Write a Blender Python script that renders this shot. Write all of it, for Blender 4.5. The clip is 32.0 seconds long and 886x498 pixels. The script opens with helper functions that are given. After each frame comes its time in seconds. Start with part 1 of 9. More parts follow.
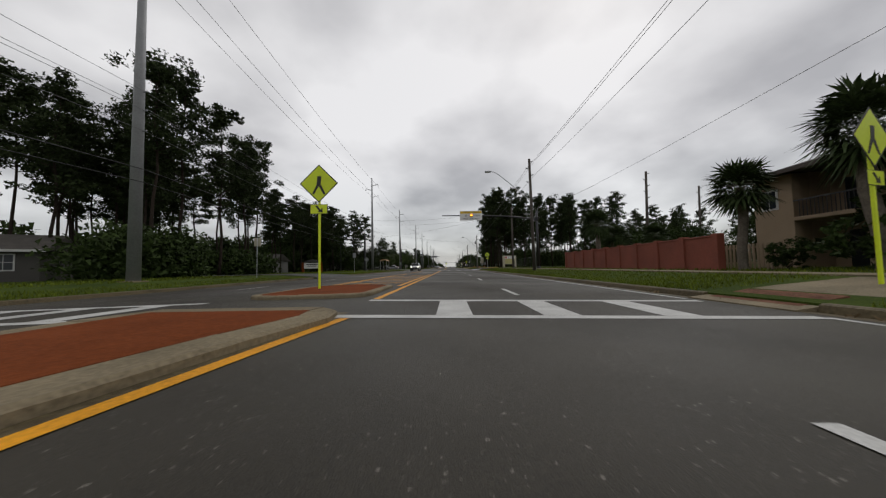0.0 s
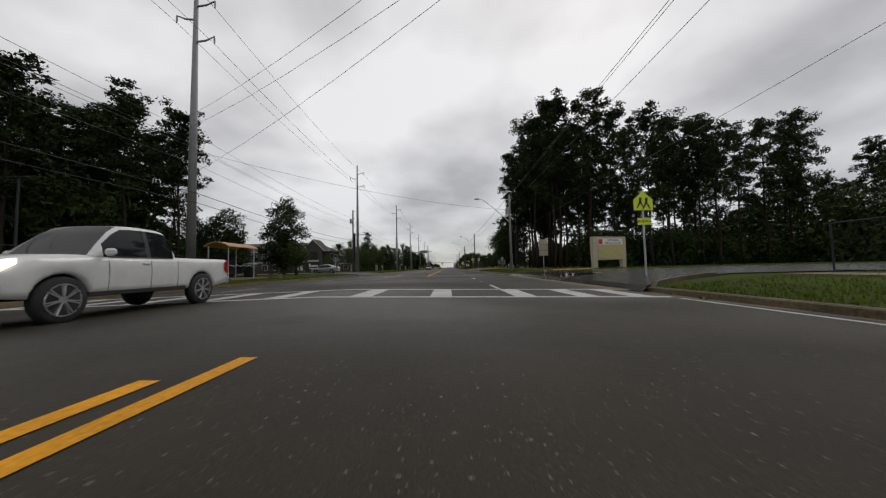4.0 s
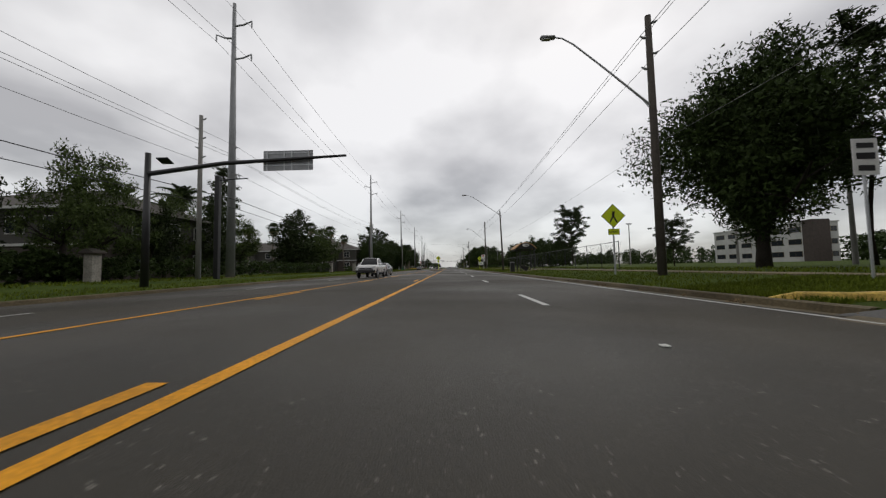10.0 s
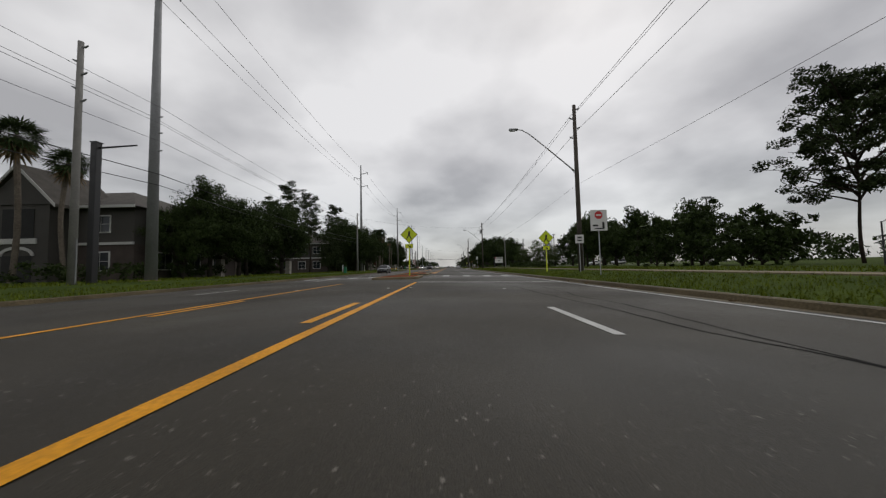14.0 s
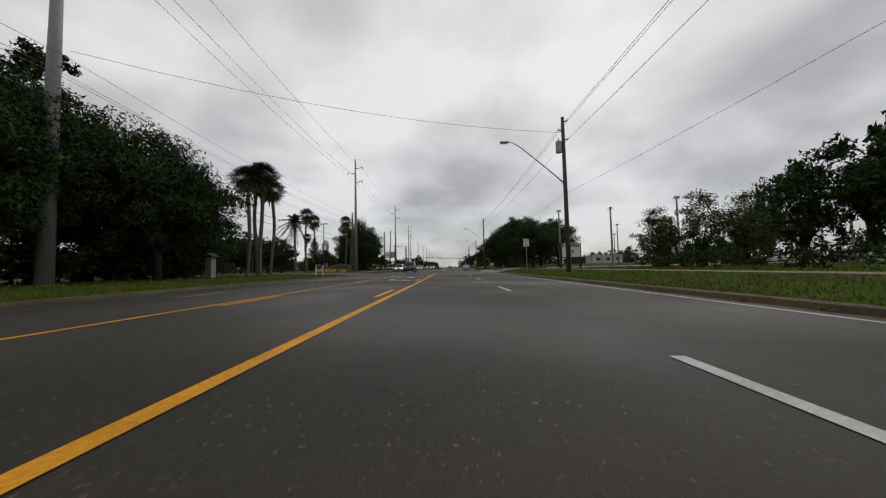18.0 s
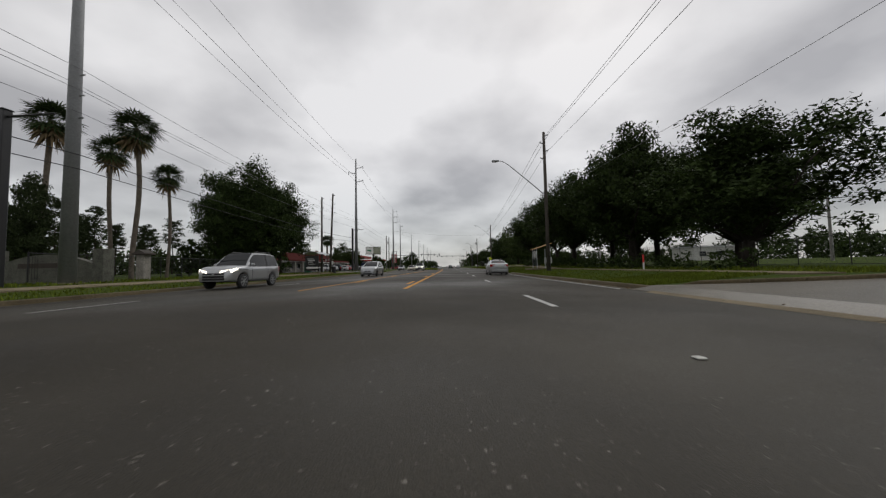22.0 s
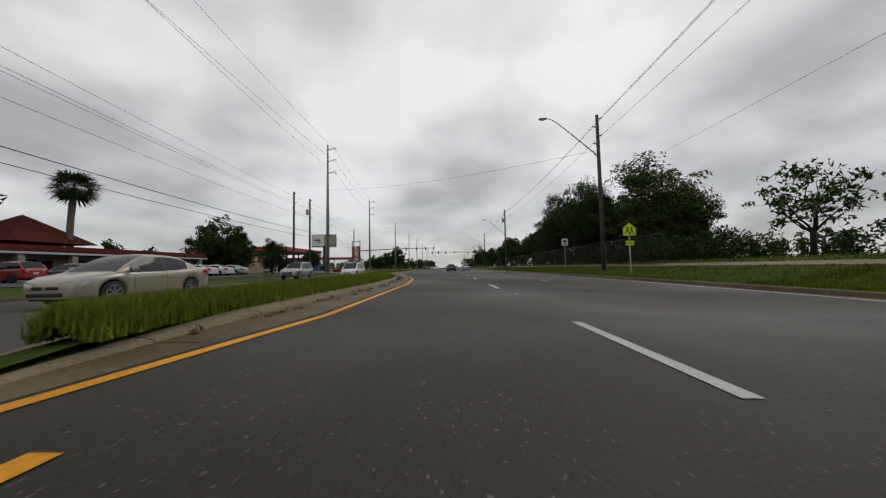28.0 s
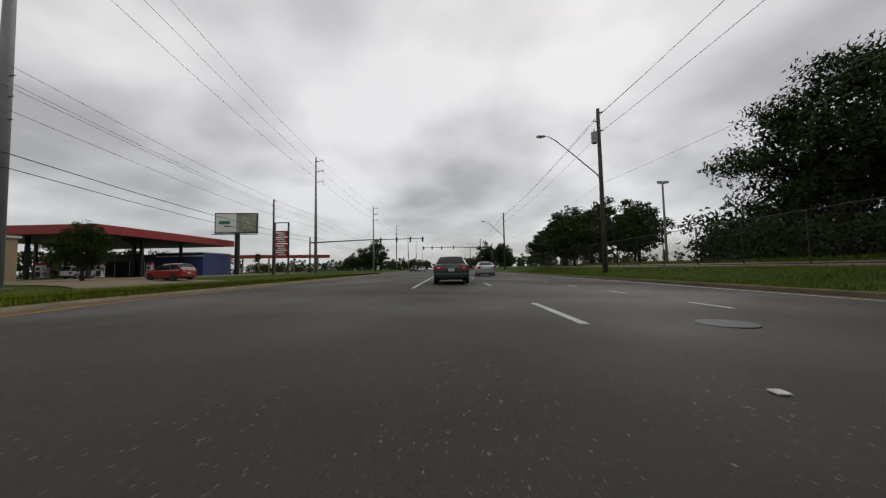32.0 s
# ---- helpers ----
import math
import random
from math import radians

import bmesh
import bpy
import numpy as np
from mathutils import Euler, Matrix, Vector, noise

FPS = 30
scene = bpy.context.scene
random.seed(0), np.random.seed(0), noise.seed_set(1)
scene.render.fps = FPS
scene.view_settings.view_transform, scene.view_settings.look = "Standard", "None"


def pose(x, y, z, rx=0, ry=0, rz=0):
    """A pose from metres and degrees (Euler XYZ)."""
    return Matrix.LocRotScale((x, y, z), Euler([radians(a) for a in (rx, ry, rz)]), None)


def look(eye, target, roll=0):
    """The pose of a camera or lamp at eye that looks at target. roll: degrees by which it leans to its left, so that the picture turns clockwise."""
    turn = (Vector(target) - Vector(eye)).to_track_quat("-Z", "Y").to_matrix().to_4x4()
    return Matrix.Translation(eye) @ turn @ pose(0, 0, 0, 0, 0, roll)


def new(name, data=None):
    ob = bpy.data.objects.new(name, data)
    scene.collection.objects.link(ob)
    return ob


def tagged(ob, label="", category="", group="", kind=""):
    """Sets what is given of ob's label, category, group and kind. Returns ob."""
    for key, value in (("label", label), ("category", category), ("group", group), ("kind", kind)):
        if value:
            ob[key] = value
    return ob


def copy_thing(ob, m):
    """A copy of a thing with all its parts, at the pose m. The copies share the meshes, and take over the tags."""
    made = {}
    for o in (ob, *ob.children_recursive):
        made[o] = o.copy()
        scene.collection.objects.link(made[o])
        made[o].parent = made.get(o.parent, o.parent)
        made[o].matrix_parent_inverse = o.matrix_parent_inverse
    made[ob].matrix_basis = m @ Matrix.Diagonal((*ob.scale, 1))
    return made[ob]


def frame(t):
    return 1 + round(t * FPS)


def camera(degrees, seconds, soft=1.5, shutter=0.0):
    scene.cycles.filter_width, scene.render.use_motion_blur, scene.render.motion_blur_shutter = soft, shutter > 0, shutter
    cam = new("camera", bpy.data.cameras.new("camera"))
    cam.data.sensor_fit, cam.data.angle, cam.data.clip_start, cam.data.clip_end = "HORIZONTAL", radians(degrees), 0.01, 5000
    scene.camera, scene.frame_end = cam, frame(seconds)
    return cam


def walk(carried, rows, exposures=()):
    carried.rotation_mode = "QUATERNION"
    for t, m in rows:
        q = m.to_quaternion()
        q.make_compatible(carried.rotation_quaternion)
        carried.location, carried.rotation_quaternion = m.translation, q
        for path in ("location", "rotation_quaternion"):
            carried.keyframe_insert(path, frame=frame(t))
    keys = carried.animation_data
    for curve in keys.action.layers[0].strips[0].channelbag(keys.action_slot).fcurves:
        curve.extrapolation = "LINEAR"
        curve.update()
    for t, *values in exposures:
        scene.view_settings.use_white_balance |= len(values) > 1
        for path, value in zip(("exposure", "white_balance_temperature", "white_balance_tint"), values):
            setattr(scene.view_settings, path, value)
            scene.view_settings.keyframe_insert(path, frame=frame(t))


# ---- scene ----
# A wet suburban arterial under an overcast sky, seen from a low camera on a car.
# x runs to the right of the road, y along it, z up; the road falls 2 % from its crown.
CROWN = -3.4
EYE = 0.78


def road_z(x):
    return -0.02 * abs(x - CROWN)


cam = camera(107.0, 32.0, soft=1.25, shutter=0.05)
PATH = [  # seconds, x, y, pitch, roll, yaw
    (0.0, 0.200, 0.00, 3.17, 1.18, 1.28),
    (0.5, 0.200, 7.63, 3.31, 1.36, 1.00),
    (1.0, 0.200, 15.33, 3.24, 1.30, 1.07),
    (1.5, 0.200, 23.11, 3.31, 1.18, 1.14),
    (2.0, 0.200, 30.96, 3.31, 1.12, 1.14),
    (2.5, 0.175, 38.88, 3.17, 1.06, 1.00),
    (4.5, 0.075, 71.34, 3.31, 1.32, 0.83),
    (5.0, 0.050, 79.61, 3.24, 1.32, 1.04),
    (5.5, 0.040, 87.88, 3.45, 1.32, 1.11),
    (6.0, 0.030, 96.13, 3.31, 1.32, 1.25),
    (6.5, 0.020, 104.38, 3.31, 1.14, 1.39),
    (7.0, 0.010, 112.62, 3.17, 1.08, 1.53),
    (7.5, 0.000, 120.85, 3.17, 1.14, 1.25),
    (8.0, 0.000, 129.07, 3.38, 1.08, 1.18),
    (8.5, 0.000, 137.29, 3.38, 1.32, 1.11),
    (9.0, 0.000, 145.49, 3.38, 1.32, 1.11),
    (9.5, 0.000, 153.69, 3.24, 1.32, 1.04),
    (10.5, 0.000, 170.07, 3.24, 1.02, 1.18),
    (11.0, 0.000, 178.24, 3.17, 1.02, 1.04),
    (11.5, 0.000, 186.41, 3.24, 1.20, 1.04),
    (12.0, 0.000, 194.57, 3.17, 1.08, 0.97),
    (12.5, 0.025, 202.72, 3.17, 1.08, 0.97),
    (13.0, 0.050, 210.86, 3.10, 1.14, 1.04),
    (13.5, 0.041, 219.00, 3.10, 1.20, 1.04),
    (14.0, 0.033, 227.12, 3.17, 1.26, 0.97),
    (14.5, 0.024, 235.24, 3.31, 1.26, 0.90),
    (16.5, -0.011, 267.24, 3.28, 1.01, 1.27),
    (17.0, -0.020, 275.04, 3.21, 1.31, 1.34),
    (17.5, -0.022, 282.71, 3.21, 1.37, 1.27),
    (18.0, -0.024, 290.23, 3.21, 1.31, 1.13),
    (18.5, -0.026, 297.62, 3.07, 1.19, 1.06),
    (19.0, -0.028, 304.89, 3.07, 1.13, 1.06),
    (19.5, -0.029, 312.05, 3.00, 1.25, 1.20),
    (20.0, -0.031, 319.09, 3.21, 1.31, 1.13),
    (20.5, -0.033, 326.04, 3.21, 1.25, 1.20),
    (21.0, -0.035, 332.89, 3.21, 1.13, 1.27),
    (21.5, -0.037, 339.65, 3.07, 1.07, 1.20),
    (22.0, -0.039, 346.34, 3.14, 1.19, 1.20),
    (22.5, -0.041, 352.95, 3.14, 1.31, 1.13),
    (23.0, -0.043, 359.50, 3.28, 1.25, 1.06),
    (23.5, -0.044, 365.99, 3.35, 1.19, 1.06),
    (24.0, -0.046, 372.43, 3.35, 1.07, 1.06),
    (24.5, -0.048, 378.83, 3.28, 1.07, 0.99),
    (25.0, -0.050, 385.20, 3.35, 1.07, 0.99),
    (25.5, -0.031, 391.53, 3.42, 1.07, 0.92),
    (26.0, -0.012, 397.85, 3.56, 1.13, 0.85),
    (26.5, 0.006, 404.15, 3.63, 1.43, 0.78),
    (28.5, 0.081, 428.62, 3.19, 1.08, 1.34),
    (29.0, 0.100, 434.56, 3.26, 1.14, 1.20),
    (29.5, 0.100, 440.50, 3.26, 1.20, 1.13),
    (30.0, 0.100, 446.43, 3.26, 1.32, 1.06),
    (30.5, 0.100, 452.37, 3.19, 1.44, 1.06),
    (31.0, 0.100, 458.30, 3.12, 1.14, 1.06),
    (31.5, 0.100, 464.24, 3.33, 1.14, 1.06),
    (32.0, 0.100, 470.17, 3.40, 1.14, 0.92),
]
walk(cam, [(t, pose(x, y, road_z(0.0) + EYE, 90 + pitch, roll, yaw)) for t, x, y, pitch, roll, yaw in PATH],
     exposures=[(0.0, -0.05), (4.5, -0.02), (6.0, 0.10), (7.0, 0.18), (8.5, 0.16), (10.0, 0.08), (11.0, 0.02), (12.5, -0.10), (21.5, -0.10), (23.0, -0.02), (26.0, 0.0), (29.0, -0.08), (32.0, -0.08)])

# ---- overcast sky: a bright, mottled cloud deck over the Nishita sky, and a weak wide sun ----
world = bpy.data.worlds.new("overcast")
scene.world = world
world.use_nodes = True
wn = world.node_tree.nodes
wl = world.node_tree.links
wn.clear()


def wnode(kind, **kw):
    n = wn.new(kind)
    for k, v in kw.items():
        n.inputs[k].default_value = v
    return n


w_out = wn.new("ShaderNodeOutputWorld")
w_bg = wnode("ShaderNodeBackground", Strength=1.0)
sky = wn.new("ShaderNodeTexSky")
sky.sky_type = "NISHITA"
sky.sun_disc = False
sky.sun_elevation = radians(48)
sky.sun_rotation = radians(25)
w_tc = wn.new("ShaderNodeTexCoord")
w_sep = wn.new("ShaderNodeSeparateXYZ")
wl.new(w_tc.outputs["Generated"], w_sep.inputs[0])
# flat cloud deck: direction divided by its height
w_h = wn.new("ShaderNodeMath")
w_h.operation = "MAXIMUM"
w_h.inputs[1].default_value = 0.0
wl.new(w_sep.outputs["Z"], w_h.inputs[0])
w_h2 = wn.new("ShaderNodeMath")
w_h2.operation = "ADD"
w_h2.inputs[1].default_value = 0.34
wl.new(w_h.outputs[0], w_h2.inputs[0])
w_div = wn.new("ShaderNodeVectorMath")
w_div.operation = "DIVIDE"
wl.new(w_tc.outputs["Generated"], w_div.inputs[0])
wl.new(w_h2.outputs[0], w_div.inputs[1])
w_n1 = wnode("ShaderNodeTexNoise", Scale=1.55, Detail=3.0, Roughness=0.42, Distortion=0.2)
wl.new(w_div.outputs[0], w_n1.inputs["Vector"])
w_n2 = wnode("ShaderNodeTexNoise", Scale=4.5, Detail=4.0, Roughness=0.5)
wl.new(w_div.outputs[0], w_n2.inputs["Vector"])
w_mix = wn.new("ShaderNodeMix")
w_mix.data_type = "FLOAT"
w_mix.inputs[0].default_value = 0.22
wl.new(w_n1.outputs["Fac"], w_mix.inputs[2])
wl.new(w_n2.outputs["Fac"], w_mix.inputs[3])
w_ramp = wn.new("ShaderNodeValToRGB")
w_ramp.color_ramp.elements[0].position = 0.36
w_ramp.color_ramp.elements[0].color = (0.40, 0.39, 0.392, 1)
w_ramp.color_ramp.elements[1].position = 0.62
w_ramp.color_ramp.elements[1].color = (0.81, 0.795, 0.79, 1)
wl.new(w_mix.outputs[0], w_ramp.inputs[0])
# duller near the horizon
w_hr = wn.new("ShaderNodeValToRGB")
w_hr.color_ramp.elements[0].position = 0.0
w_hr.color_ramp.elements[0].color = (0.74, 0.77, 0.78, 1)
w_hr.color_ramp.elements[1].position = 0.30
w_hr.color_ramp.elements[1].color = (1, 1, 1, 1)
wl.new(w_h.outputs[0], w_hr.inputs[0])
w_mul = wn.new("ShaderNodeMix")
w_mul.data_type = "RGBA"
w_mul.blend_type = "MULTIPLY"
w_mul.inputs[0].default_value = 1.0
wl.new(w_ramp.outputs[0], w_mul.inputs[6])
wl.new(w_hr.outputs[0], w_mul.inputs[7])
w_sky = wn.new("ShaderNodeMix")
w_sky.data_type = "RGBA"
w_sky.blend_type = "ADD"
w_sky.inputs[0].default_value = 0.012
wl.new(w_mul.outputs[2], w_sky.inputs[6])
wl.new(sky.outputs[0], w_sky.inputs[7])
wl.new(w_sky.outputs[2], w_bg.inputs["Color"])
wl.new(w_bg.outputs[0], w_out.inputs[0])

sun_data = bpy.data.lights.new("sun", "SUN")
sun_data.energy = 0.5
sun_data.angle = radians(25)
sun_data.color = (1.0, 0.97, 0.93)
sun_ob = new("sun", sun_data)
sun_ob.matrix_world = look((40, 200, 60), (0, 150, 0))
scene.view_settings.exposure = 0.0

# ---- materials ----
def mat(name, color, rough=0.7, metal=0.0, var=0.25, scale=3.0, fine=40.0, bump=0.15, bump_scale=60.0, second=None, spec=0.5, coat=0.0, island=False, rand=0.0, dist=0.02):
    """A procedural surface: base colour varied at two scales, with fine relief."""
    m = bpy.data.materials.new(name)
    m.use_nodes = True
    nt = m.node_tree
    b = nt.nodes["Principled BSDF"]
    b.inputs["Roughness"].default_value = rough
    b.inputs["Metallic"].default_value = metal
    b.inputs["Specular IOR Level"].default_value = spec
    b.inputs["Coat Weight"].default_value = coat
    tc = nt.nodes.new("ShaderNodeTexCoord")
    n1 = nt.nodes.new("ShaderNodeTexNoise")
    n1.inputs["Scale"].default_value = scale
    n1.inputs["Detail"].default_value = 4
    n2 = nt.nodes.new("ShaderNodeTexNoise")
    n2.inputs["Scale"].default_value = fine
    n2.inputs["Detail"].default_value = 3
    nt.links.new(tc.outputs["Object"], n1.inputs["Vector"])
    nt.links.new(tc.outputs["Object"], n2.inputs["Vector"])
    avg = nt.nodes.new("ShaderNodeMath")
    avg.operation = "ADD"
    nt.links.new(n1.outputs["Fac"], avg.inputs[0])
    nt.links.new(n2.outputs["Fac"], avg.inputs[1])
    half = nt.nodes.new("ShaderNodeMath")
    half.operation = "MULTIPLY"
    half.inputs[1].default_value = 0.5
    nt.links.new(avg.outputs[0], half.inputs[0])
    ramp = nt.nodes.new("ShaderNodeValToRGB")
    c2 = second or tuple(c * (1 - var) for c in color)
    c1 = color if second else tuple(min(1, c * (1 + var)) for c in color)
    ramp.color_ramp.elements[0].position = 0.36
    ramp.color_ramp.elements[1].position = 0.64
    ramp.color_ramp.elements[0].color = (*c2, 1)
    ramp.color_ramp.elements[1].color = (*c1, 1)
    nt.links.new(half.outputs[0], ramp.inputs[0])
    col = ramp.outputs[0]
    if island or rand:
        if island:
            g = nt.nodes.new("ShaderNodeNewGeometry")
            src = g.outputs["Random Per Island"]
        else:
            g = nt.nodes.new("ShaderNodeObjectInfo")
            src = g.outputs["Random"]
        mr = nt.nodes.new("ShaderNodeMapRange")
        k = rand or 0.3
        mr.inputs[3].default_value = 1 - k
        mr.inputs[4].default_value = 1 + k
        nt.links.new(src, mr.inputs[0])
        hs = nt.nodes.new("ShaderNodeHueSaturation")
        nt.links.new(mr.outputs[0], hs.inputs["Value"])
        nt.links.new(col, hs.inputs["Color"])
        col = hs.outputs[0]
    nt.links.new(col, b.inputs["Base Color"])
    if bump:
        n3 = nt.nodes.new("ShaderNodeTexNoise")
        n3.inputs["Scale"].default_value = bump_scale
        n3.inputs["Detail"].default_value = 4
        nt.links.new(tc.outputs["Object"], n3.inputs["Vector"])
        bp = nt.nodes.new("ShaderNodeBump")
        bp.inputs["Strength"].default_value = bump
        bp.inputs["Distance"].default_value = dist
        nt.links.new(n3.outputs["Fac"], bp.inputs["Height"])
        nt.links.new(bp.outputs[0], b.inputs["Normal"])
    return m


# ---- builders ----
def thing(name, x, y, z=0.0, label="", category="", group="", kind="", rz=0.0):
    ob = new(name)
    ob.empty_display_size = 0.2
    ob.matrix_world = pose(x, y, z, 0, 0, rz)
    return tagged(ob, label, category, group, kind)


def mesh_of(name, bm, material, smooth=False):
    me = bpy.data.meshes.new(name)
    bm.normal_update()
    bm.to_mesh(me)
    bm.free()
    for m in material if isinstance(material, (list, tuple)) else [material]:
        me.materials.append(m)
    if smooth:
        me.polygons.foreach_set("use_smooth", [True] * len(me.polygons))
    return me


def part(name, bm, material=None, parent=None, label="", smooth=False):
    """One mesh object under a thing or a part, in the parent's own axes."""
    me = bm if isinstance(bm, bpy.types.Mesh) else mesh_of(name, bm, material, smooth)
    ob = new(name, me)
    ob.parent = parent
    return tagged(ob, label)


def box(bm, x, y, z, sx, sy, sz, rz=0.0, bevel=0.0, rx=0.0, ry=0.0):
    """A box centred in x and y, standing on z."""
    m = pose(x, y, z + sz / 2, rx, ry, rz) @ Matrix.Diagonal((sx, sy, sz, 1))
    r = bmesh.ops.create_cube(bm, size=1, matrix=m)
    if bevel:
        edges = list({e for v in r["verts"] for e in v.link_edges})
        bmesh.ops.bevel(bm, geom=edges, offset=bevel, segments=1, affect="EDGES", profile=0.5)
    return bm


def tube(bm, points, radii, seg=8, cap=True):
    """A tapered tube along points."""
    pts = [Vector(p) for p in points]
    if not isinstance(radii, (list, tuple)):
        radii = [radii] * len(pts)
    rings = []
    for i, p in enumerate(pts):
        d = (pts[min(i + 1, len(pts) - 1)] - pts[max(i - 1, 0)]).normalized()
        a = d.orthogonal().normalized() if abs(d.z) < 0.9 else Vector((1, 0, 0)).cross(d).cross(d).normalized()
        b = d.cross(a)
        rings.append([bm.verts.new(p + (a * math.cos(k * math.tau / seg) + b * math.sin(k * math.tau / seg)) * radii[i]) for k in range(seg)])
    for r0, r1 in zip(rings, rings[1:]):
        for k in range(seg):
            bm.faces.new((r0[k], r0[(k + 1) % seg], r1[(k + 1) % seg], r1[k]))
    if cap:
        bm.faces.new(list(reversed(rings[0])))
        bm.faces.new(rings[-1])
    return bm


def prism(bm, outline, y0, y1):
    """An outline in x and z, drawn out along y."""
    a = [bm.verts.new((x, y0, z)) for x, z in outline]
    b = [bm.verts.new((x, y1, z)) for x, z in outline]
    n = len(outline)
    for i in range(n):
        bm.faces.new((a[i], a[(i + 1) % n], b[(i + 1) % n], b[i]))
    bm.faces.new(list(reversed(a)))
    bm.faces.new(b)
    bmesh.ops.recalc_face_normals(bm, faces=bm.faces[:])
    return bm


def B():
    return bmesh.new()


def raw_mesh(name, verts, faces, material):
    me = bpy.data.meshes.new(name)
    me.from_pydata([tuple(v) for v in verts], [], faces)
    me.materials.append(material)
    me.update()
    return me


def lettering(text, size, parent, m, x=0.0, y=0.0, z=0.0, rx=90, rz=0.0, name="lettering", align="CENTER"):
    """Raised letters in the built-in font, as a mesh."""
    cu = bpy.data.curves.new("t", "FONT")
    cu.body = text
    cu.size = size
    cu.align_x = align
    cu.align_y = "CENTER"
    cu.extrude = 0.002
    cu.resolution_u = 2
    tmp = bpy.data.objects.new("t", cu)
    me = tmp.to_mesh().copy()
    bpy.data.objects.remove(tmp)
    me.materials.clear()
    me.materials.append(m)
    ob = new(name, me)
    ob.parent = parent
    ob.matrix_basis = pose(x, y, z, rx, 0, rz)
    return ob


RNG = np.random.default_rng(7)

# ---- palette ----
M_asphalt = mat("wet asphalt", (0.0300, 0.0256, 0.0168), rough=0.68, var=0.45, scale=0.35, fine=70, bump=0.7, bump_scale=110, spec=0.30, dist=0.01)


def speckle(m, scale, color, lo=0.60, hi=0.70, patch=0.12):
    """Pale stones showing in the asphalt, and duller and wetter patches."""
    nt = m.node_tree
    b = nt.nodes["Principled BSDF"]
    src = b.inputs["Base Color"].links[0].from_socket
    tc = nt.nodes.new("ShaderNodeTexCoord")
    n = nt.nodes.new("ShaderNodeTexNoise")
    n.inputs["Scale"].default_value = scale
    n.inputs["Detail"].default_value = 3
    nt.links.new(tc.outputs["Object"], n.inputs["Vector"])
    r = nt.nodes.new("ShaderNodeMapRange")
    r.inputs[1].default_value = lo
    r.inputs[2].default_value = hi
    nt.links.new(n.outputs["Fac"], r.inputs[0])
    mx = nt.nodes.new("ShaderNodeMix")
    mx.data_type = "RGBA"
    nt.links.new(r.outputs[0], mx.inputs[0])
    nt.links.new(src, mx.inputs[6])
    mx.inputs[7].default_value = (*color, 1)
    nt.links.new(mx.outputs[2], b.inputs["Base Color"])
    p = nt.nodes.new("ShaderNodeTexNoise")
    p.inputs["Scale"].default_value = patch
    p.inputs["Detail"].default_value = 5
    nt.links.new(tc.outputs["Object"], p.inputs["Vector"])
    q = nt.nodes.new("ShaderNodeMapRange")
    q.inputs[1].default_value = 0.35
    q.inputs[2].default_value = 0.65
    q.inputs[3].default_value = 0.5
    q.inputs[4].default_value = 0.82
    nt.links.new(p.outputs["Fac"], q.inputs[0])
    nt.links.new(q.outputs[0], b.inputs["Roughness"])


speckle(M_asphalt, 34, (0.21, 0.195, 0.165), 0.665, 0.735)
M_sideasph = mat("old asphalt", (0.042, 0.041, 0.038), spec=0.25, rough=0.6, var=0.35, scale=0.5, fine=60, bump=0.4, bump_scale=120, dist=0.008)
M_yellow = mat("yellow road paint", (0.62, 0.275, 0.006), spec=0.2, rough=0.6, var=0.28, scale=1.2, fine=30, bump=0.3, bump_scale=140, dist=0.004)
M_white = mat("white road paint", (0.46, 0.46, 0.44), spec=0.2, rough=0.6, var=0.25, scale=1.5, fine=30, bump=0.3, bump_scale=140, dist=0.004)
M_conc = mat("weathered concrete", (0.190, 0.156, 0.100), spec=0.10, rough=0.75, var=0.35, scale=0.8, fine=25, bump=0.3)
M_gutter = mat("stained gutter concrete", (0.098, 0.078, 0.045), spec=0.08, rough=0.55, var=0.45, scale=0.7, fine=18, bump=0.3)
M_redbrick = mat("red stamped concrete", (0.150, 0.040, 0.012), spec=0.04, rough=0.85, var=0.25, scale=1.0, fine=20, bump=0.4, bump_scale=30)
M_grass = mat("lawn soil and thatch", (0.070, 0.098, 0.016), spec=0.05, rough=0.95, scale=0.35, fine=14, bump=0.8, bump_scale=25, second=(0.030, 0.048, 0.011), dist=0.05)
M_blade = mat("grass blades", (0.098, 0.126, 0.013), spec=0.08, rough=0.85, var=0.3, scale=0.2, fine=3, bump=0, island=True, rand=0.4)
M_bark = mat("wet pine bark", (0.030, 0.022, 0.017), spec=0.12, rough=0.9, var=0.4, scale=2, fine=20, bump=0.8, bump_scale=18, dist=0.04)
M_obark = mat("wet oak bark", (0.034, 0.029, 0.024), spec=0.12, rough=0.9, var=0.4, scale=2, fine=20, bump=0.8, bump_scale=22, dist=0.03)
M_pine = mat("pine needles", (0.029, 0.041, 0.015), spec=0.08, rough=0.75, var=0.3, scale=0.3, fine=2, bump=0, island=True, rand=0.45)
M_oak = mat("oak leaves", (0.031, 0.048, 0.013), spec=0.08, rough=0.65, var=0.3, scale=0.3, fine=2, bump=0, island=True, rand=0.45)
M_light = mat("light green leaves", (0.058, 0.082, 0.022), spec=0.12, rough=0.65, var=0.3, scale=0.3, fine=2, bump=0, island=True, rand=0.45)
M_palm = mat("palm fronds", (0.042, 0.062, 0.022), spec=0.12, rough=0.6, var=0.3, scale=0.6, fine=3, bump=0, island=True, rand=0.4)
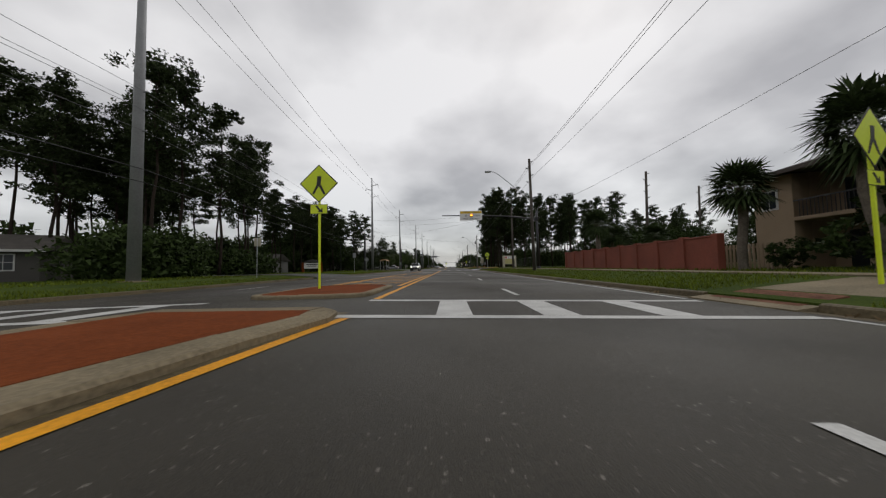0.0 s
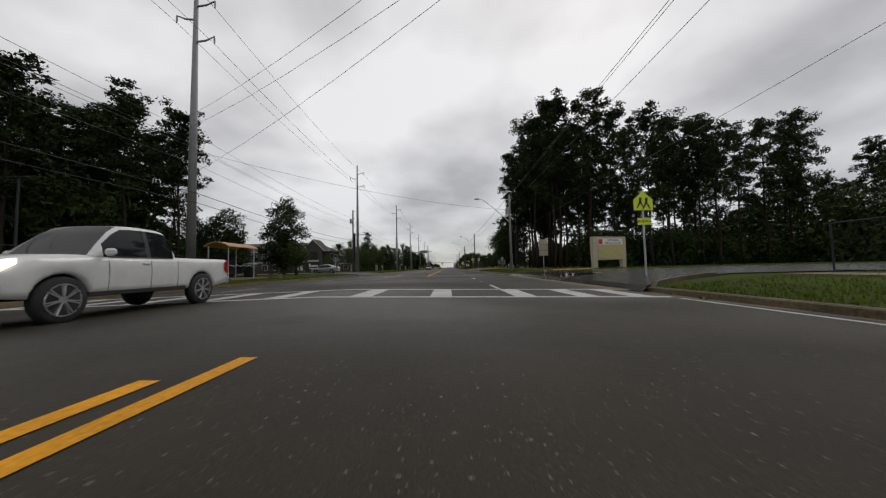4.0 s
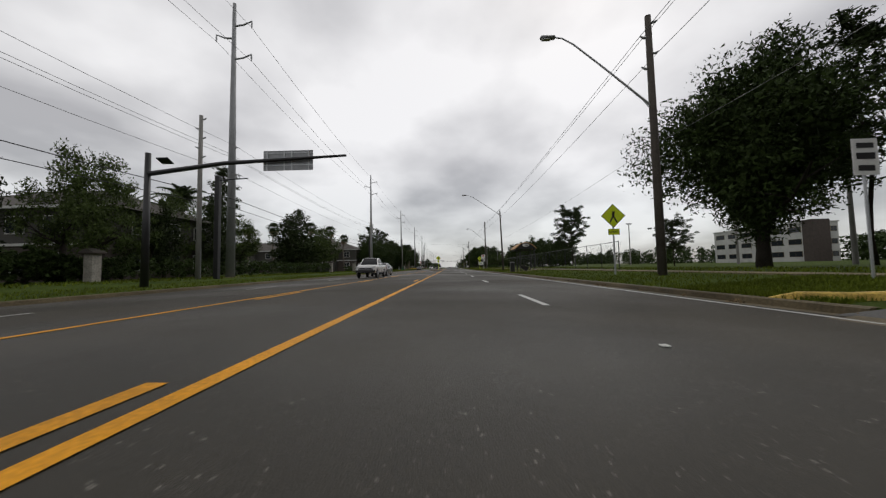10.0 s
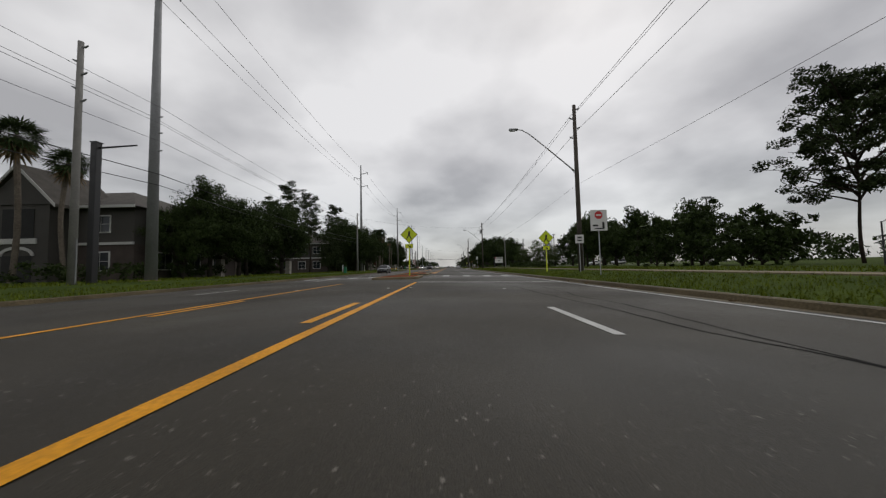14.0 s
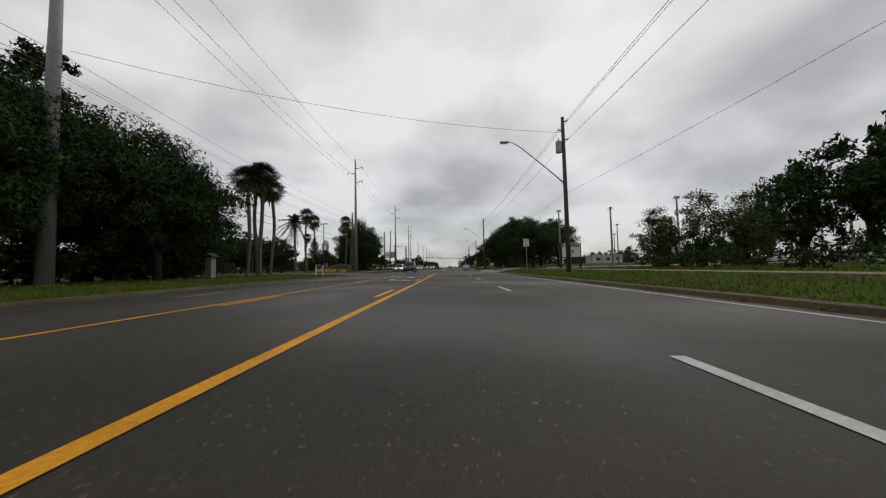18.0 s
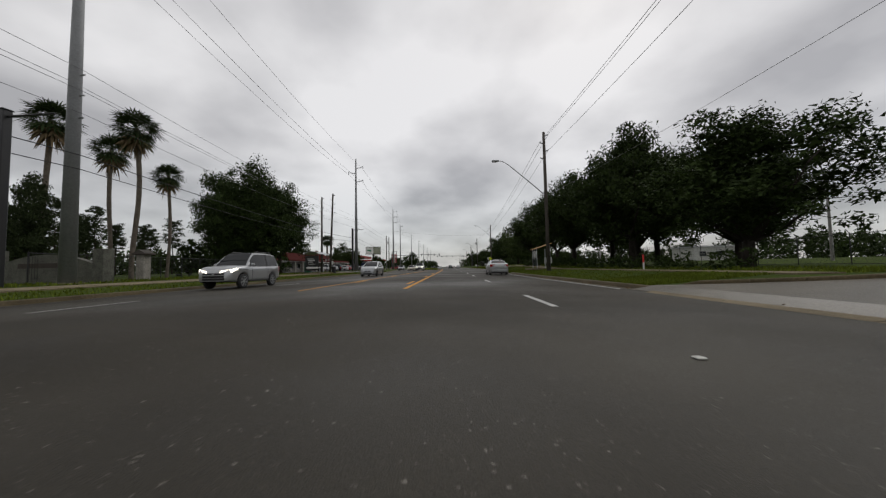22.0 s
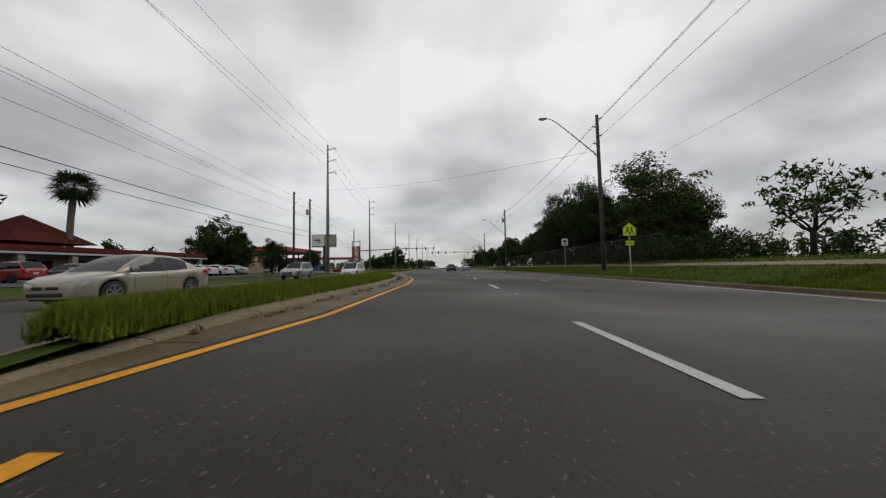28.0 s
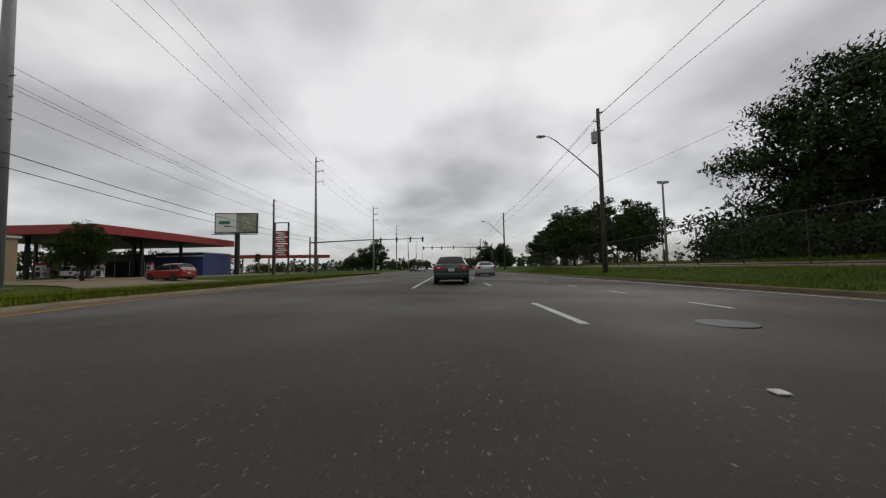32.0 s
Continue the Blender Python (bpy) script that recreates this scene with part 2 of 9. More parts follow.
M_ptrunk = mat("palm trunk", (0.13, 0.11, 0.088), spec=0.12, rough=0.9, var=0.3, scale=2, fine=12, bump=0.8, bump_scale=14, dist=0.03)
M_dead = mat("dead fronds", (0.16, 0.115, 0.065), spec=0.12, rough=0.9, var=0.3, scale=2, fine=9, bump=0, island=True, rand=0.3)
M_steel = mat("grey galvanised steel pole", (0.22, 0.225, 0.23), rough=0.55, metal=0.3, var=0.15, scale=0.6, fine=12, bump=0.08)
M_alu = mat("brushed aluminium", (0.42, 0.43, 0.44), rough=0.4, metal=0.7, var=0.12, scale=1, fine=20, bump=0.05)
M_wood = mat("weathered utility pole wood", (0.082, 0.072, 0.062), spec=0.12, rough=0.9, var=0.35, scale=1.0, fine=22, bump=0.6, bump_scale=24)
M_cpole = mat("concrete pole", (0.19, 0.185, 0.172), rough=0.8, var=0.2, scale=0.8, fine=18, bump=0.2)
M_black = mat("black painted metal", (0.012, 0.012, 0.013), rough=0.45, var=0.3, scale=2, fine=20, bump=0.05)
M_cable = mat("black cable", (0.012, 0.012, 0.013), rough=0.6, var=0.2, bump=0)
M_wire = mat("bare aluminium wire", (0.10, 0.10, 0.105), rough=0.5, metal=0.5, var=0.2, bump=0)
M_lime = mat("fluorescent yellow-green sheeting", (0.62, 0.74, 0.012), rough=0.45, var=0.06, scale=2, fine=20, bump=0.02)
M_signwhite = mat("white sign sheeting", (0.66, 0.66, 0.64), rough=0.45, var=0.08, scale=2, fine=15, bump=0.02)
M_signblack = mat("black sign ink", (0.012, 0.012, 0.012), rough=0.5, var=0.1, bump=0)
M_signback = mat("bare sign back", (0.25, 0.255, 0.26), rough=0.5, metal=0.5, var=0.15, bump=0.05)
M_signred = mat("red sign sheeting", (0.5, 0.02, 0.02), rough=0.45, var=0.1, bump=0.02)
M_signyel = mat("yellow sign sheeting", (0.72, 0.48, 0.02), rough=0.45, var=0.06, bump=0.02)
M_signgreen = mat("green sign sheeting", (0.01, 0.16, 0.07), rough=0.45, var=0.06, bump=0.02)
M_rubber = mat("tyre rubber", (0.016, 0.016, 0.017), rough=0.8, var=0.2, bump=0.2)
M_rim = mat("alloy wheel", (0.42, 0.43, 0.44), rough=0.35, metal=0.8, var=0.1, bump=0)
M_carblack = mat("black car plastic", (0.014, 0.014, 0.015), rough=0.55, var=0.15, bump=0.05)
M_lens = mat("clear lamp lens", (0.6, 0.6, 0.6), rough=0.15, var=0.05, bump=0, coat=0.5)
M_redlens = mat("red lamp lens", (0.42, 0.012, 0.012), rough=0.2, var=0.1, bump=0, coat=0.5)


def glow(name, color, strength):
    m = bpy.data.materials.new(name)
    m.use_nodes = True
    b = m.node_tree.nodes["Principled BSDF"]
    b.inputs["Base Color"].default_value = (*color, 1)
    b.inputs["Emission Color"].default_value = (*color, 1)
    b.inputs["Emission Strength"].default_value = strength
    return m


def glassy(name, color, rough=0.05):
    m = bpy.data.materials.new(name)
    m.use_nodes = True
    b = m.node_tree.nodes["Principled BSDF"]
    b.inputs["Base Color"].default_value = (*color, 1)
    b.inputs["Roughness"].default_value = rough
    b.inputs["Specular IOR Level"].default_value = 0.3
    return m


M_glass = glassy("dark window glass", (0.022, 0.026, 0.03))
M_amber = glow("lit amber beacon", (1.0, 0.32, 0.02), 4.0)
M_head = glow("lit headlamp", (1.0, 0.93, 0.78), 2.5)


# ---- ground, road, kerbs ----
def ramp(y, pairs):
    ys, vs = zip(*pairs)
    return float(np.interp(y, ys, vs))


def right_edge(y):
    """Centre of the white edge line."""
    return ramp(y, [(-50, 5.95), (372, 5.9), (385, 6.3), (405, 8.7), (440, 9.9), (900, 9.9)])


def left_edge(y):
    return ramp(y, [(-50, -13.2), (425, -13.2), (440, -17.0), (465, -19.0), (500, -22.0), (900, -22.0)])


def surface(x, y):
    """Road surface height; the fall stops at the kerbs."""
    return -0.02 * min(abs(x - CROWN), 11.0)


def ground_z(x, y):
    r, l = right_edge(y) + 0.75, left_edge(y) - 0.75
    if x > r:
        d = x - r
        return surface(r, y) + 0.14 + ramp(y, [(385, 0), (405, 1)]) * min(max(d - 1.5, 0), 7) * 0.1 + min(d, 4.0) * 0.075 + min(max(d - 4, 0), 400) * 0.0008
    if x < l:
        d = l - x
        return surface(l, y) + 0.14 + min(d, 5.0) * 0.055 + min(max(d - 5, 0), 400) * 0.0008
    return surface(x, y) - 0.12


def cross_rows(y0, y1, step):
    return [y0 + i * step for i in range(int((y1 - y0) / step) + 1)]


gy = [-400, -150, -60] + cross_rows(-40, 620, 6) + [660, 720, 820, 1000, 1400, 2200, 3500]
gverts, gfaces = [], []
for y in gy:
    r, l = right_edge(y) + 0.75, left_edge(y) - 0.75
    xs = [-2500, -900, -400, -150, -80, -50, -35, -28, l - 5, l - 2.5, l - 0.01, l + 0.01, CROWN, r - 0.01, r + 0.01, r + 2, r + 4, 20, 28, 40, 60, 100, 200, 500, 1000, 2500]
    for x in xs:
        gverts.append((x, y, ground_z(x, y) + 0.03 * noise.noise((x * 0.3, y * 0.3, 0)) * (1 if x > r + 1 or x < l - 1 else 0)))
n = len(xs)
for i in range(len(gy) - 1):
    for k in range(n - 1):
        a = i * n + k
        gfaces.append((a, a + 1, a + n + 1, a + n))
ground = tagged(new("ground", raw_mesh("ground", gverts, gfaces, M_grass)), "damp mown grass verges and lawns beside the road", "ground", kind="structure")


def strip(name, xa, xb, y0, y1, lift, m, step=6.0, nx=1):
    """A thin slab on the road between two edges given as functions or numbers."""
    ys = [y0 + (y1 - y0) * i / max(1, int((y1 - y0) / step)) for i in range(max(1, int((y1 - y0) / step)) + 1)]
    fa = xa if callable(xa) else (lambda y: xa)
    fb = xb if callable(xb) else (lambda y: xb)
    vs, fs = [], []
    for y in ys:
        a, b = fa(y), fb(y)
        st = [a + (b - a) * k / nx for k in range(nx + 1)]
        if a < CROWN < b:
            st = sorted(st + [CROWN])
        for x in st:
            vs.append((x, y, surface(x, y) + lift))
    n = len(st)
    for i in range(len(ys) - 1):
        for k in range(n - 1):
            p = i * n + k
            fs.append((p, p + 1, p + n + 1, p + n))
    return raw_mesh(name, vs, fs, m)


road = tagged(new("road", strip("road", lambda y: left_edge(y) - 0.3, lambda y: right_edge(y) + 0.3, -60, 900, 0.0, M_asphalt, nx=6)),
              "dark wet asphalt arterial road with a turning lane", "road", kind="structure")
# kerb and gutter in cast lengths


def kerb_line(name, edge, side, spans, label):
    """Concrete gutter pan and kerb, in 3 m lengths."""
    top = tagged(new(name), label, "kerb", kind="structure")
    for y0, y1 in spans:
        k = max(1, round((y1 - y0) / 12.0))
        for i in range(k):
            a = y0 + (y1 - y0) * i / k + 0.006
            b = y0 + (y1 - y0) * (i + 1) / k - 0.006
            vs, fs = [], []
            prof = [(0.28, 0.004), (0.62, -0.012), (0.66, 0.115), (0.70, 0.14), (0.84, 0.14), (0.84, -0.05)]
            for y in (a, b):
                for d, z in prof:
                    x = edge(y) + side * d
                    vs.append((x, y, surface(edge(y) + side * 0.3, y) + z))
            n = len(prof)
            for j in range(n - 1):
                f = (j, j + 1, j + 1 + n, j + n)
                fs.append(f if side < 0 else tuple(reversed(f)))
            fs.append(tuple(range(n)))
            fs.append(tuple(range(n, 2 * n)))
            part("kerb_length", raw_mesh("kerb_length", vs, fs, M_gutter), None, top)
    return top


R_GAPS = [(5.9, 8.5), (74.0, 95.6), (135.4, 167.2), (333.4, 357.0), (420.5, 430)]
L_GAPS = [(5.6, 8.2), (33.5, 45.5), (113, 131), (333, 349), (404, 412), (488.5, 504)]


def spans_of(y0, y1, gaps):
    out, y = [], y0
    for a, b in gaps:
        out.append((y, a))
        y = b
    return out + [(y, y1)]


kerb_line("kerb_right", right_edge, 1, spans_of(-30, 640, R_GAPS), "stained concrete kerb and gutter along the verge")
kerb_line("kerb_left", left_edge, -1, spans_of(-30, 640, L_GAPS), "stained concrete kerb and gutter along the far verge")


# yellow kerb return at the campus drive, and the gutter pan across its mouth
M_ykerb = mat("yellow kerb paint", (0.50, 0.34, 0.07), rough=0.75, var=0.5, scale=3, fine=30, bump=0.3)
ykerb = tagged(new("kerb_return"), "worn yellow painted kerb curving into the campus drive", "kerb", kind="structure")
arc = [(6.6, 169.4), (6.75, 168.5), (7.15, 167.8), (7.9, 167.35), (9.2, 167.15), (10.8, 167.05), (12.4, 167.0), (14.0, 167.0), (15.6, 167.0), (17.2, 167.0)]
arc2 = [(11.8, 139.8), (10.4, 139.75), (9.0, 139.5), (8.0, 139.05), (7.2, 138.3), (6.8, 137.4), (6.64, 136.4), (6.62, 135.4)]
for (xa, ya), (xb, yb) in (*zip(arc, arc[1:]), *zip(arc2, arc2[1:])):
    d = Vector((xb - xa, yb - ya, 0)).normalized()
    nrm = Vector((-d.y, d.x, 0))
    vs = []
    for x, y in ((xa + d.x * 0.006, ya + d.y * 0.006), (xb - d.x * 0.006, yb - d.y * 0.006)):
        for o, z in ((-0.03, -0.12), (0.0, 0.12), (0.03, 0.15), (0.17, 0.15), (0.17, -0.12)):
            vs.append((x + nrm.x * o, y + nrm.y * o, ground_z(x, y) + z))
    fs = [(j, j + 1, j + 6, j + 5) for j in range(4)] + [(4, 3, 2, 1, 0), (5, 6, 7, 8, 9)]
    part("kerb_length", raw_mesh("kerb_length", vs, fs, M_ykerb), None, ykerb)
for i in range(7):
    y0, y1 = 138.4 + i * 4.1 + 0.01, 138.4 + (i + 1) * 4.1 - 0.01
    vs = [(right_edge(y) + d, y, surface(right_edge(y) + 0.25, y) + z) for y in (y0, y1) for d, z in ((-0.22, 0.008), (0.1, 0.012), (0.32, 0.04))]
    part("gutter_pan", raw_mesh("gutter_pan", vs, [(0, 1, 4, 3), (1, 2, 5, 4)], M_gutter), None, ykerb)

yloop = tagged(new("kerb_return"), "yellow painted kerb loop by the school sign", "kerb", kind="structure")
loop = [(11.4 + 2.3 * math.cos(q), 93.9 + 0.8 * math.sin(q)) for q in np.linspace(0, math.pi, 10)]
for (xa, ya), (xb, yb) in zip(loop, loop[1:]):
    d = Vector((xb - xa, yb - ya, 0)).normalized()
    nrm = Vector((-d.y, d.x, 0))
    vs = [(x + nrm.x * o, y + nrm.y * o, ground_z(x, y) + z) for x, y in ((xa, ya), (xb, yb)) for o, z in ((-0.03, -0.1), (0.0, 0.13), (0.14, 0.15), (0.17, -0.1))]
    part("kerb_length", raw_mesh("kerb_length", vs, [(j, j + 1, j + 5, j + 4) for j in range(3)] + [(3, 2, 1, 0), (4, 5, 6, 7)], M_ykerb), None, yloop)


def apron(name, pts, m, label, lift=0.0):
    """A paved apron from the road up to the lawn, as a slab of its own."""
    vs = [(x, y, max(ground_z(x, y), surface(x, y)) + 0.025 + lift) for x, y in pts]
    nn = len(vs)
    vs += [(x, y, z - 0.15) for x, y, z in vs]
    fs = [tuple(range(nn))] + [(i, i + nn, (i + 1) % nn + nn, (i + 1) % nn) for i in range(nn)]
    return tagged(new(name, raw_mesh(name, vs, fs, m)), label, "pavement", kind="structure")


def driveway(name, side, y0, y1, depth, m, label):
    """A side street or drive: short bays across its width, following the ground."""
    e = right_edge if side > 0 else left_edge
    vs, fs = [], []
    ds = [0.25, 0.72, 0.95, 1.6, 2.75, 4.75, 8, 14, depth]
    rows = [y0, y0 + 0.8, y0 + (y1 - y0) * 0.3, (y0 + y1) / 2, y0 + (y1 - y0) * 0.7, y1 - 0.8, y1]
    for d in ds:
        flare = (5.0 * max(0, 1 - d / 8.0) ** 2) if name == "pavement_4" else 2.2 * max(0, 1 - d / 4.0) ** 2
        for i, y in enumerate(rows):
            yy = y + (-flare if i < 2 else flare if i > 4 else 0)
            x = e(yy) + side * d
            base = surface(e(yy), yy) + 0.012 if d < 0.3 else ground_z(e(yy) + side * max(d, 0.77), yy) + 0.05
            vs.append((x, yy, base))
    n = len(rows)
    for a in range(len(ds) - 1):
        for k in range(n - 1):
            p = a * n + k
            f = (p, p + 1, p + n + 1, p + n)
            fs.append(tuple(reversed(f)) if side > 0 else f)
    return tagged(new(name, raw_mesh(name, vs, fs, m)), label, "pavement", kind="structure")


apron("pavement_1", [(6.2, 5.9), (8.4, 6.0), (10.6, 6.0), (10.6, 8.6), (8.4, 8.5), (6.2, 8.5)], M_conc, "pale concrete walk entry beside the crossing")
M_tactile = mat("faded red tactile paving", (0.135, 0.066, 0.042), spec=0.06, rough=0.9, var=0.4, scale=3.0, fine=18, bump=0.4)
apron("tactile_ramp", [(6.35, 6.15), (7.5, 6.2), (7.5, 8.25), (6.35, 8.25)], M_tactile, "faded red tactile ramp at the crossing", 0.012)
M_wetasph = mat("wet old asphalt", (0.026, 0.025, 0.022), spec=0.45, rough=0.26, var=0.4, scale=0.5, fine=40, bump=0.2, bump_scale=60, dist=0.006)
driveway("pavement_2", 1, 75.5, 94, 60, M_wetasph, "wet dark asphalt entry drive with puddles")
driveway("pavement_3", 1, 140, 165.4, 40, M_sideasph, "worn asphalt entry drive of the campus")
M_wetconc = mat("wet worn concrete", (0.088, 0.076, 0.055), spec=0.3, rough=0.36, var=0.4, scale=0.5, fine=20, bump=0.25)
driveway("pavement_4", 1, 337.5, 353, 90, M_wetconc, "wide wet worn concrete entry drive")
# cast kerb returns round the corners of the two mouths
for label, y0, y1, wide, reach in (("concrete kerb return of the wet entry drive", 75.5, 94, 2.2, 4.0), ("concrete kerb return of the concrete drive", 337.5, 353, 5.0, 8.0)):
    ret = tagged(new("kerb_return"), label, "kerb", kind="structure")
    ds = [0.66 + (reach - 0.66) * i / 9 for i in range(10)]
    near = [(right_edge(y0) + d, y0 - wide * (1 - d / reach) ** 2 - 0.02) for d in reversed(ds)]
    far = [(right_edge(y1) + d, y1 + wide * (1 - d / reach) ** 2 + 0.02) for d in ds]
    for (xa, ya), (xb, yb) in (*zip(near, near[1:]), *zip(far, far[1:])):
        d = Vector((xb - xa, yb - ya, 0)).normalized()
        nrm = Vector((-d.y, d.x, 0))
        vs = [(x + nrm.x * o, y + nrm.y * o, ground_z(x, y) + z) for x, y in ((xa + d.x * 0.005, ya + d.y * 0.005), (xb - d.x * 0.005, yb - d.y * 0.005)) for o, z in ((-0.03, -0.1), (0.0, 0.12), (0.03, 0.15), (0.17, 0.15), (0.18, -0.1))]
        part("kerb_length", raw_mesh("kerb_length", vs, [(j, j + 1, j + 6, j + 5) for j in range(4)] + [(4, 3, 2, 1, 0), (5, 6, 7, 8, 9)], M_gutter), None, ret)
# gutter pans across the mouths, cast in lengths, and standing water behind them
M_water = mat("standing rain water", (0.010, 0.010, 0.009), spec=0.5, rough=0.06, var=0.1, scale=0.5, bump=0.03, bump_scale=3)
for label, y0, count, step in (("pale gutter pan across the wet entry drive", 74.2, 7, 3.1), ("pale gutter pan across the concrete drive", 334.6, 8, 2.75)):
    pan = tagged(new("gutter"), label, "gutter", kind="structure")
    for i in range(count):
        a, b = y0 + i * step + 0.015, y0 + (i + 1) * step - 0.015
        vs = [(right_edge(y) + d, y, surface(right_edge(y) + 0.25, y) + z) for y in (a, b) for d, z in ((-0.03, 0.011), (0.09, 0.014), (0.2, 0.03), (0.26, 0.045))]
        part("gutter_pan", raw_mesh("gutter_pan", vs, [(j, j + 1, j + 5, j + 4) for j in range(3)], M_conc), None, pan)
for cx, cy, rx, ry in ((8.2, 84.2, 1.3, 1.5), (10.8, 87.5, 2.2, 1.0), (7.6, 89.0, 0.7, 1.3), (8.6, 351.0, 1.5, 1.1), (9.8, 347.5, 2.0, 1.2), (7.7, 343.5, 0.8, 1.7)):
    vs = []
    for i in range(18):
        q = math.tau * i / 18
        k = 1 + 0.22 * math.sin(3 * q + cx) + 0.12 * math.sin(5 * q + cy)
        vs.append((cx + rx * k * math.cos(q), cy + ry * k * math.sin(q), 0))
    tagged(new("puddle", raw_mesh("puddle", [(x, y, ground_z(x, y) + 0.056) for x, y, _ in vs], [tuple(range(18))], M_water)), "shallow rain puddle lying on the entry drive", "puddle", group="rain puddles")
driveway("pavement_5", -1, 115, 129, 90, M_sideasph, "wet asphalt side street by the apartments")
driveway("pavement_6", -1, 335, 347, 90, M_sideasph, "wet asphalt side street by the palms")
driveway("pavement_7", -1, 405, 411, 30, M_sideasph, "asphalt entry drive of the motel")
driveway("pavement_8", -1, 35.5, 43.5, 70, M_sideasph, "asphalt side street by the pine wood")
driveway("pavement_10", -1, 490.5, 502, 11, M_conc, "worn concrete drive into the filling station")
driveway("pavement_9", 1, 422.5, 428, 14, M_conc, "concrete drive crossing the verge")


# ---- painted markings, each its own thin coat of paint ----
paint_yellow = tagged(new("lane_markings_yellow"), "worn yellow centre markings with cracked edges", "road marking", kind="structure")
paint_white = tagged(new("lane_markings_white"), "worn white lane markings", "road marking", kind="structure")
paint_cross = tagged(new("crosswalk_markings"), "white ladder crosswalk bars, scuffed by tyres", "crosswalk", kind="structure")


def line(x, y0, y1, w=0.14, parent=paint_white, m=M_white, lift=0.007, name="line", step=8.0):
    f = x if callable(x) else (lambda y: x)
    part(name, strip(name, lambda y: f(y) - w / 2, lambda y: f(y) + w / 2, y0, y1, lift, m, step), None, parent)


def poly_mark(pts, parent, m, lift=0.008, name="marking"):
    part(name, raw_mesh(name, [(x, y, surface(x, y) + lift) for x, y in pts], [tuple(range(len(pts)))], m), None, parent)


def skips(x, phase, y0, y1, parent, m, length=2.59, cycle=10.37, w=0.14, name="dash"):
    """Broken line; phase is the far end of one dash."""
    k = phase
    while k < y1:
        if k - length > y0:
            line(x, k - length, k, w, parent, m, name=name, step=9)
        k += cycle


# right lane line
for ph, a, b, xx in ((1.45, 8.2, 66, 2.05), (5.40, 75.2, 243, 1.98), (2.83, 350, 408, 2.0)):
    skips(xx, ph % 10.37 + 10.37 * math.floor(a / 10.37), a, b, paint_white, M_white)
skips(1.93, 272.56, 262, 331, paint_white, M_white, cycle=10.3)
line(2.05, -1.15, 1.72, 0.14, name="dash", step=9)
for k in (427.4, 437.7, 447.9, 458.5, 468.2, 477.6, 487.8, 498.1, 508.4, 518.8, 529.2, 539.5):
    line(1.84 if k < 470 else 2.0, k - 2.75, k, 0.14, paint_white, M_white, name="dash", step=9)
line(lambda y: right_edge(y), 8.2, 71.5, 0.13)
line(lambda y: right_edge(y), 97, 138, 0.13)
line(lambda y: right_edge(y), 166.5, 330, 0.13)
line(lambda y: right_edge(y), 358, 560, 0.13)
line(lambda y: right_edge(y), -20, 5.2, 0.13)
line(-1.3, 483, 517, 0.12)
skips(5.65, 442.8, 440, 560, paint_white, M_white, 1.2, 3.9, 0.12, name="dash")
# far carriageway
for a, b in ((-20, 112), (132, 332), (350, 420)):
    skips(-9.35, a + 6.0, a, b, paint_white, M_white)
# two-way turning lane: solid outside, broken inside
for a, b in ((31, 66), (92, 244), (281.2, 331), (358, 424)):
    line(-1.65, a, b, 0.15, paint_yellow, M_yellow)
    line(-5.45, a, b if b < 420 else 418, 0.15, paint_yellow, M_yellow)
    for ph, c, d in {31: [(34.3, a, b)], 92: [(102.3, a, 172), (182.8, 172, b)], 281.2: [(291.1, a, b)], 358: [(363.8, a, b)]}[a]:
        skips(-1.98, ph, c, d, paint_yellow, M_yellow, cycle=10.3 if a == 92 else 10.37, w=0.15)
    skips(-5.12, a + 8.5, a, b, paint_yellow, M_yellow, w=0.15)
line(lambda y: ramp(y, [(-20, -1.95), (0, -1.93), (1.4, -1.80), (3.2, -1.62), (5.0, -1.43)]), -20, 5.0, 0.15, paint_yellow, M_yellow, step=0.8)
line(-1.62, 8.0, 31, 0.15, paint_yellow, M_yellow)
# painted gores either side of the refuges
q = np.random.default_rng(19)
for a, b, s in ((13.6, 31, 1), (266, 281.2, 1)):
    line(-1.95, a, b, 0.15, paint_yellow, M_yellow)
    if a > 20:
        line(-1.65, a, b, 0.15, paint_yellow, M_yellow)
    line(-5.15, a, b, 0.15, paint_yellow, M_yellow)
    line(-5.45, a, b, 0.15, paint_yellow, M_yellow)
    k = a + 1.65
    while k < b - 1.5:
        # two rows of short cracked blocks make one slanted bar
        vs, fs = [], []
        for i in range(13):
            for j in range(2):
                x0, x1 = -5.06 + i * 0.236, -5.06 + (i + 1) * 0.236 - 0.012 - 0.012 * q.random()
                y0, w0 = k + i * 0.064 + j * 0.20, 0.185 - 0.02 * q.random()
                n0 = len(vs)
                vs += [(x, yy, surface(x, yy) + 0.008) for x, yy in ((x0, y0), (x1, y0 + 0.06), (x1, y0 + 0.06 + w0), (x0 + 0.02 * q.random(), y0 + w0))]
                fs.append((n0, n0 + 1, n0 + 2, n0 + 3))
        part("slanted_bar", raw_mesh("slanted_bar", vs, fs, M_yellow), None, paint_yellow)
        k += 2.35
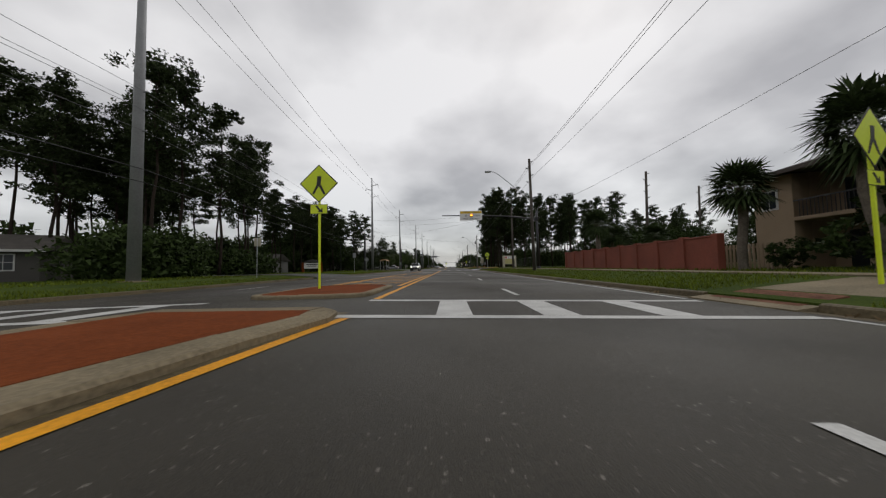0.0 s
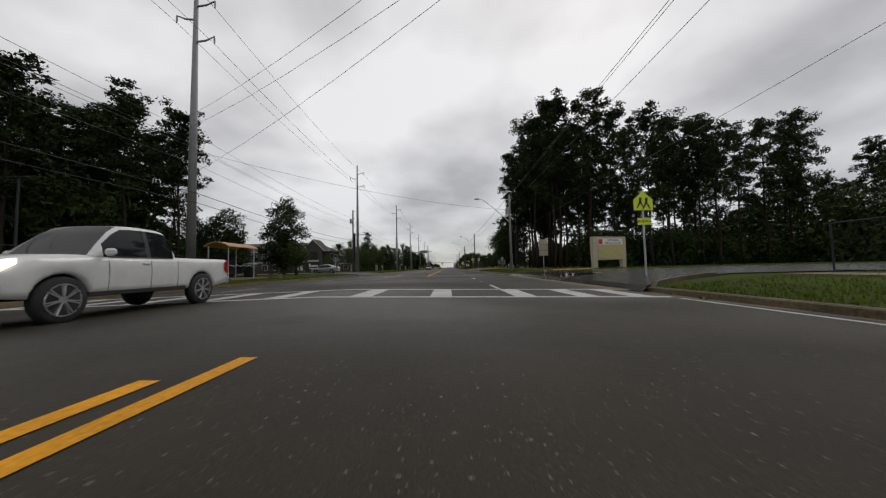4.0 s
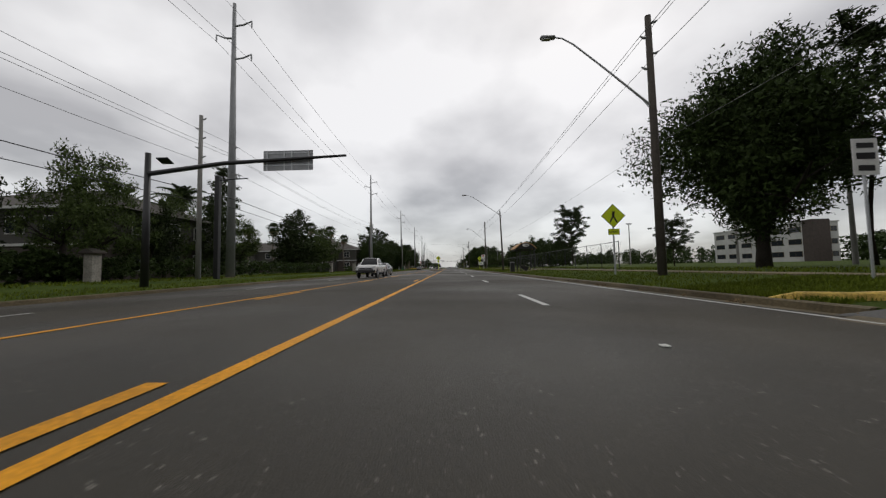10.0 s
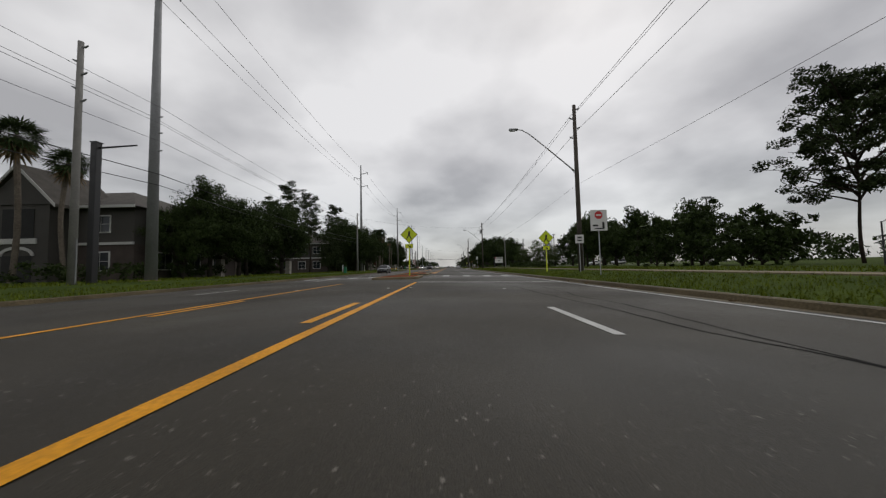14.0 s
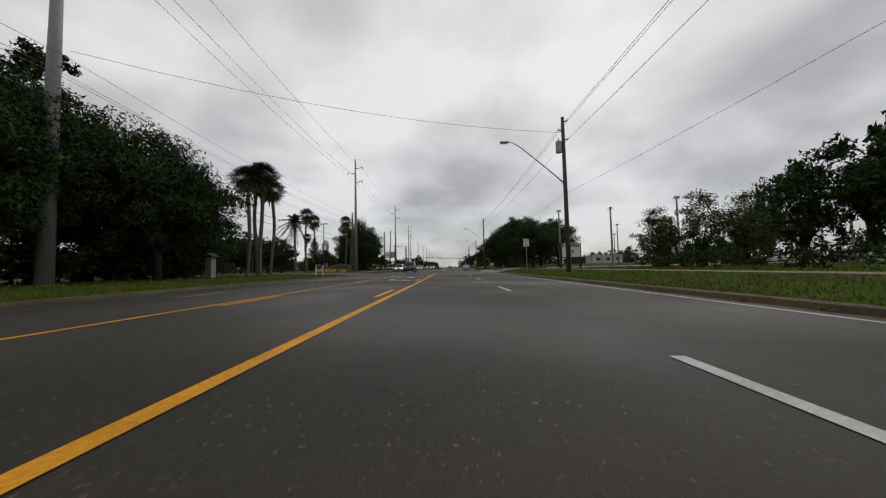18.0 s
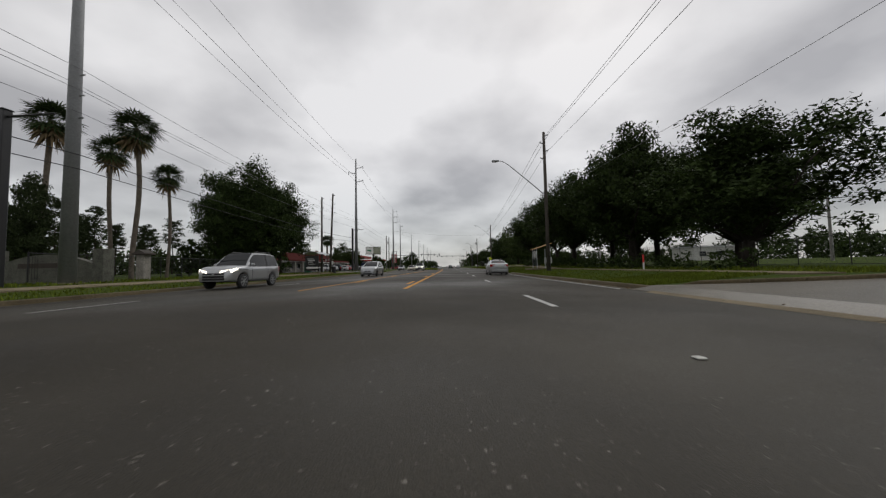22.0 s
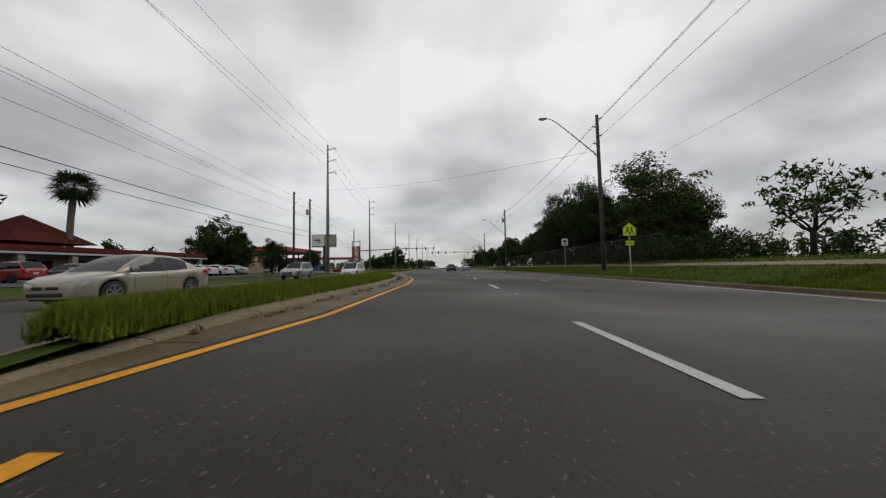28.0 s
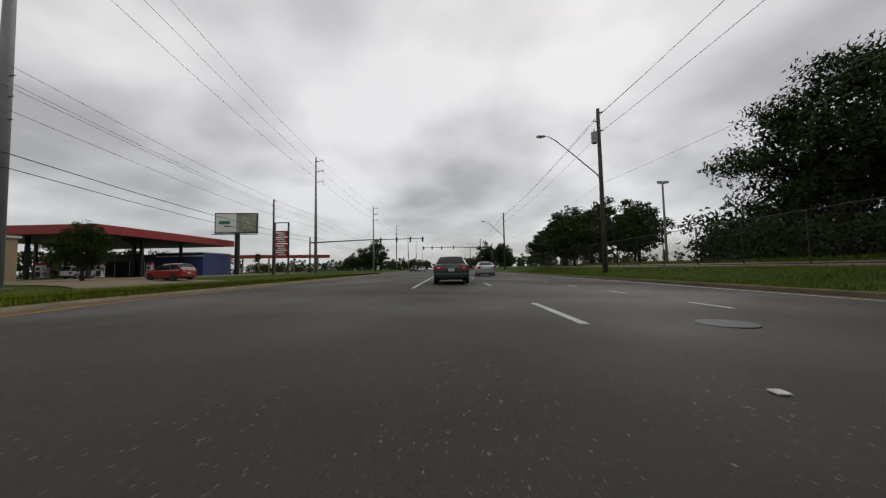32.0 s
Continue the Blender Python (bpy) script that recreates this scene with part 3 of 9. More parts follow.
# curved left-turn arrows
ARROW = [(-0.5, 0), (-0.22, 0.0), (-0.22, 0.55), (-0.12, 1.05), (0.1, 1.35), (0.45, 1.5), (0.45, 1.1), (1.0, 1.75), (0.45, 2.4), (0.45, 2.0), (-0.05, 1.85), (-0.38, 1.4), (-0.5, 0.8)]
for ay, flip in ((41.0, 1), (46.5, -1), (136.8, 1), (142.6, -1), (218.6, 1), (224.6, -1), (309.3, -1), (314.8, 1)):
    pts = [(-3.35 - x * 1.15, ay + (y if flip > 0 else 2.4 - y)) for x, y in ARROW]
    if flip < 0:
        pts = [(-6.7 - x, y) for x, y in pts]
    bm = B()
    f = bm.faces.new([bm.verts.new((x, y, surface(x, y) + 0.009)) for x, y in pts])
    bmesh.ops.triangulate(bm, faces=[f])
    bmesh.ops.recalc_face_normals(bm, faces=bm.faces[:])
    for f in bm.faces:
        if f.normal.z < 0:
            f.normal_flip()
    part("turn_arrow", bm, M_white, paint_white)
bm = B()
f = bm.faces.new([bm.verts.new((7.9 + x * 1.1, 482.4 + y, surface(7.9 + x * 1.1, 483) + 0.009)) for x, y in ARROW])
bmesh.ops.triangulate(bm, faces=[f])
for f in bm.faces:
    f.normal_update()
    if f.normal.z < 0:
        f.normal_flip()
part("turn_arrow", bm, M_white, paint_white)
# crosswalks: edge bars and ladder rungs
def crosswalk(y0, y1, rungs, x0, x1, w=0.6):
    for yy in (y0, y1):
        part("edge_bar", strip("edge_bar", x0, x1, yy - 0.15, yy + 0.15, 0.008, M_white, nx=4), None, paint_cross)
    for x in rungs:
        part("rung", strip("rung", x - w / 2, x + w / 2, y0 + 0.16, y1 - 0.16, 0.008, M_white), None, paint_cross)


crosswalk(5.2, 7.7, [0.25, 2.0, 3.9], -1.7, 5.9)
crosswalk(5.2, 7.7, [-12.0, -10.2, -8.4, -6.6], -13.0, -5.6)
crosswalk(71.9, 74.9, [-12.2, -10.4, -8.6, -6.7, -4.7, -2.3, -0.1, 2.2, 3.9, 5.3], -13.0, 6.0)
for x in (11.2, 12.9):
    vs = [(x + o, y, ground_z(x + o, y) + 0.058) for y in (338.6, 342, 345.5, 349, 352.2) for o in (-0.08, 0.08)]
    part("edge_bar", raw_mesh("edge_bar", vs, [(2 * j, 2 * j + 1, 2 * j + 3, 2 * j + 2) for j in range(4)], M_white), None, paint_cross)
for y in (340, 342.2, 344.4, 346.6, 348.8, 351):
    vs = [(x, yy, ground_z(x, yy) + 0.057) for x, yy in ((11.32, y), (12.78, y), (12.78, y + 0.5), (11.32, y + 0.5))]
    part("rung", raw_mesh("rung", vs, [(0, 1, 2, 3)], M_white), None, paint_cross)
crosswalk(254.6, 257.4, [-0.2, 1.6, 3.4, 5.0], -1.6, 5.9)
crosswalk(254.6, 257.4, [-12.0, -10.2, -8.4, -6.6], -13.0, -5.6)
part("stop_line", strip("stop_line", -1.6, 5.9, 244.1, 244.4, 0.008, M_white, nx=3), None, paint_cross)
part("stop_line", strip("stop_line", -13.0, -5.5, 267.2, 267.5, 0.008, M_white, nx=3), None, paint_cross)


# ---- median islands ----
def island(name, outline, top_m, label, height=0.15, kerb=0.3):
    """A raised island: kerb ring of cast stones round a filled top."""
    t = tagged(new(name), label, "median", kind="structure")
    nn = len(outline)
    inner = []
    for i, p in enumerate(outline):
        a, b = Vector(outline[i - 1]), Vector(outline[(i + 1) % nn])
        d = (b - a).normalized()
        inner.append((p[0] - d.y * kerb, p[1] + d.x * kerb))
    for i in range(nn):
        j = (i + 1) % nn
        p, q, r, s = outline[i], outline[j], inner[j], inner[i]
        zp = surface(p[0], p[1])
        vs = [(*p, zp - 0.02), (*q, zp - 0.02), (*q, zp + height - 0.03), (*p, zp + height - 0.03),
              (p[0] * 0.9 + s[0] * 0.1, p[1] * 0.9 + s[1] * 0.1, zp + height), (q[0] * 0.9 + r[0] * 0.1, q[1] * 0.9 + r[1] * 0.1, zp + height), (*r, zp + height), (*s, zp + height)]
        part("kerb_stone", raw_mesh("kerb_stone", vs, [(0, 1, 2, 3), (3, 2, 5, 4), (4, 5, 6, 7)], M_conc), None, t)
    bm = B()
    ring = [bm.verts.new((x, y, surface(x, y) + height - 0.002)) for x, y in inner]
    low = [bm.verts.new((v.co.x, v.co.y, v.co.z - 0.08)) for v in ring]
    for i in range(nn):
        bm.faces.new((ring[i - 1], low[i - 1], low[i], ring[i]))
    f = bm.faces.new(ring)
    bmesh.ops.triangulate(bm, faces=[f])
    part("island_top", bm, top_m, t)
    return t


def bullet(y0, y1, xr, xl, nose0=True, nose1=True):
    """An island outline with rounded ends, anticlockwise."""
    c, r = (xr + xl) / 2, (xr - xl) / 2
    pts = []
    pts += [(c + r * math.sin(a), y0 + r * 0.6 - r * 0.6 * math.cos(a)) for a in np.linspace(-1.57, 1.57, 9)] if nose0 else [(xl, y0), (xr, y0)]
    pts += [(c + r * math.sin(a), y1 - r * 0.6 + r * 0.6 * math.cos(a)) for a in np.linspace(1.57, -1.57, 9)] if nose1 else [(xr, y1), (xl, y1)]
    return [(float(a), float(b)) for a, b in pts]


island("median_1", [(-5.2, -24), (-2.15, -24), (-2.1, 0.2), (-1.97, 1.7), (-1.77, 3.3), (-1.52, 4.6), (-1.64, 5.3), (-2.0, 5.7), (-4.9, 5.75), (-5.2, 4.5)], M_redbrick, "concrete-kerbed median topped with red stamped concrete", 0.10, 0.46)
tagged(new("median_gutter", strip("median_gutter", lambda y: -2.6, lambda y: ramp(y, [(-24, -2.03), (0, -2.0), (1.4, -1.87), (3.2, -1.69), (5.0, -1.5), (5.7, -1.58)]), -24, 5.7, 0.005, M_gutter, 0.8)), "dirty concrete gutter along the red median", "gutter", kind="structure")
island("median_2", bullet(8.0, 13.4, -2.0, -5.2), M_redbrick, "small kerbed refuge island topped with red concrete", 0.1, 0.22)
island("median_3", bullet(248, 254.2, -2.0, -5.1), M_redbrick, "kerbed refuge island at the mid-block crossing")
island("median_4", bullet(257.9, 265.6, -2.0, -5.1), M_redbrick, "kerbed refuge island beyond the crossing")


def med_edge(y):
    return ramp(y, [(424, -2.6), (428, -2.1), (438, -2.1), (444.4, -2.55), (450, -3.5), (456, -4.75), (458.7, -5.4), (470, -7.4), (480, -10.3), (506, -11.8), (540, -12.0)])


MY = [424, 426, 428, 432, 437, 442, 446, 449, 452, 456, 460, 465, 470, 475, 480, 490, 500, 512, 524, 536]


def med_left(y):
    return ramp(y, [(424, -3.4), (430, -5.6), (440, -7.2), (452, -9.0), (470, -11.5), (480, -13.2), (536, -14.6)])


line(lambda y: med_edge(y) + 0.12, 424, 536, 0.14, paint_yellow, M_yellow, step=2)
median = tagged(new("median_5"), "long kerbed grass median with tall damp grass", "median", kind="structure")


def median_bay(name, m, prof, y0, y1):
    """One length of the median's cross-section: offsets from its right edge or, negative share, its left edge."""
    vs, fs = [], []
    for y in (y0, y1):
        a, b = med_edge(y), med_left(y)
        s = min(1.0, (a - b) / 2.6)
        for side, d, z in prof:
            x = a - d * s if side > 0 else b + d * s if side < 0 else (a + b) / 2
            vs.append((x, y, surface(x, y) + 0.003 + z * min(1.0, max(0.0, (y - 424.0) / 4.0))))
    n = len(prof)
    for k in range(n - 1):
        fs.append((k + 1, k, k + n, k + n + 1))
    part(name, raw_mesh(name, vs, fs, m), None, median)


for y0, y1 in zip(MY, MY[1:]):
    median_bay("gutter_slab", M_gutter, [(1, 0.05, 0.004), (1, 0.9, 0.008), (1, 0.95, 0.014)], y0 + 0.01, y1 - 0.01)
    median_bay("kerb_stone", M_conc, [(1, 0.95, 0.0), (1, 1.0, 0.05), (1, 1.12, 0.10), (1, 1.3, 0.115), (1, 1.32, 0.02)], y0 + 0.01, y1 - 0.01)
    median_bay("turf", M_grass, [(1, 1.3, 0.10), (1, 1.7, 0.19), (0, 0, 0.32), (-1, 0.5, 0.2), (-1, 0.2, 0.1)], y0, y1)
    median_bay("kerb_stone", M_conc, [(-1, 0.22, 0.02), (-1, 0.2, 0.12), (-1, 0.03, 0.12), (-1, 0.0, -0.02)], y0 + 0.01, y1 - 0.01)

# sidewalks, in cast slabs
def sidewalk(name, x0, x1, spans, label):
    t = tagged(new(name), label, "sidewalk", kind="structure")
    for a, b in spans:
        k = max(1, round((b - a) / 9.0))
        for i in range(k):
            y0, y1 = a + (b - a) * i / k + 0.01, a + (b - a) * (i + 1) / k - 0.01
            vs = []
            for y in (y0, y1):
                dx = right_edge(y) - 5.9 if x0 > 0 else left_edge(y) + 13.2
                for x in (x0 + dx, x1 + dx):
                    vs.append((x, y, ground_z(x, y) + 0.05))
            vs += [(x, y, z - 0.12) for x, y, z in vs]
            part("slab", raw_mesh("slab", vs, [(0, 1, 3, 2), (0, 4, 5, 1), (2, 3, 7, 6), (0, 2, 6, 4), (1, 5, 7, 3)], M_conc), None, t)
    return t


sidewalk("sidewalk_right", 10.9, 12.5, spans_of(-20, 520, R_GAPS), "pale concrete sidewalk across the lawn")
sidewalk("sidewalk_left", -18.2, -16.8, spans_of(352, 420, [(404, 412)]), "pale concrete sidewalk along the far verge")

# raised pavement markers beside the lane lines, and the odd manhole cover
bm = B()
box(bm, 0, 0, 0, 0.085, 0.085, 0.015, bevel=0.006)
M_marker = mat("ceramic road marker", (0.5, 0.5, 0.46), rough=0.4, var=0.3, scale=9, bump=0.1)
marker = tagged(new("road_marker", mesh_of("road_marker", bm, M_marker)), "small worn white raised road marker on the asphalt", "road marker", group="raised road markers")
marker.location = (2.1, 22.3, surface(2.1, 22) + 0.004)
spots = [(2.05, 46.5), (1.98, 81.7), (2.0, 125.2), (2.1, 165.2), (2.1, 196.3), (1.9, 213.5), (2.0, 238.9), (1.93, 307.4), (1.95, 329.5), (2.05, 349.2), (2.0, 432.4), (2.1, 461.7), (2.15, 472.3), (-1.42, 148.0), (-1.95, 148.1), (-2.7, 279.6), (-2.3, 278.5), (-1.45, 278.3), (-1.4, 389.1), (-2.3, 389.0), (-2.2, 239.2), (-1.4, 239.4), (-5.7, 239.4)]
for x, y in spots:
    copy_thing(marker, pose(x, y, surface(x, y) + 0.004, 0, 0, random.uniform(-15, 15)))
for i, (x, y, cr) in enumerate(((-4.2, 17.6, 0.34), (-3.85, 278.7, 0.17), (4.0, 474.9, 0.36))):
    bm = B()
    bmesh.ops.create_cone(bm, cap_ends=True, segments=28, radius1=cr, radius2=cr, depth=0.012)
    mh = part("manhole_cover", bm, M_black)
    mh.location = (x, y, surface(x, y) + 0.008)
    tagged(mh, "round cast iron manhole cover set in the asphalt", "manhole cover", group="manhole covers")


# hand-poured tar along old cracks
M_tar = mat("black crack-filling tar", (0.012, 0.012, 0.0115), rough=0.9, var=0.2, bump=0.2, spec=0.08)
q = np.random.default_rng(77)
for x0, y0, dx, L in ((2.7, 214, 1.1, 26), (3.4, 228, -0.9, 14)):
    n = int(L / 0.45)
    vs, fs = [], []
    wob = 0.0
    for i in range(n + 1):
        wob = wob * 0.85 + q.normal() * 0.05
        x, y = x0 + dx * i / n + wob, y0 + L * i / n
        w = 0.012 + 0.014 * q.random()
        vs += [(x - w, y, surface(x - w, y) + 0.003), (x + w, y, surface(x + w, y) + 0.003)]
        if i:
            a = 2 * i
            fs.append((a - 2, a - 1, a + 1, a))
    part("tar_seam", raw_mesh("tar_seam", vs, fs, M_tar), None, road)


# ---- trees ----
def leaf_cloud(name, centres, radii, per, size, material, flat=0.0, seed=1, stretch=1.0, droop=0.0):
    """Many small leaf blades round clump centres, as one mesh."""
    r = np.random.default_rng(seed)
    c = np.repeat(np.asarray(centres, float), per, axis=0)
    rad = np.repeat(np.asarray(radii, float), per)
    k = len(c)
    d = r.normal(size=(k, 3))
    d /= np.linalg.norm(d, axis=1, keepdims=True)
    d *= (r.random((k, 1)) ** 0.45) * rad[:, None]
    d[:, 2] *= 1 - flat
    p = c + d
    p[:, 2] -= droop * np.linalg.norm(d[:, :2], axis=1)
    u = r.normal(size=(k, 3)) * 0.8 + d / (rad[:, None] + 1e-6) * 0.35
    u /= np.linalg.norm(u, axis=1, keepdims=True) + 1e-9
    w = r.normal(size=(k, 3))
    w = np.cross(u, w)
    w /= np.linalg.norm(w, axis=1, keepdims=True) + 1e-9
    s = size * (0.6 + 0.8 * r.random((k, 1)))
    a = p - u * s * stretch * 0.45 - w * s * 0.36
    b = p - u * s * stretch * 0.45 + w * s * 0.36
    e = p + u * s * stretch * 0.75
    v = np.stack([a, b, e], axis=1).reshape(-1, 3)
    idx = np.arange(k)[:, None] * 3 + np.array([[0, 1, 2]])
    me = bpy.data.meshes.new(name)
    me.from_pydata(v.tolist(), [], idx.tolist())
    me.materials.append(material)
    me.update()
    return me


def limb_points(r, start, direction, length, bend=0.25, n=4):
    p = Vector(start)
    d = Vector(direction).normalized()
    pts = [tuple(p)]
    for i in range(n):
        d = (d + Vector(r.normal(size=3)) * bend * 0.5 + Vector((0, 0, 0.08))).normalized()
        p = p + d * (length / n)
        pts.append(tuple(p))
    return pts


def pine(seed, h=22.0, bare=0.5, spread=3.6, dense=1.0, lean=0.0, size=0.29, clump=0.95, per=60, limb=1.0):
    """A tall southern pine: bare trunk, crooked limbs, tufted crown."""
    r = np.random.default_rng(seed)
    t = thing("pine_tree", 0, 0, -40)
    trunk = [(lean * (i / 8) ** 1.5 * h * 0.1 + 0.15 * math.sin(i * 1.3 + seed), 0.15 * math.cos(i * 1.7 + seed), -0.3 + h * i / 8) for i in range(9)]
    rad = [0.185 * (1 - 0.82 * (i / 8)) * (h / 22) ** 0.7 for i in range(9)]
    bm = tube(B(), trunk, rad, 8)
    part("trunk", bm, M_bark, t, smooth=True)
    bm = B()
    centres, radii = [], []
    nl = int(19 * dense)
    for i in range(nl):
        f = bare + (1 - bare) * (i + r.random()) / nl
        k = min(7, int(f * 8))
        base = Vector(trunk[k]).lerp(Vector(trunk[k + 1]), f * 8 - k)
        ang = i * 2.4 + r.random()
        taper = 1.0 - 0.55 * max(0, (f - bare) / (1 - bare) - 0.35) / 0.65
        if f < bare + 0.12:
            taper *= 0.75
        ln = spread * taper * (0.65 + 0.6 * r.random())
        pts = limb_points(r, base, (math.cos(ang), math.sin(ang), 0.25 + 0.3 * r.random()), ln)
        tube(bm, pts, [q * limb for q in (0.075, 0.055, 0.04, 0.025, 0.012)], 4, cap=False)
        for j in range(4):
            q = Vector(pts[2 + j % 3]) + Vector(r.normal(size=3)) * 0.55
            centres.append(tuple(q))
            radii.append(clump * (0.6 + 0.65 * r.random()))
    top = Vector(trunk[-1])
    for j in range(5):
        centres.append(tuple(top + Vector(r.normal(size=3)) * 0.7))
        radii.append(0.8)
    part("branch_framework", bm, M_bark, t)
    part("crown", leaf_cloud("crown", centres, radii, per, size, M_pine, 0.35, seed, 1.15), None, t)
    return t


def broadleaf(seed, h=11.0, spread=5.5, fork=0.22, dense=1.0, leaf=0.29, material=None, clumps=110, low=0.28, bark=None, per=46, name="oak_tree", top=1.0, core=0):
    """A spreading broad-leaved tree with forked limbs and a ragged crown."""
    r = np.random.default_rng(seed)
    t = thing(name, 0, 0, -40)
    k = h / 11
    bm = tube(B(), [(0, 0, -0.3), (0.05, 0.02, h * fork * 0.5), (0.1, -0.03, h * fork)], [0.36 * k, 0.28 * k, 0.26 * k], 9)
    part("trunk", bm, bark or M_obark, t, smooth=True)
    bm = B()
    tips = []
    nb = 7
    for i in range(nb):
        a = i * math.tau / nb + r.random() * 0.5
        up = 0.55 + 0.9 * r.random()
        pts = limb_points(r, (0.1, 0, h * fork - 0.2), (math.cos(a), math.sin(a), up), spread * (0.75 + 0.3 * r.random()), 0.3, 5)
        tube(bm, pts, [0.17 * k, 0.13 * k, 0.10 * k, 0.07 * k, 0.05 * k, 0.02 * k], 5, cap=False)
        for q in pts[2:]:
            sub = limb_points(r, q, r.normal(size=3) + np.array([math.cos(a), math.sin(a), 0.4]), spread * 0.4, 0.4, 3)
            tube(bm, sub, [0.05 * k, 0.035 * k, 0.02 * k, 0.01], 4, cap=False)
            tips.append(sub[-1])
    part("branch_framework", bm, bark or M_obark, t)
    centres, radii = [], []
    lumps = [(r.uniform(-0.5, 0.5) * spread, r.uniform(-0.5, 0.5) * spread, r.uniform(0.0, 1.0)) for _ in range(9)]
    tries = 0
    while len(centres) < clumps and tries < clumps * 12:
        tries += 1
        v = r.normal(size=3)
        v /= np.linalg.norm(v)
        v *= r.random() ** 0.33
        z = h * (low + (top - low) * 0.5) + v[2] * h * (top - low) * 0.5
        fz = (z / h - low) / (top - low)
        wide = spread * (0.55 + 0.5 * math.sin(min(1, fz * 1.25) * math.pi * 0.85)) * (0.86 + 0.2 * math.sin(math.atan2(v[1], v[0]) * 3 + seed) + 0.1 * math.sin(math.atan2(v[1], v[0]) * 7 + seed * 2))
        x, y = v[0] * wide, v[1] * wide
        centres.append((x, y, z + 0.5 * math.sin(x * 1.3 + seed) + 0.4 * math.cos(y * 1.1)))
        radii.append(0.7 * k + 0.75 * r.random() * k)
    for q in tips:
        centres.append(tuple(q))
        radii.append(0.7 * k)
    part("crown", leaf_cloud("crown", centres, radii, int(per * dense), leaf, material or M_oak, 0.25, seed, 1.3, 0.05), None, t)
    if core:
        mid = h * (low + top) / 2
        inner = [(x * 0.74, y * 0.74, mid + (z - mid) * 0.76) for x, y, z in centres]
        part("inner_crown", leaf_cloud("inner_crown", inner, [q * 0.85 for q in radii], core, 0.30 * k, material or M_oak, 0.2, seed + 50, 1.0), None, t)
    return t


def palm(seed, h=9.0, frond=1.9, fronds=34, fan=True, skirt=True, trunk_r=0.2):
    """A fan palm: ringed trunk, shag of dead fronds, round head of live ones."""
    r = np.random.default_rng(seed)
    t = thing("palm_tree", 0, 0, -40)
    n = 12
    pts = [(0.12 * math.sin(i * 0.5 + seed), 0.1 * math.cos(i * 0.4 + seed), -0.3 + (h + 0.3) * i / n) for i in range(n + 1)]
    part("trunk", tube(B(), pts, [trunk_r * (1.25 if i == 0 else 1.0 + 0.07 * (i % 2)) for i in range(n + 1)], 9), M_ptrunk, t)
    top = Vector(pts[-1])

    def frond_geo(vs, fs, a, el, ln, blades=11):
        d = Vector((math.cos(a) * math.cos(el), math.sin(a) * math.cos(el), math.sin(el)))
        side = Vector((-math.sin(a), math.cos(a), 0))
        up = d.cross(side) * -1
        if fan:
            hub = top + d * ln * 0.45
            i0 = len(vs)
            w = side * 0.02
            vs += [tuple(top - w), tuple(top + w), tuple(hub + w), tuple(hub - w)]
            fs.append((i0, i0 + 1, i0 + 2, i0 + 3))
            for b in range(blades):
                th = (b / (blades - 1) - 0.5) * 3.6
                dd = (d * math.cos(th) + side * math.sin(th)).normalized()
                tip = hub + dd * ln * 0.6 * (1 - 0.25 * abs(th) / 1.8) + Vector((0, 0, -0.22 * ln * (0.4 + r.random() * 0.4)))
                mid = hub + dd * ln * 0.3 + up * 0.03
                q = dd.cross(up).normalized() * 0.055 * ln * 0.6
                i0 = len(vs)
                vs += [tuple(hub), tuple(mid + q), tuple(tip), tuple(mid - q)]
                fs.append((i0, i0 + 1, i0 + 2, i0 + 3))
        else:
            prev = top
            seg = 11
            for s in range(1, seg + 1):
                f = s / seg
                p = top + d * ln * f + Vector((0, 0, -0.55 * ln * f * f))
                for sg in (-1, 1):
                    for e in range(3):
                        m0 = prev.lerp(p, e / 3)
                        tip = m0 + side * sg * 0.62 * (1.2 - f) + d * 0.25 + Vector((0, 0, -0.3))
                        i0 = len(vs)
                        vs += [tuple(m0), tuple(m0 + d * 0.09), tuple(tip)]
                        fs.append((i0, i0 + 1, i0 + 2))
                i0 = len(vs)
                vs += [tuple(prev - side * 0.02), tuple(prev + side * 0.02), tuple(p + side * 0.015), tuple(p - side * 0.015)]
                fs.append((i0, i0 + 1, i0 + 2, i0 + 3))
                prev = p
    vs, fs = [], []
    for i in range(fronds):
        frond_geo(vs, fs, i * 2.4 + r.random() * 0.4, 1.35 - 2.45 * (i / fronds) + r.normal() * 0.08, frond * (0.85 + 0.3 * r.random()))
    part("crown", raw_mesh("crown", vs, fs, M_palm), None, t)
    if skirt:
        vs, fs = [], []
        for i in range(16):
            frond_geo(vs, fs, i * 2.4, -1.05 - 0.4 * r.random(), frond * (0.9 + 0.5 * r.random()), 7)
        part("dead_fronds", raw_mesh("dead_fronds", vs, fs, M_dead), None, t)
    return t


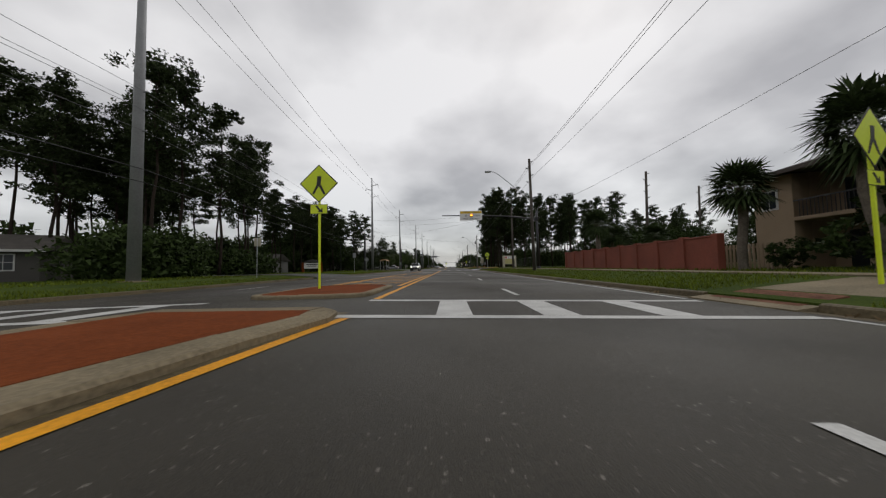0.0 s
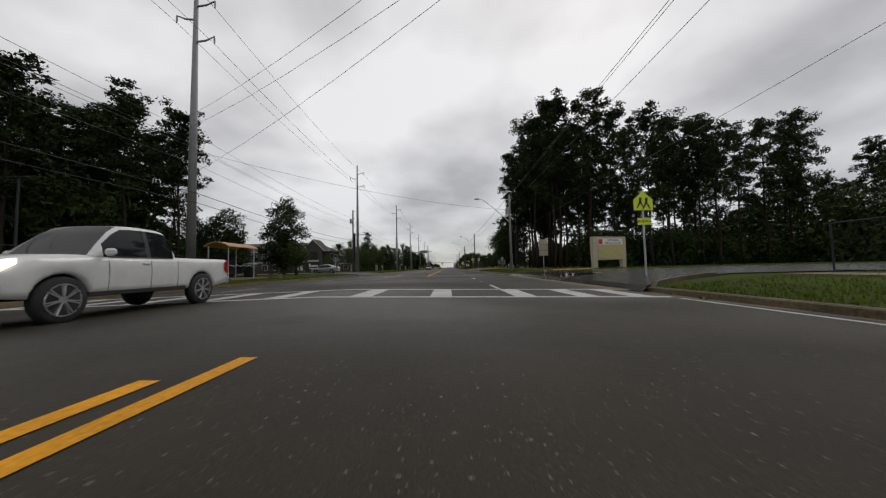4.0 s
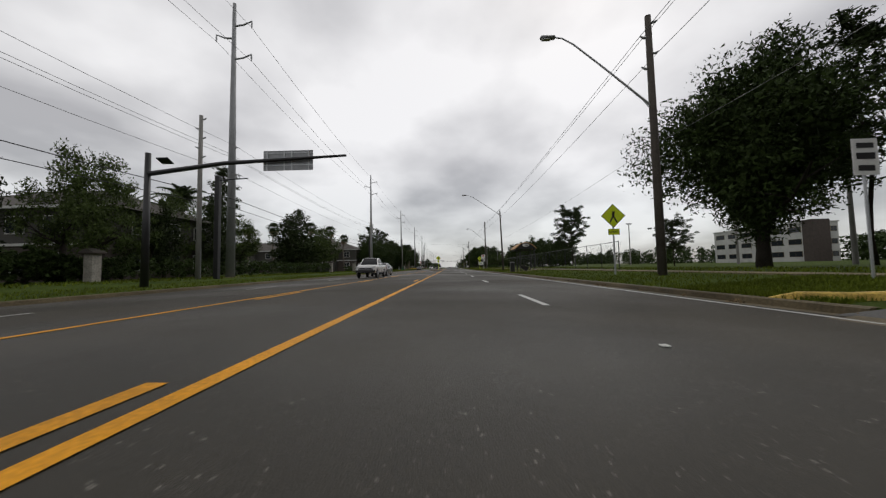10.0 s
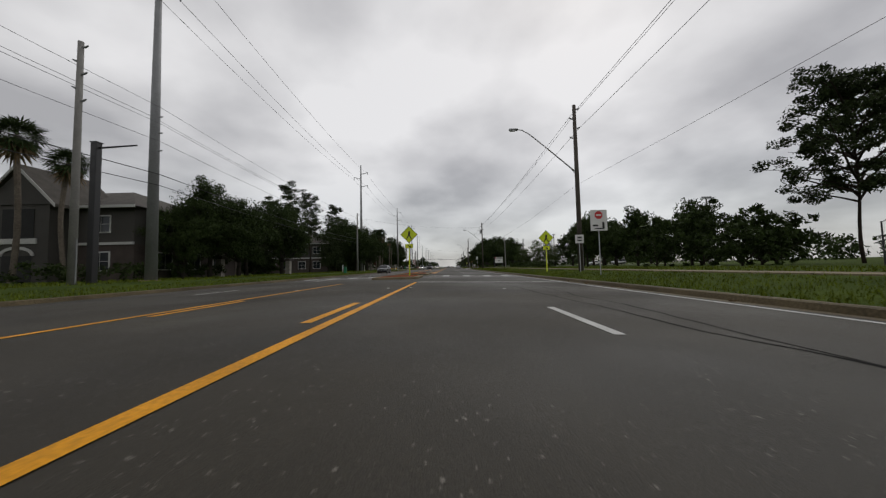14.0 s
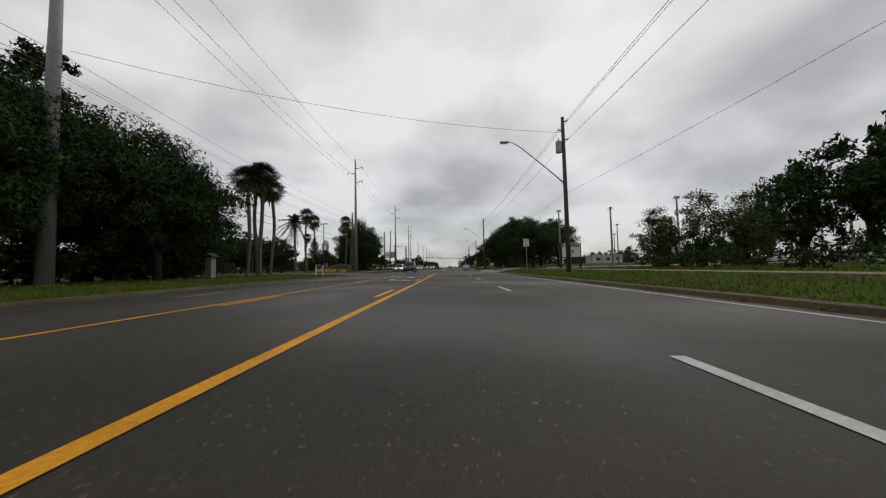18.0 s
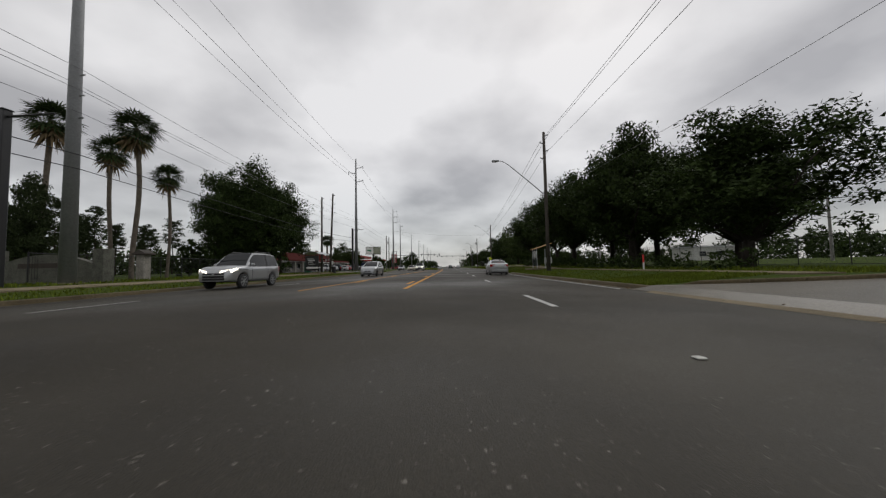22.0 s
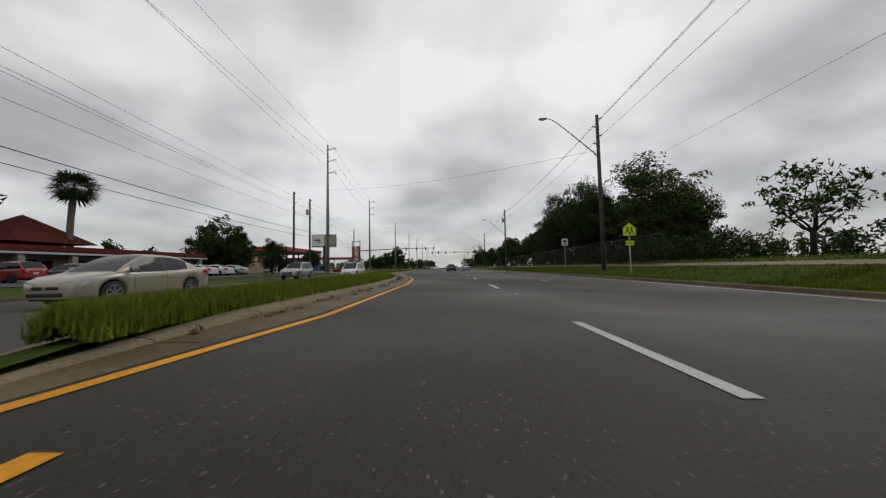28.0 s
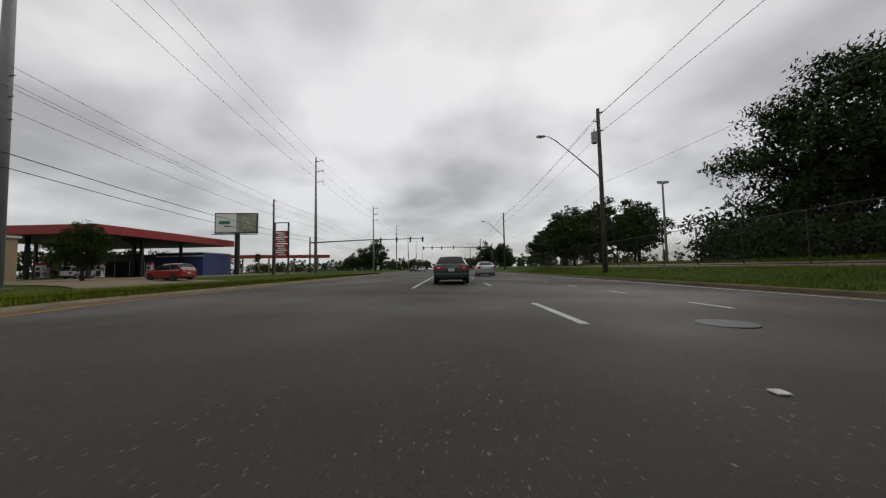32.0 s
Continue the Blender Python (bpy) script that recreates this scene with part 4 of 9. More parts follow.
# one of each kind is built, then copied
PINES = [pine(s, 24, b, sp, d) for s, b, sp, d in ((3, 0.42, 3.4, 1.15), (8, 0.5, 3.1, 1.0), (13, 0.36, 3.9, 1.2), (21, 0.55, 3.3, 1.0))]
PINES.append(pine(31, 16, 0.34, 5.9, 2.3, size=0.21, clump=0.85, per=120, limb=1.7))
OAKS = [broadleaf(s, 11, 5.6, f, 1.0, 0.36, None, c, lo, per=40, core=4) for s, f, c, lo in ((2, 0.2, 120, 0.2), (5, 0.24, 115, 0.24), (9, 0.18, 130, 0.17))]
NEAR_OAKS = [broadleaf(s, 11, 5.6, f, 1.0, 0.165, None, c, lo, per=104, core=26) for s, f, c, lo in ((2, 0.2, 165, 0.2), (5, 0.24, 155, 0.24), (9, 0.18, 170, 0.17))]
CAMPUS_OAK = [broadleaf(12, 16.6, 7.4, 0.18, 1.0, 0.20, None, 340, 0.15, per=110, core=20)]
LIGHTS = [broadleaf(s, 9, 2.6, 0.3, 1.0, 0.15, M_light, 70, 0.22, per=84, name="young_tree") for s in (4, 6)]
CEDAR = [broadleaf(s, 9, 2.3, 0.12, 1.1, 0.19, M_pine, 85, 0.06, per=62, name="cedar_tree", top=1.02) for s in (14, 15)]
BUSHES = [broadleaf(s, 3.2, 2.0, 0.1, 1.0, 0.2, M_oak, 40, 0.08, per=34, name="shrub") for s in (16, 17)]
FANS = [palm(1, 9, 1.35, 58, trunk_r=0.12), palm(2, 9, 1.9, 74, skirt=False, trunk_r=0.22)]
SABALS = [palm(7, 4.6, 1.75, 84, skirt=False, trunk_r=0.21)]
QUEENS = [palm(5, 8, 2.9, 30, fan=False, skirt=False, trunk_r=0.17)]
SPARSE = [broadleaf(23, 6, 3.0, 0.28, 0.5, 0.2, M_light, 40, 0.35, per=40, name="sparse_tree")]

LABELS = {
    "pine_tree": ("tall southern pine with a bare trunk and tufted crown", "pine tree"),
    "oak_tree": ("spreading live oak with a dense dark crown", "oak tree"),
    "young_tree": ("slender young street tree with light green leaves", "tree"),
    "cedar_tree": ("dense dark evergreen tree, leafy to the ground", "evergreen tree"),
    "shrub": ("rounded dark green shrub on the lawn", "shrub"),
    "palm_tree": ("fan palm with a ringed trunk and round head", "palm tree"),
    "sparse_tree": ("sparse small tree with thin feathery leaves", "tree"),
}
TREES = 0


def plant(kinds, x, y, h, base, wide=1.0, group="", label=""):
    """A copy of a tree, scaled to its height, at a turn of its own."""
    global TREES
    if kinds is OAKS and ((5 < x < 32 and 360 < y < 492) or (-32 < x < -20 and (256 < y < 335 or 385 < y < 400))):
        kinds = NEAR_OAKS
    k = kinds[TREES % len(kinds)]
    TREES += 1
    s = h / base
    ob = copy_thing(k, pose(x, y, ground_z(x, y), 0, 0, (TREES * 137.5) % 360) @ Matrix.Diagonal((s * wide, s * wide, s, 1)))
    lab, cat = LABELS[k.name.split(".")[0]]
    return tagged(ob, label or lab, cat, group)


def pines(rows, group):
    for x, y, h in rows:
        plant(PINES[:4], x, y, h, 24, 1.0 if h > 17 else 1.25, group)


# left pine wood at the start
r = np.random.default_rng(40)
for i in range(34):
    x, y, h = -33 - 30 * r.random(), 26 + 42 * r.random(), 18 + 6 * r.random()
    plant(PINES[:4], x, y, h * (0.74 if y > 58 else 0.9), 24, 1.15, "pines of the wood by the first side street")
for x, y in ((-29, 41), (-31, 49), (-34, 57), (-38, 61), (-30, 36), (-28.5, 31), (-41, 63), (-36, 66)):
    plant(PINES[:4], x, y, (20 if y < 66 else 14) + 3 * r.random(), 24, 1.1, "pines of the wood by the first side street")
for i in range(17):
    plant(PINES[:4], -29 - 22 * r.random(), 84 + 16 * r.random(), 14.5 + 4.5 * r.random(), 24, 1.3, "pines behind the church lawn")
for x, y, h in ((-24, 92, 15), (-27, 95, 14), (-26, 89, 15.5)):
    plant(PINES[:4], x, y, h, 24, 1.2, "pines behind the church lawn")
for i in range(26):
    plant(BUSHES + CEDAR, -29 - 26 * r.random(), 84 + 18 * r.random(), 3 + 2.6 * r.random(), 3.2 if TREES % 4 < 2 else 9, 1.0, "undergrowth of the pine woods")
for i in range(16):
    plant(OAKS, -32 - 22 * r.random(), 84 + 14 * r.random(), 6 + 4 * r.random(), 11, 1.0, "low dark trees under the pines")
# right pine grove
for i in range(52):
    x = 16 + 46 * r.random() ** 1.2
    y = 116 + 62 * r.random()
    if 130 < y < 164 and x < 0.85 * (y - 128) + 6:
        continue
    plant(PINES[:4], x, y, (22 + 5 * r.random() - 0.08 * max(0, y - 130)) * (0.78 if y > 163 and x < 22 else 1.0), 24, 1.0, "pines of the grove")
for x, y, h in ((14.8, 117, 25), (15.6, 123, 26), (14.6, 131, 24), (17.0, 114.5, 26), (18, 115, 27), (22, 113, 26), (26, 114, 25), (31, 113, 24), (36, 116, 24), (42, 114, 22), (48, 117, 22), (15.5, 137, 23), (22.5, 168, 20), (24.6, 169.8, 19), (28, 168, 23), (31.5, 171, 22.5), (31, 168, 19), (35, 172, 23.5), (22, 147, 22), (26, 150, 22), (25, 144, 23)):
    plant(PINES[:4], x, y, h, 24, 1.05, "pines of the grove")
for i in range(9):
    plant(OAKS, 26 + 22 * r.random(), 164 + 12 * r.random(), 6 + 3 * r.random(), 11, 1.0, "low trees among the pines")
# far right pines seen from the start, beyond the grove
for i in range(12):
    plant(PINES[:4], 62 + 50 * r.random(), 108 + 50 * r.random(), 18 + 5 * r.random(), 24, 1.2, "pines of the grove")
# palms and trees over the brick wall
plant(SABALS, 16.4, 36.2, 6.6, 6.2, 1.1, "palms behind the brick wall", "sabal palm with a thick trunk behind the brick wall")
plant(SABALS, 15.7, 17.6, 5.9, 6.2, 1.05, "palms behind the brick wall", "sabal palm with a thick trunk behind the brick wall")
plant(SABALS, 16.0, 12.4, 7.4, 6.2, 1.0, "palms behind the brick wall", "tall sabal palm beside the stucco building")
for x, y, h in ((17.2, 12.4, 3.4), (18.6, 10.8, 4.0), (18.8, 13.6, 2.8), (17.0, 16.6, 1.6)):
    plant(BUSHES, x, y, h, 3.2, 1.1, "shrubs before the stucco block")
for x, y, h in ((19, 38, 5.0), (22, 42, 4.8), (25, 40, 5.2)):
    plant(SABALS, x, y, h, 6.2, 1.25, "palms behind the brick wall", "sabal palm with a thick trunk behind the brick wall")
for x, y, h in ((30, 48, 6.5), (36, 50, 7), (44, 47, 7.5), (28, 56, 6)):
    plant(OAKS, x, y, h, 11, 0.9, "trees behind the brick wall")
# left: evergreens and street trees along the apartments
plant(CEDAR, -22.3, 107.5, 9.6, 9, 1.25, "", "broad dark evergreen by the side street")
for x, y, h in ((-23, 97, 6.5), (-26, 99, 6.0), (-30, 101, 6.8), (-27, 104, 5.5), (-33, 97, 6.5)):
    plant(CEDAR, x, y, h, 9, 1.3, "evergreens by the bus shelter")
for x, y, h in ((-29.2, 162.4, 9.4), (-27.2, 166, 8.2), (-30, 181, 8.8), (-28.3, 190, 8.5), (-29.5, 201, 6.6), (-27, 176, 7.5), (-29, 196, 9)):
    plant(LIGHTS + CEDAR[:1], x, y, h, 9, 0.8, "street trees by the apartments")
for x, y, h in ((-37, 214.5, 17), (-35.5, 217, 9.6), (-30, 226.5, 11.5), (-33, 228, 10.8)):
    plant(PINES[:4] if h > 15 else LIGHTS + CEDAR, x, y, h, 24 if h > 15 else 9, 1.2, "tall trees before the apartments")
for x, y, h in ((-27, 232, 9.5), (-30, 236, 10), (-60, 171, 8), (-66, 172, 8), (-72, 170, 7.5), (-26.6, 170, 7.0), (-31, 148, 4.5), (-26.5, 174, 6.0)):
    plant(LIGHTS, x, y, h, 9, 1.2, "street trees by the apartments")
for x, y, h in ((-28.9, 251.2, 10.0), (-32.4, 251.0, 12.4), (-36, 246, 12.8), (-44, 243, 12.5), (-51, 244, 12.5), (-39.5, 214, 8.5), (-31.8, 205.5, 8.6), (-34.8, 203.6, 10.6), (-39, 206, 9.5), (-31.0, 156.2, 7.2), (-46.8, 153.5, 10.2)):
    plant(FANS[:1] if y > 220 else QUEENS, x, y, h, 9.9 if y > 220 else 8.2, 1.15, "palms by the apartments", "tall fan palm with a shag of dead fronds" if y > 220 else "queen palm with arching feather fronds")
for x, y, h in ((-22.5, 262, 7.0), (-26, 269, 8.0), (-24, 274, 8.6), (-25.5, 303.5, 10.5), (-22, 305, 8.5), (-25, 309.5, 10.5), (-21.5, 314, 9.5), (-29, 316, 11), (-27, 321, 10)):
    plant(OAKS, x, y, h * 1.18, 11, 0.9, "oaks along the far verge")
for x, y, h in ((-28, 293, 15.5), (-31, 290.5, 17), (-30, 313, 17), (-40, 312, 16), (-38, 318, 14), (-29, 280, 12)):
    plant(PINES[:4], x, y, h, 24, 1.25, "pines behind the oaks")
# right after the campus
plant(CAMPUS_OAK, 22.2, 185.5, 16.2, 16.6, 0.94, "", "rounded live oak beside the campus sign")
plant(PINES[4:], 34.9, 255.2, 15.6, 16, 1.0, "", "lone spreading pine in the school field")
plant(PINES[4:], 32.5, 210, 6.4, 16, 1.25, "", "low round-crowned pine behind the school fence")
for x, y, h in ((30, 268, 8), (36, 274, 9), (28, 276, 8.5), (27, 280, 7), (24, 284, 8.5), (28, 270, 6)):
    plant(OAKS, x, y, h, 11, 0.75, "trees across the school field")
for x, y, h in ((40, 318, 14), (45, 322, 13.5), (52, 318, 13), (50, 326, 13), (58, 322, 12), (37, 325, 11)):
    plant(OAKS, x, y, h, 11, 0.8, "trees behind the hedge")
for x, y, h in ((21.5, 324.5, 6.2), (26.5, 324.8, 7.6), (24, 327, 5.5), (29, 322, 7.0), (32, 326, 6.5)):
    plant(LIGHTS, x, y, h, 9, 1.1, "young trees along the hedge")
for x, y, h in ((30, 300, 10), (36, 304, 11)):
    plant(OAKS, x, y, h, 11, 0.7, "trees behind the hedge")
# palms of the left side street
for x, y, h in ((-20.4, 323.0, 11.2), (-20.3, 325.2, 12.2), (-22.3, 327.6, 12.4), (-20.2, 327.2, 11.0)):
    plant(FANS[:1], x, y, h, 9.9, 1.25, "palms at the corner", "tall fan palm in a clump at the corner")
for x, y, h in ((-37.8, 376, 16.8), (-38.0, 382, 16), (-26.2, 373, 14), (-33, 365.5, 9.0), (-26, 376, 10.5)):
    plant(FANS[:1], x, y, h, 9.9, 1.0, "palms at the entrance wall")
plant(QUEENS, -29.8, 353, 10.2, 8.2, 1.0, "palms at the entrance wall", "queen palm with arching feather fronds")
plant(QUEENS, -24.5, 330.5, 3.4, 8.2, 0.9, "palms at the entrance wall", "low feather palm on the lawn")
for x, y, h in ((-34, 372, 8), (-30, 369, 7)):
    plant(CEDAR, x, y, h, 9, 0.7, "evergreens by the entrance wall")
for x, y, h in ((-25.4, 391, 12.5), (-28, 392.5, 16), (-31, 394, 14.5), (-26.5, 397, 13.5), (-30, 389.5, 12)):
    plant(OAKS, x, y, h, 11, 0.75, "oaks by the bus stop")
# live oaks along the right after the drive
for x, y, h in ((18, 379, 13), (22, 385, 14), (17.5, 393, 13), (25, 397, 14.5), (20.5, 409.4, 13.5), (30, 381, 13), (28, 391, 14)):
    plant(OAKS, x, y, h, 11, 0.98, "live oaks along the verge")
plant(NEAR_OAKS, 20.0, 368.8, 10.3, 11, 1.35, "live oaks along the verge")
for x, y, h in ((18.6, 419.6, 13.2), (24, 435, 9.0), (40, 424, 9)):
    plant(OAKS, x, y, h, 11, 0.9, "live oaks along the verge")
for x, y, h in ((21.0, 457, 11.2), (23.6, 460, 10.0)):
    plant(LIGHTS, x, y, h, 9, 1.35, "oaks by the ball field fence", "loose-crowned green tree by the ball field fence")
for x, y, h in ((19.5, 466, 9.5), (21.5, 474.5, 12.8), (20, 480, 10.2), (26, 484, 11), (22.5, 489, 11.5), (31, 478, 11), (28, 462, 9)):
    plant(OAKS, x, y, h, 11, 0.9, "oaks by the ball field fence")
for x, y, h in ((-24, 389.5, 4), (-27, 390, 4.5), (-30, 390.5, 4.5), (-33, 391, 4.2), (-36, 391, 4.5)):
    plant(BUSHES, x, y, h, 3.2, 1.0, "undergrowth below the bus stop oaks")
plant(SPARSE, 27, 447.5, 7.5, 6, 1.0, "", "sparse half-bare small tree on the slope")
for x, y, h in ((16.5, 513, 7.6), (18, 520, 8), (20, 527, 8.5), (23, 534, 8), (21, 542, 7.5), (26, 516, 7)):
    plant(OAKS, x, y, h, 11, 0.95, "trees before the junction")
plant(OAKS, 22, 655, 14, 11, 0.9, "trees beyond the junction")
plant(OAKS, 28, 640, 12, 11, 0.9, "trees beyond the junction")
# left by the motel and the station
for x, y, h in ((-56, 438, 9), (-58, 444, 9.5), (-51, 452, 12), (-39.4, 482, 8.4), (-43, 480, 7.5), (-52, 500, 7.5), (-56, 506, 8), (-47, 488, 11.5)):
    plant(OAKS, x, y, h, 11, 0.9, "trees round the motel")
plant(FANS[1:], -42, 458, 11.4, 9.9, 1.15, "", "sabal palm rising behind the motel roof")
plant(FANS[1:], -50, 556, 5, 9.9, 1.2, "", "small palm below the billboard")
for i in range(16):
    plant(PINES[:4], -70 - 30 * r.random(), 400 + 40 * r.random(), 12 + 3 * r.random(), 24, 1.4, "far pines behind the motel")
for i in range(10):
    plant(OAKS, -40 - 30 * r.random(), 355 + 34 * r.random(), 6 + 3 * r.random(), 11, 1.0, "far trees behind the entrance wall")
# far distance along the road
for i in range(26):
    s = 1 if i % 2 else -1
    plant(OAKS, s * (26 + 50 * r.random()) - 3, 600 + 330 * r.random(), 8 + 5 * r.random(), 11, 1.1, "far trees along the road")
plant(NEAR_OAKS, -32.6, 499, 5.2, 11, 1.0, "trees round the filling station")
plant(OAKS, -47, 496, 6.4, 11, 0.9, "trees round the filling station")
plant(OAKS, -66, 512, 7.4, 11, 0.9, "trees round the filling station")
# far woods that close the horizon, as loose leafy masses
def far_wood(name, x0, x1, y0, y1, h, count, seed, per=26, size=1.0):
    q = np.random.default_rng(seed)
    cs, rs = [], []
    for i in range(count):
        x, y = x0 + (x1 - x0) * q.random(), y0 + (y1 - y0) * q.random()
        top = h * (0.72 + 0.28 * q.random()) * (0.85 + 0.25 * math.sin(y * 0.11 + seed) * math.sin(x * 0.13 + 1))
        for z in np.linspace(0.8, top, 4):
            cs.append((x + q.normal() * 0.8, y + q.normal() * 0.8, ground_z(x, y) + float(z)))
            rs.append(2.6 - 1.0 * float(z) / h)
    ob = new(name, leaf_cloud(name, cs, rs, per, size, M_oak, 0.1, seed, 1.2))
    tagged(ob, "distant belt of dark mixed woods along the horizon", "woods", kind="stuff")


far_wood("far_wood", -112, -80, -60, 330, 10.5, 255, 1)
far_wood("far_wood", -140, -95, 330, 640, 9, 221, 2)
far_wood("far_wood", 112, 142, -60, 210, 10, 187, 3)
far_wood("far_wood", 118, 150, 210, 640, 10, 255, 4)
far_wood("far_wood", -200, -18, 760, 860, 10, 204, 5)
far_wood("far_wood", 14, 200, 740, 860, 11, 204, 6)
far_wood("grove_undergrowth", 30, 84, 168, 180, 7.0, 110, 7, 60, 0.6)
far_wood("grove_undergrowth", 60, 84, 98, 170, 13.0, 170, 8, 50, 0.65)
far_wood("grove_undergrowth", -115, -32, 86, 101, 11.0, 200, 9, 50, 0.65)
far_wood("grove_undergrowth", -84, -48, 50, 60, 6.5, 95, 10, 110, 0.34)
far_wood("grove_undergrowth", 23, 66, 119, 128, 6.0, 95, 11, 80, 0.42)
far_wood("grove_undergrowth", -30, -27, 26.0, 33.5, 4.2, 45, 13, 90, 0.34)
far_wood("grove_undergrowth", -52, -27.5, 45.5, 50, 2.7, 75, 14, 90, 0.36)
far_wood("grove_undergrowth", 34, 62, 486, 520, 6.5, 110, 12, 50, 0.5)
# undergrowth and trees between the larger ones
r = np.random.default_rng(41)
for x, y in ((-33, 69), (-38, 73), (-31.5, 74), (-35, 77)):
    plant(PINES[:4], x, y, 15.5, 24, 1.3, "pines of the wood by the first side street")
for x, y, h in ((-27.5, 325, 10), (-32, 329, 10), (-23.8, 259.5, 9.5), (-24.0, 256.5, 7)):
    plant(OAKS, x, y, h, 11, 0.8, "oaks along the far verge")
for i in range(34):
    plant(BUSHES, -23.5 - (9 * r.random() if i < 17 else 1.5), (262 + 22 * r.random()) if i < 12 else 302 + 20 * r.random(), 2.2 + 1.6 * r.random(), 3.2, 1.2, "undergrowth below the oaks")
for x, y, h in ((-24.2, 184.0, 9.0), (-27.4, 184.6, 9.6)):
    plant(LIGHTS, x, y, h, 9, 0.75, "street trees by the apartments")
for i in range(9):
    plant(BUSHES, -25.6 - 0.8 * r.random(), 179 + 9 * r.random(), 1.6 + 0.8 * r.random(), 3.2, 1.2, "shrubs along the apartment wall")
for x, y, h in ((22, 262, 4.6), (25.5, 256, 4.2), (30, 259, 5.2), (34.5, 262, 5.4), (28, 264, 5.6)):
    plant(BUSHES, x, y, h, 3.2, 0.9, "dark shrubs across the school field")
for x, y, h in ((-33, 199, 7.6), (-38, 203, 8.6), (-36.5, 200, 7.2)):
    plant(CEDAR, x, y, h, 9, 0.9, "evergreens round the apartments")
for x, y, h in ((33, 541, 13.5), (28, 534, 10.5), (37, 534, 12)):
    plant(OAKS, x, y, h, 11, 0.95, "trees before the junction")
plant(LIGHTS, -19.6, 105.6, 4.4, 9, 1.5, "", "low yellow-green bush before the broad evergreen")
for x, y, h in ((-26.4, 198.3, 8.2), (-27.5, 193, 6.5)):
    plant(CEDAR, x, y, h, 9, 0.9, "evergreens round the apartments")
for x, y, h in ((-25.6, 92, 3.4), (-26.5, 96, 3.6), (-25.5, 99, 3.0), (-24.8, 88, 3.2), (-24, 84, 3.0), (-25.8, 101.5, 3.8)):
    plant(BUSHES, x, y, h, 3.2, 1.3, "undergrowth of the pine woods")
for x, y, h in ((-24.4, 293.5, 7.5), (-24, 296.8, 6.5), (-24.5, 300, 7.2)):
    plant(CEDAR, x, y, h, 9, 0.9, "evergreens round the apartments")
plant(OAKS, -29.5, 476.5, 5.6, 11, 0.9, "trees round the motel")
plant(PINES[:4], 28.6, 184.4, 17, 24, 1.2, "", "pine beside the campus oak")
for k in (*PINES, *OAKS, *NEAR_OAKS, *CAMPUS_OAK, *LIGHTS, *CEDAR, *BUSHES, *FANS, *SABALS, *QUEENS, *SPARSE):
    for o in (*k.children_recursive, k):
        bpy.data.objects.remove(o)


# ---- poles, wires and street lamps ----
def steel_pole(x, y, h, arms="davit"):
    """Tall tapered steel transmission pole with davit arms."""
    t = thing("transmission_pole", x, y, ground_z(x, y), "tall tapered grey steel transmission pole with davit arms", "power pole", "steel transmission poles")
    part("shaft", tube(B(), [(0, 0, -0.3), (0, 0, h * 0.5), (0, 0, h)], [0.37, 0.28, 0.15], 12), M_steel, t, smooth=True)
    part("base_plate", box(B(), 0, 0, -0.05, 1.0, 1.0, 0.1, bevel=0.02), M_conc, t)
    for side, z in ((1, h - 2.2), (-1, h - 3.4), (1, h - 5.4)) if arms == "davit" else ((1, h - 1.0), (1, h - 3.4), (1, h - 5.8)):
        a = tube(B(), [(0, 0, z), (side * 0.9, 0, z + 0.1), (side * 1.7, 0, z + 0.45)], [0.09, 0.075, 0.05], 7)
        arm = part("davit_arm", a, M_steel, t)
        part("insulator", tube(B(), [(side * 1.66, 0, z + 0.42), (side * 1.66, 0, z + 0.1), (side * 1.66, 0, z - 0.25)], [0.05, 0.08, 0.04], 7), M_signback, arm)
    for z in (9.3, 10.6, 11.8):
        part("standoff", tube(B(), [(0.2, 0, z), (0.55, 0, z + 0.05)], [0.04, 0.05], 6), M_signback, t)
    return t


def wood_pole(x, y, h, arms=3, m=None, lean=0.0, lamp=None, transformer=False, label="", lampz=None, group="utility poles"):
    """Round utility pole with post insulators, perhaps a cobra-head lamp and a transformer."""
    t = thing("utility_pole", x, y, ground_z(x, y), label or "weathered wooden utility pole with post insulators", "utility pole", group)
    part("shaft", tube(B(), [(0, 0, -0.3), (lean * 0.5, 0, h * 0.5), (lean, 0, h)], [0.19, 0.165, 0.13], 10), m or M_wood, t, smooth=True)
    for i in range(arms):
        z = h - 0.35 - 0.75 * i
        s = -1 if i % 2 else 1
        part("insulator", tube(B(), [(lean, 0, z), (lean + s * 0.25, 0, z + 0.03), (lean + s * 0.42, 0, z + 0.12)], [0.03, 0.06, 0.035], 6), M_signback, t)
    part("ground_wire_guard", box(B(), 0.19, 0, 0.0, 0.04, 0.06, 2.4), M_signback, t)
    if transformer:
        tr = part("transformer", tube(B(), [(-0.42, -0.1, h - 2.9), (-0.42, -0.1, h - 2.0)], [0.24, 0.24], 12), M_signback, t, "grey can transformer")
        part("bushing", tube(B(), [(-0.42, -0.1, h - 2.0), (-0.42, -0.1, h - 1.7)], [0.05, 0.03], 6), M_signback, tr)
    if lamp:
        cobra(t, lamp, lampz or h - 2.6)
    return t


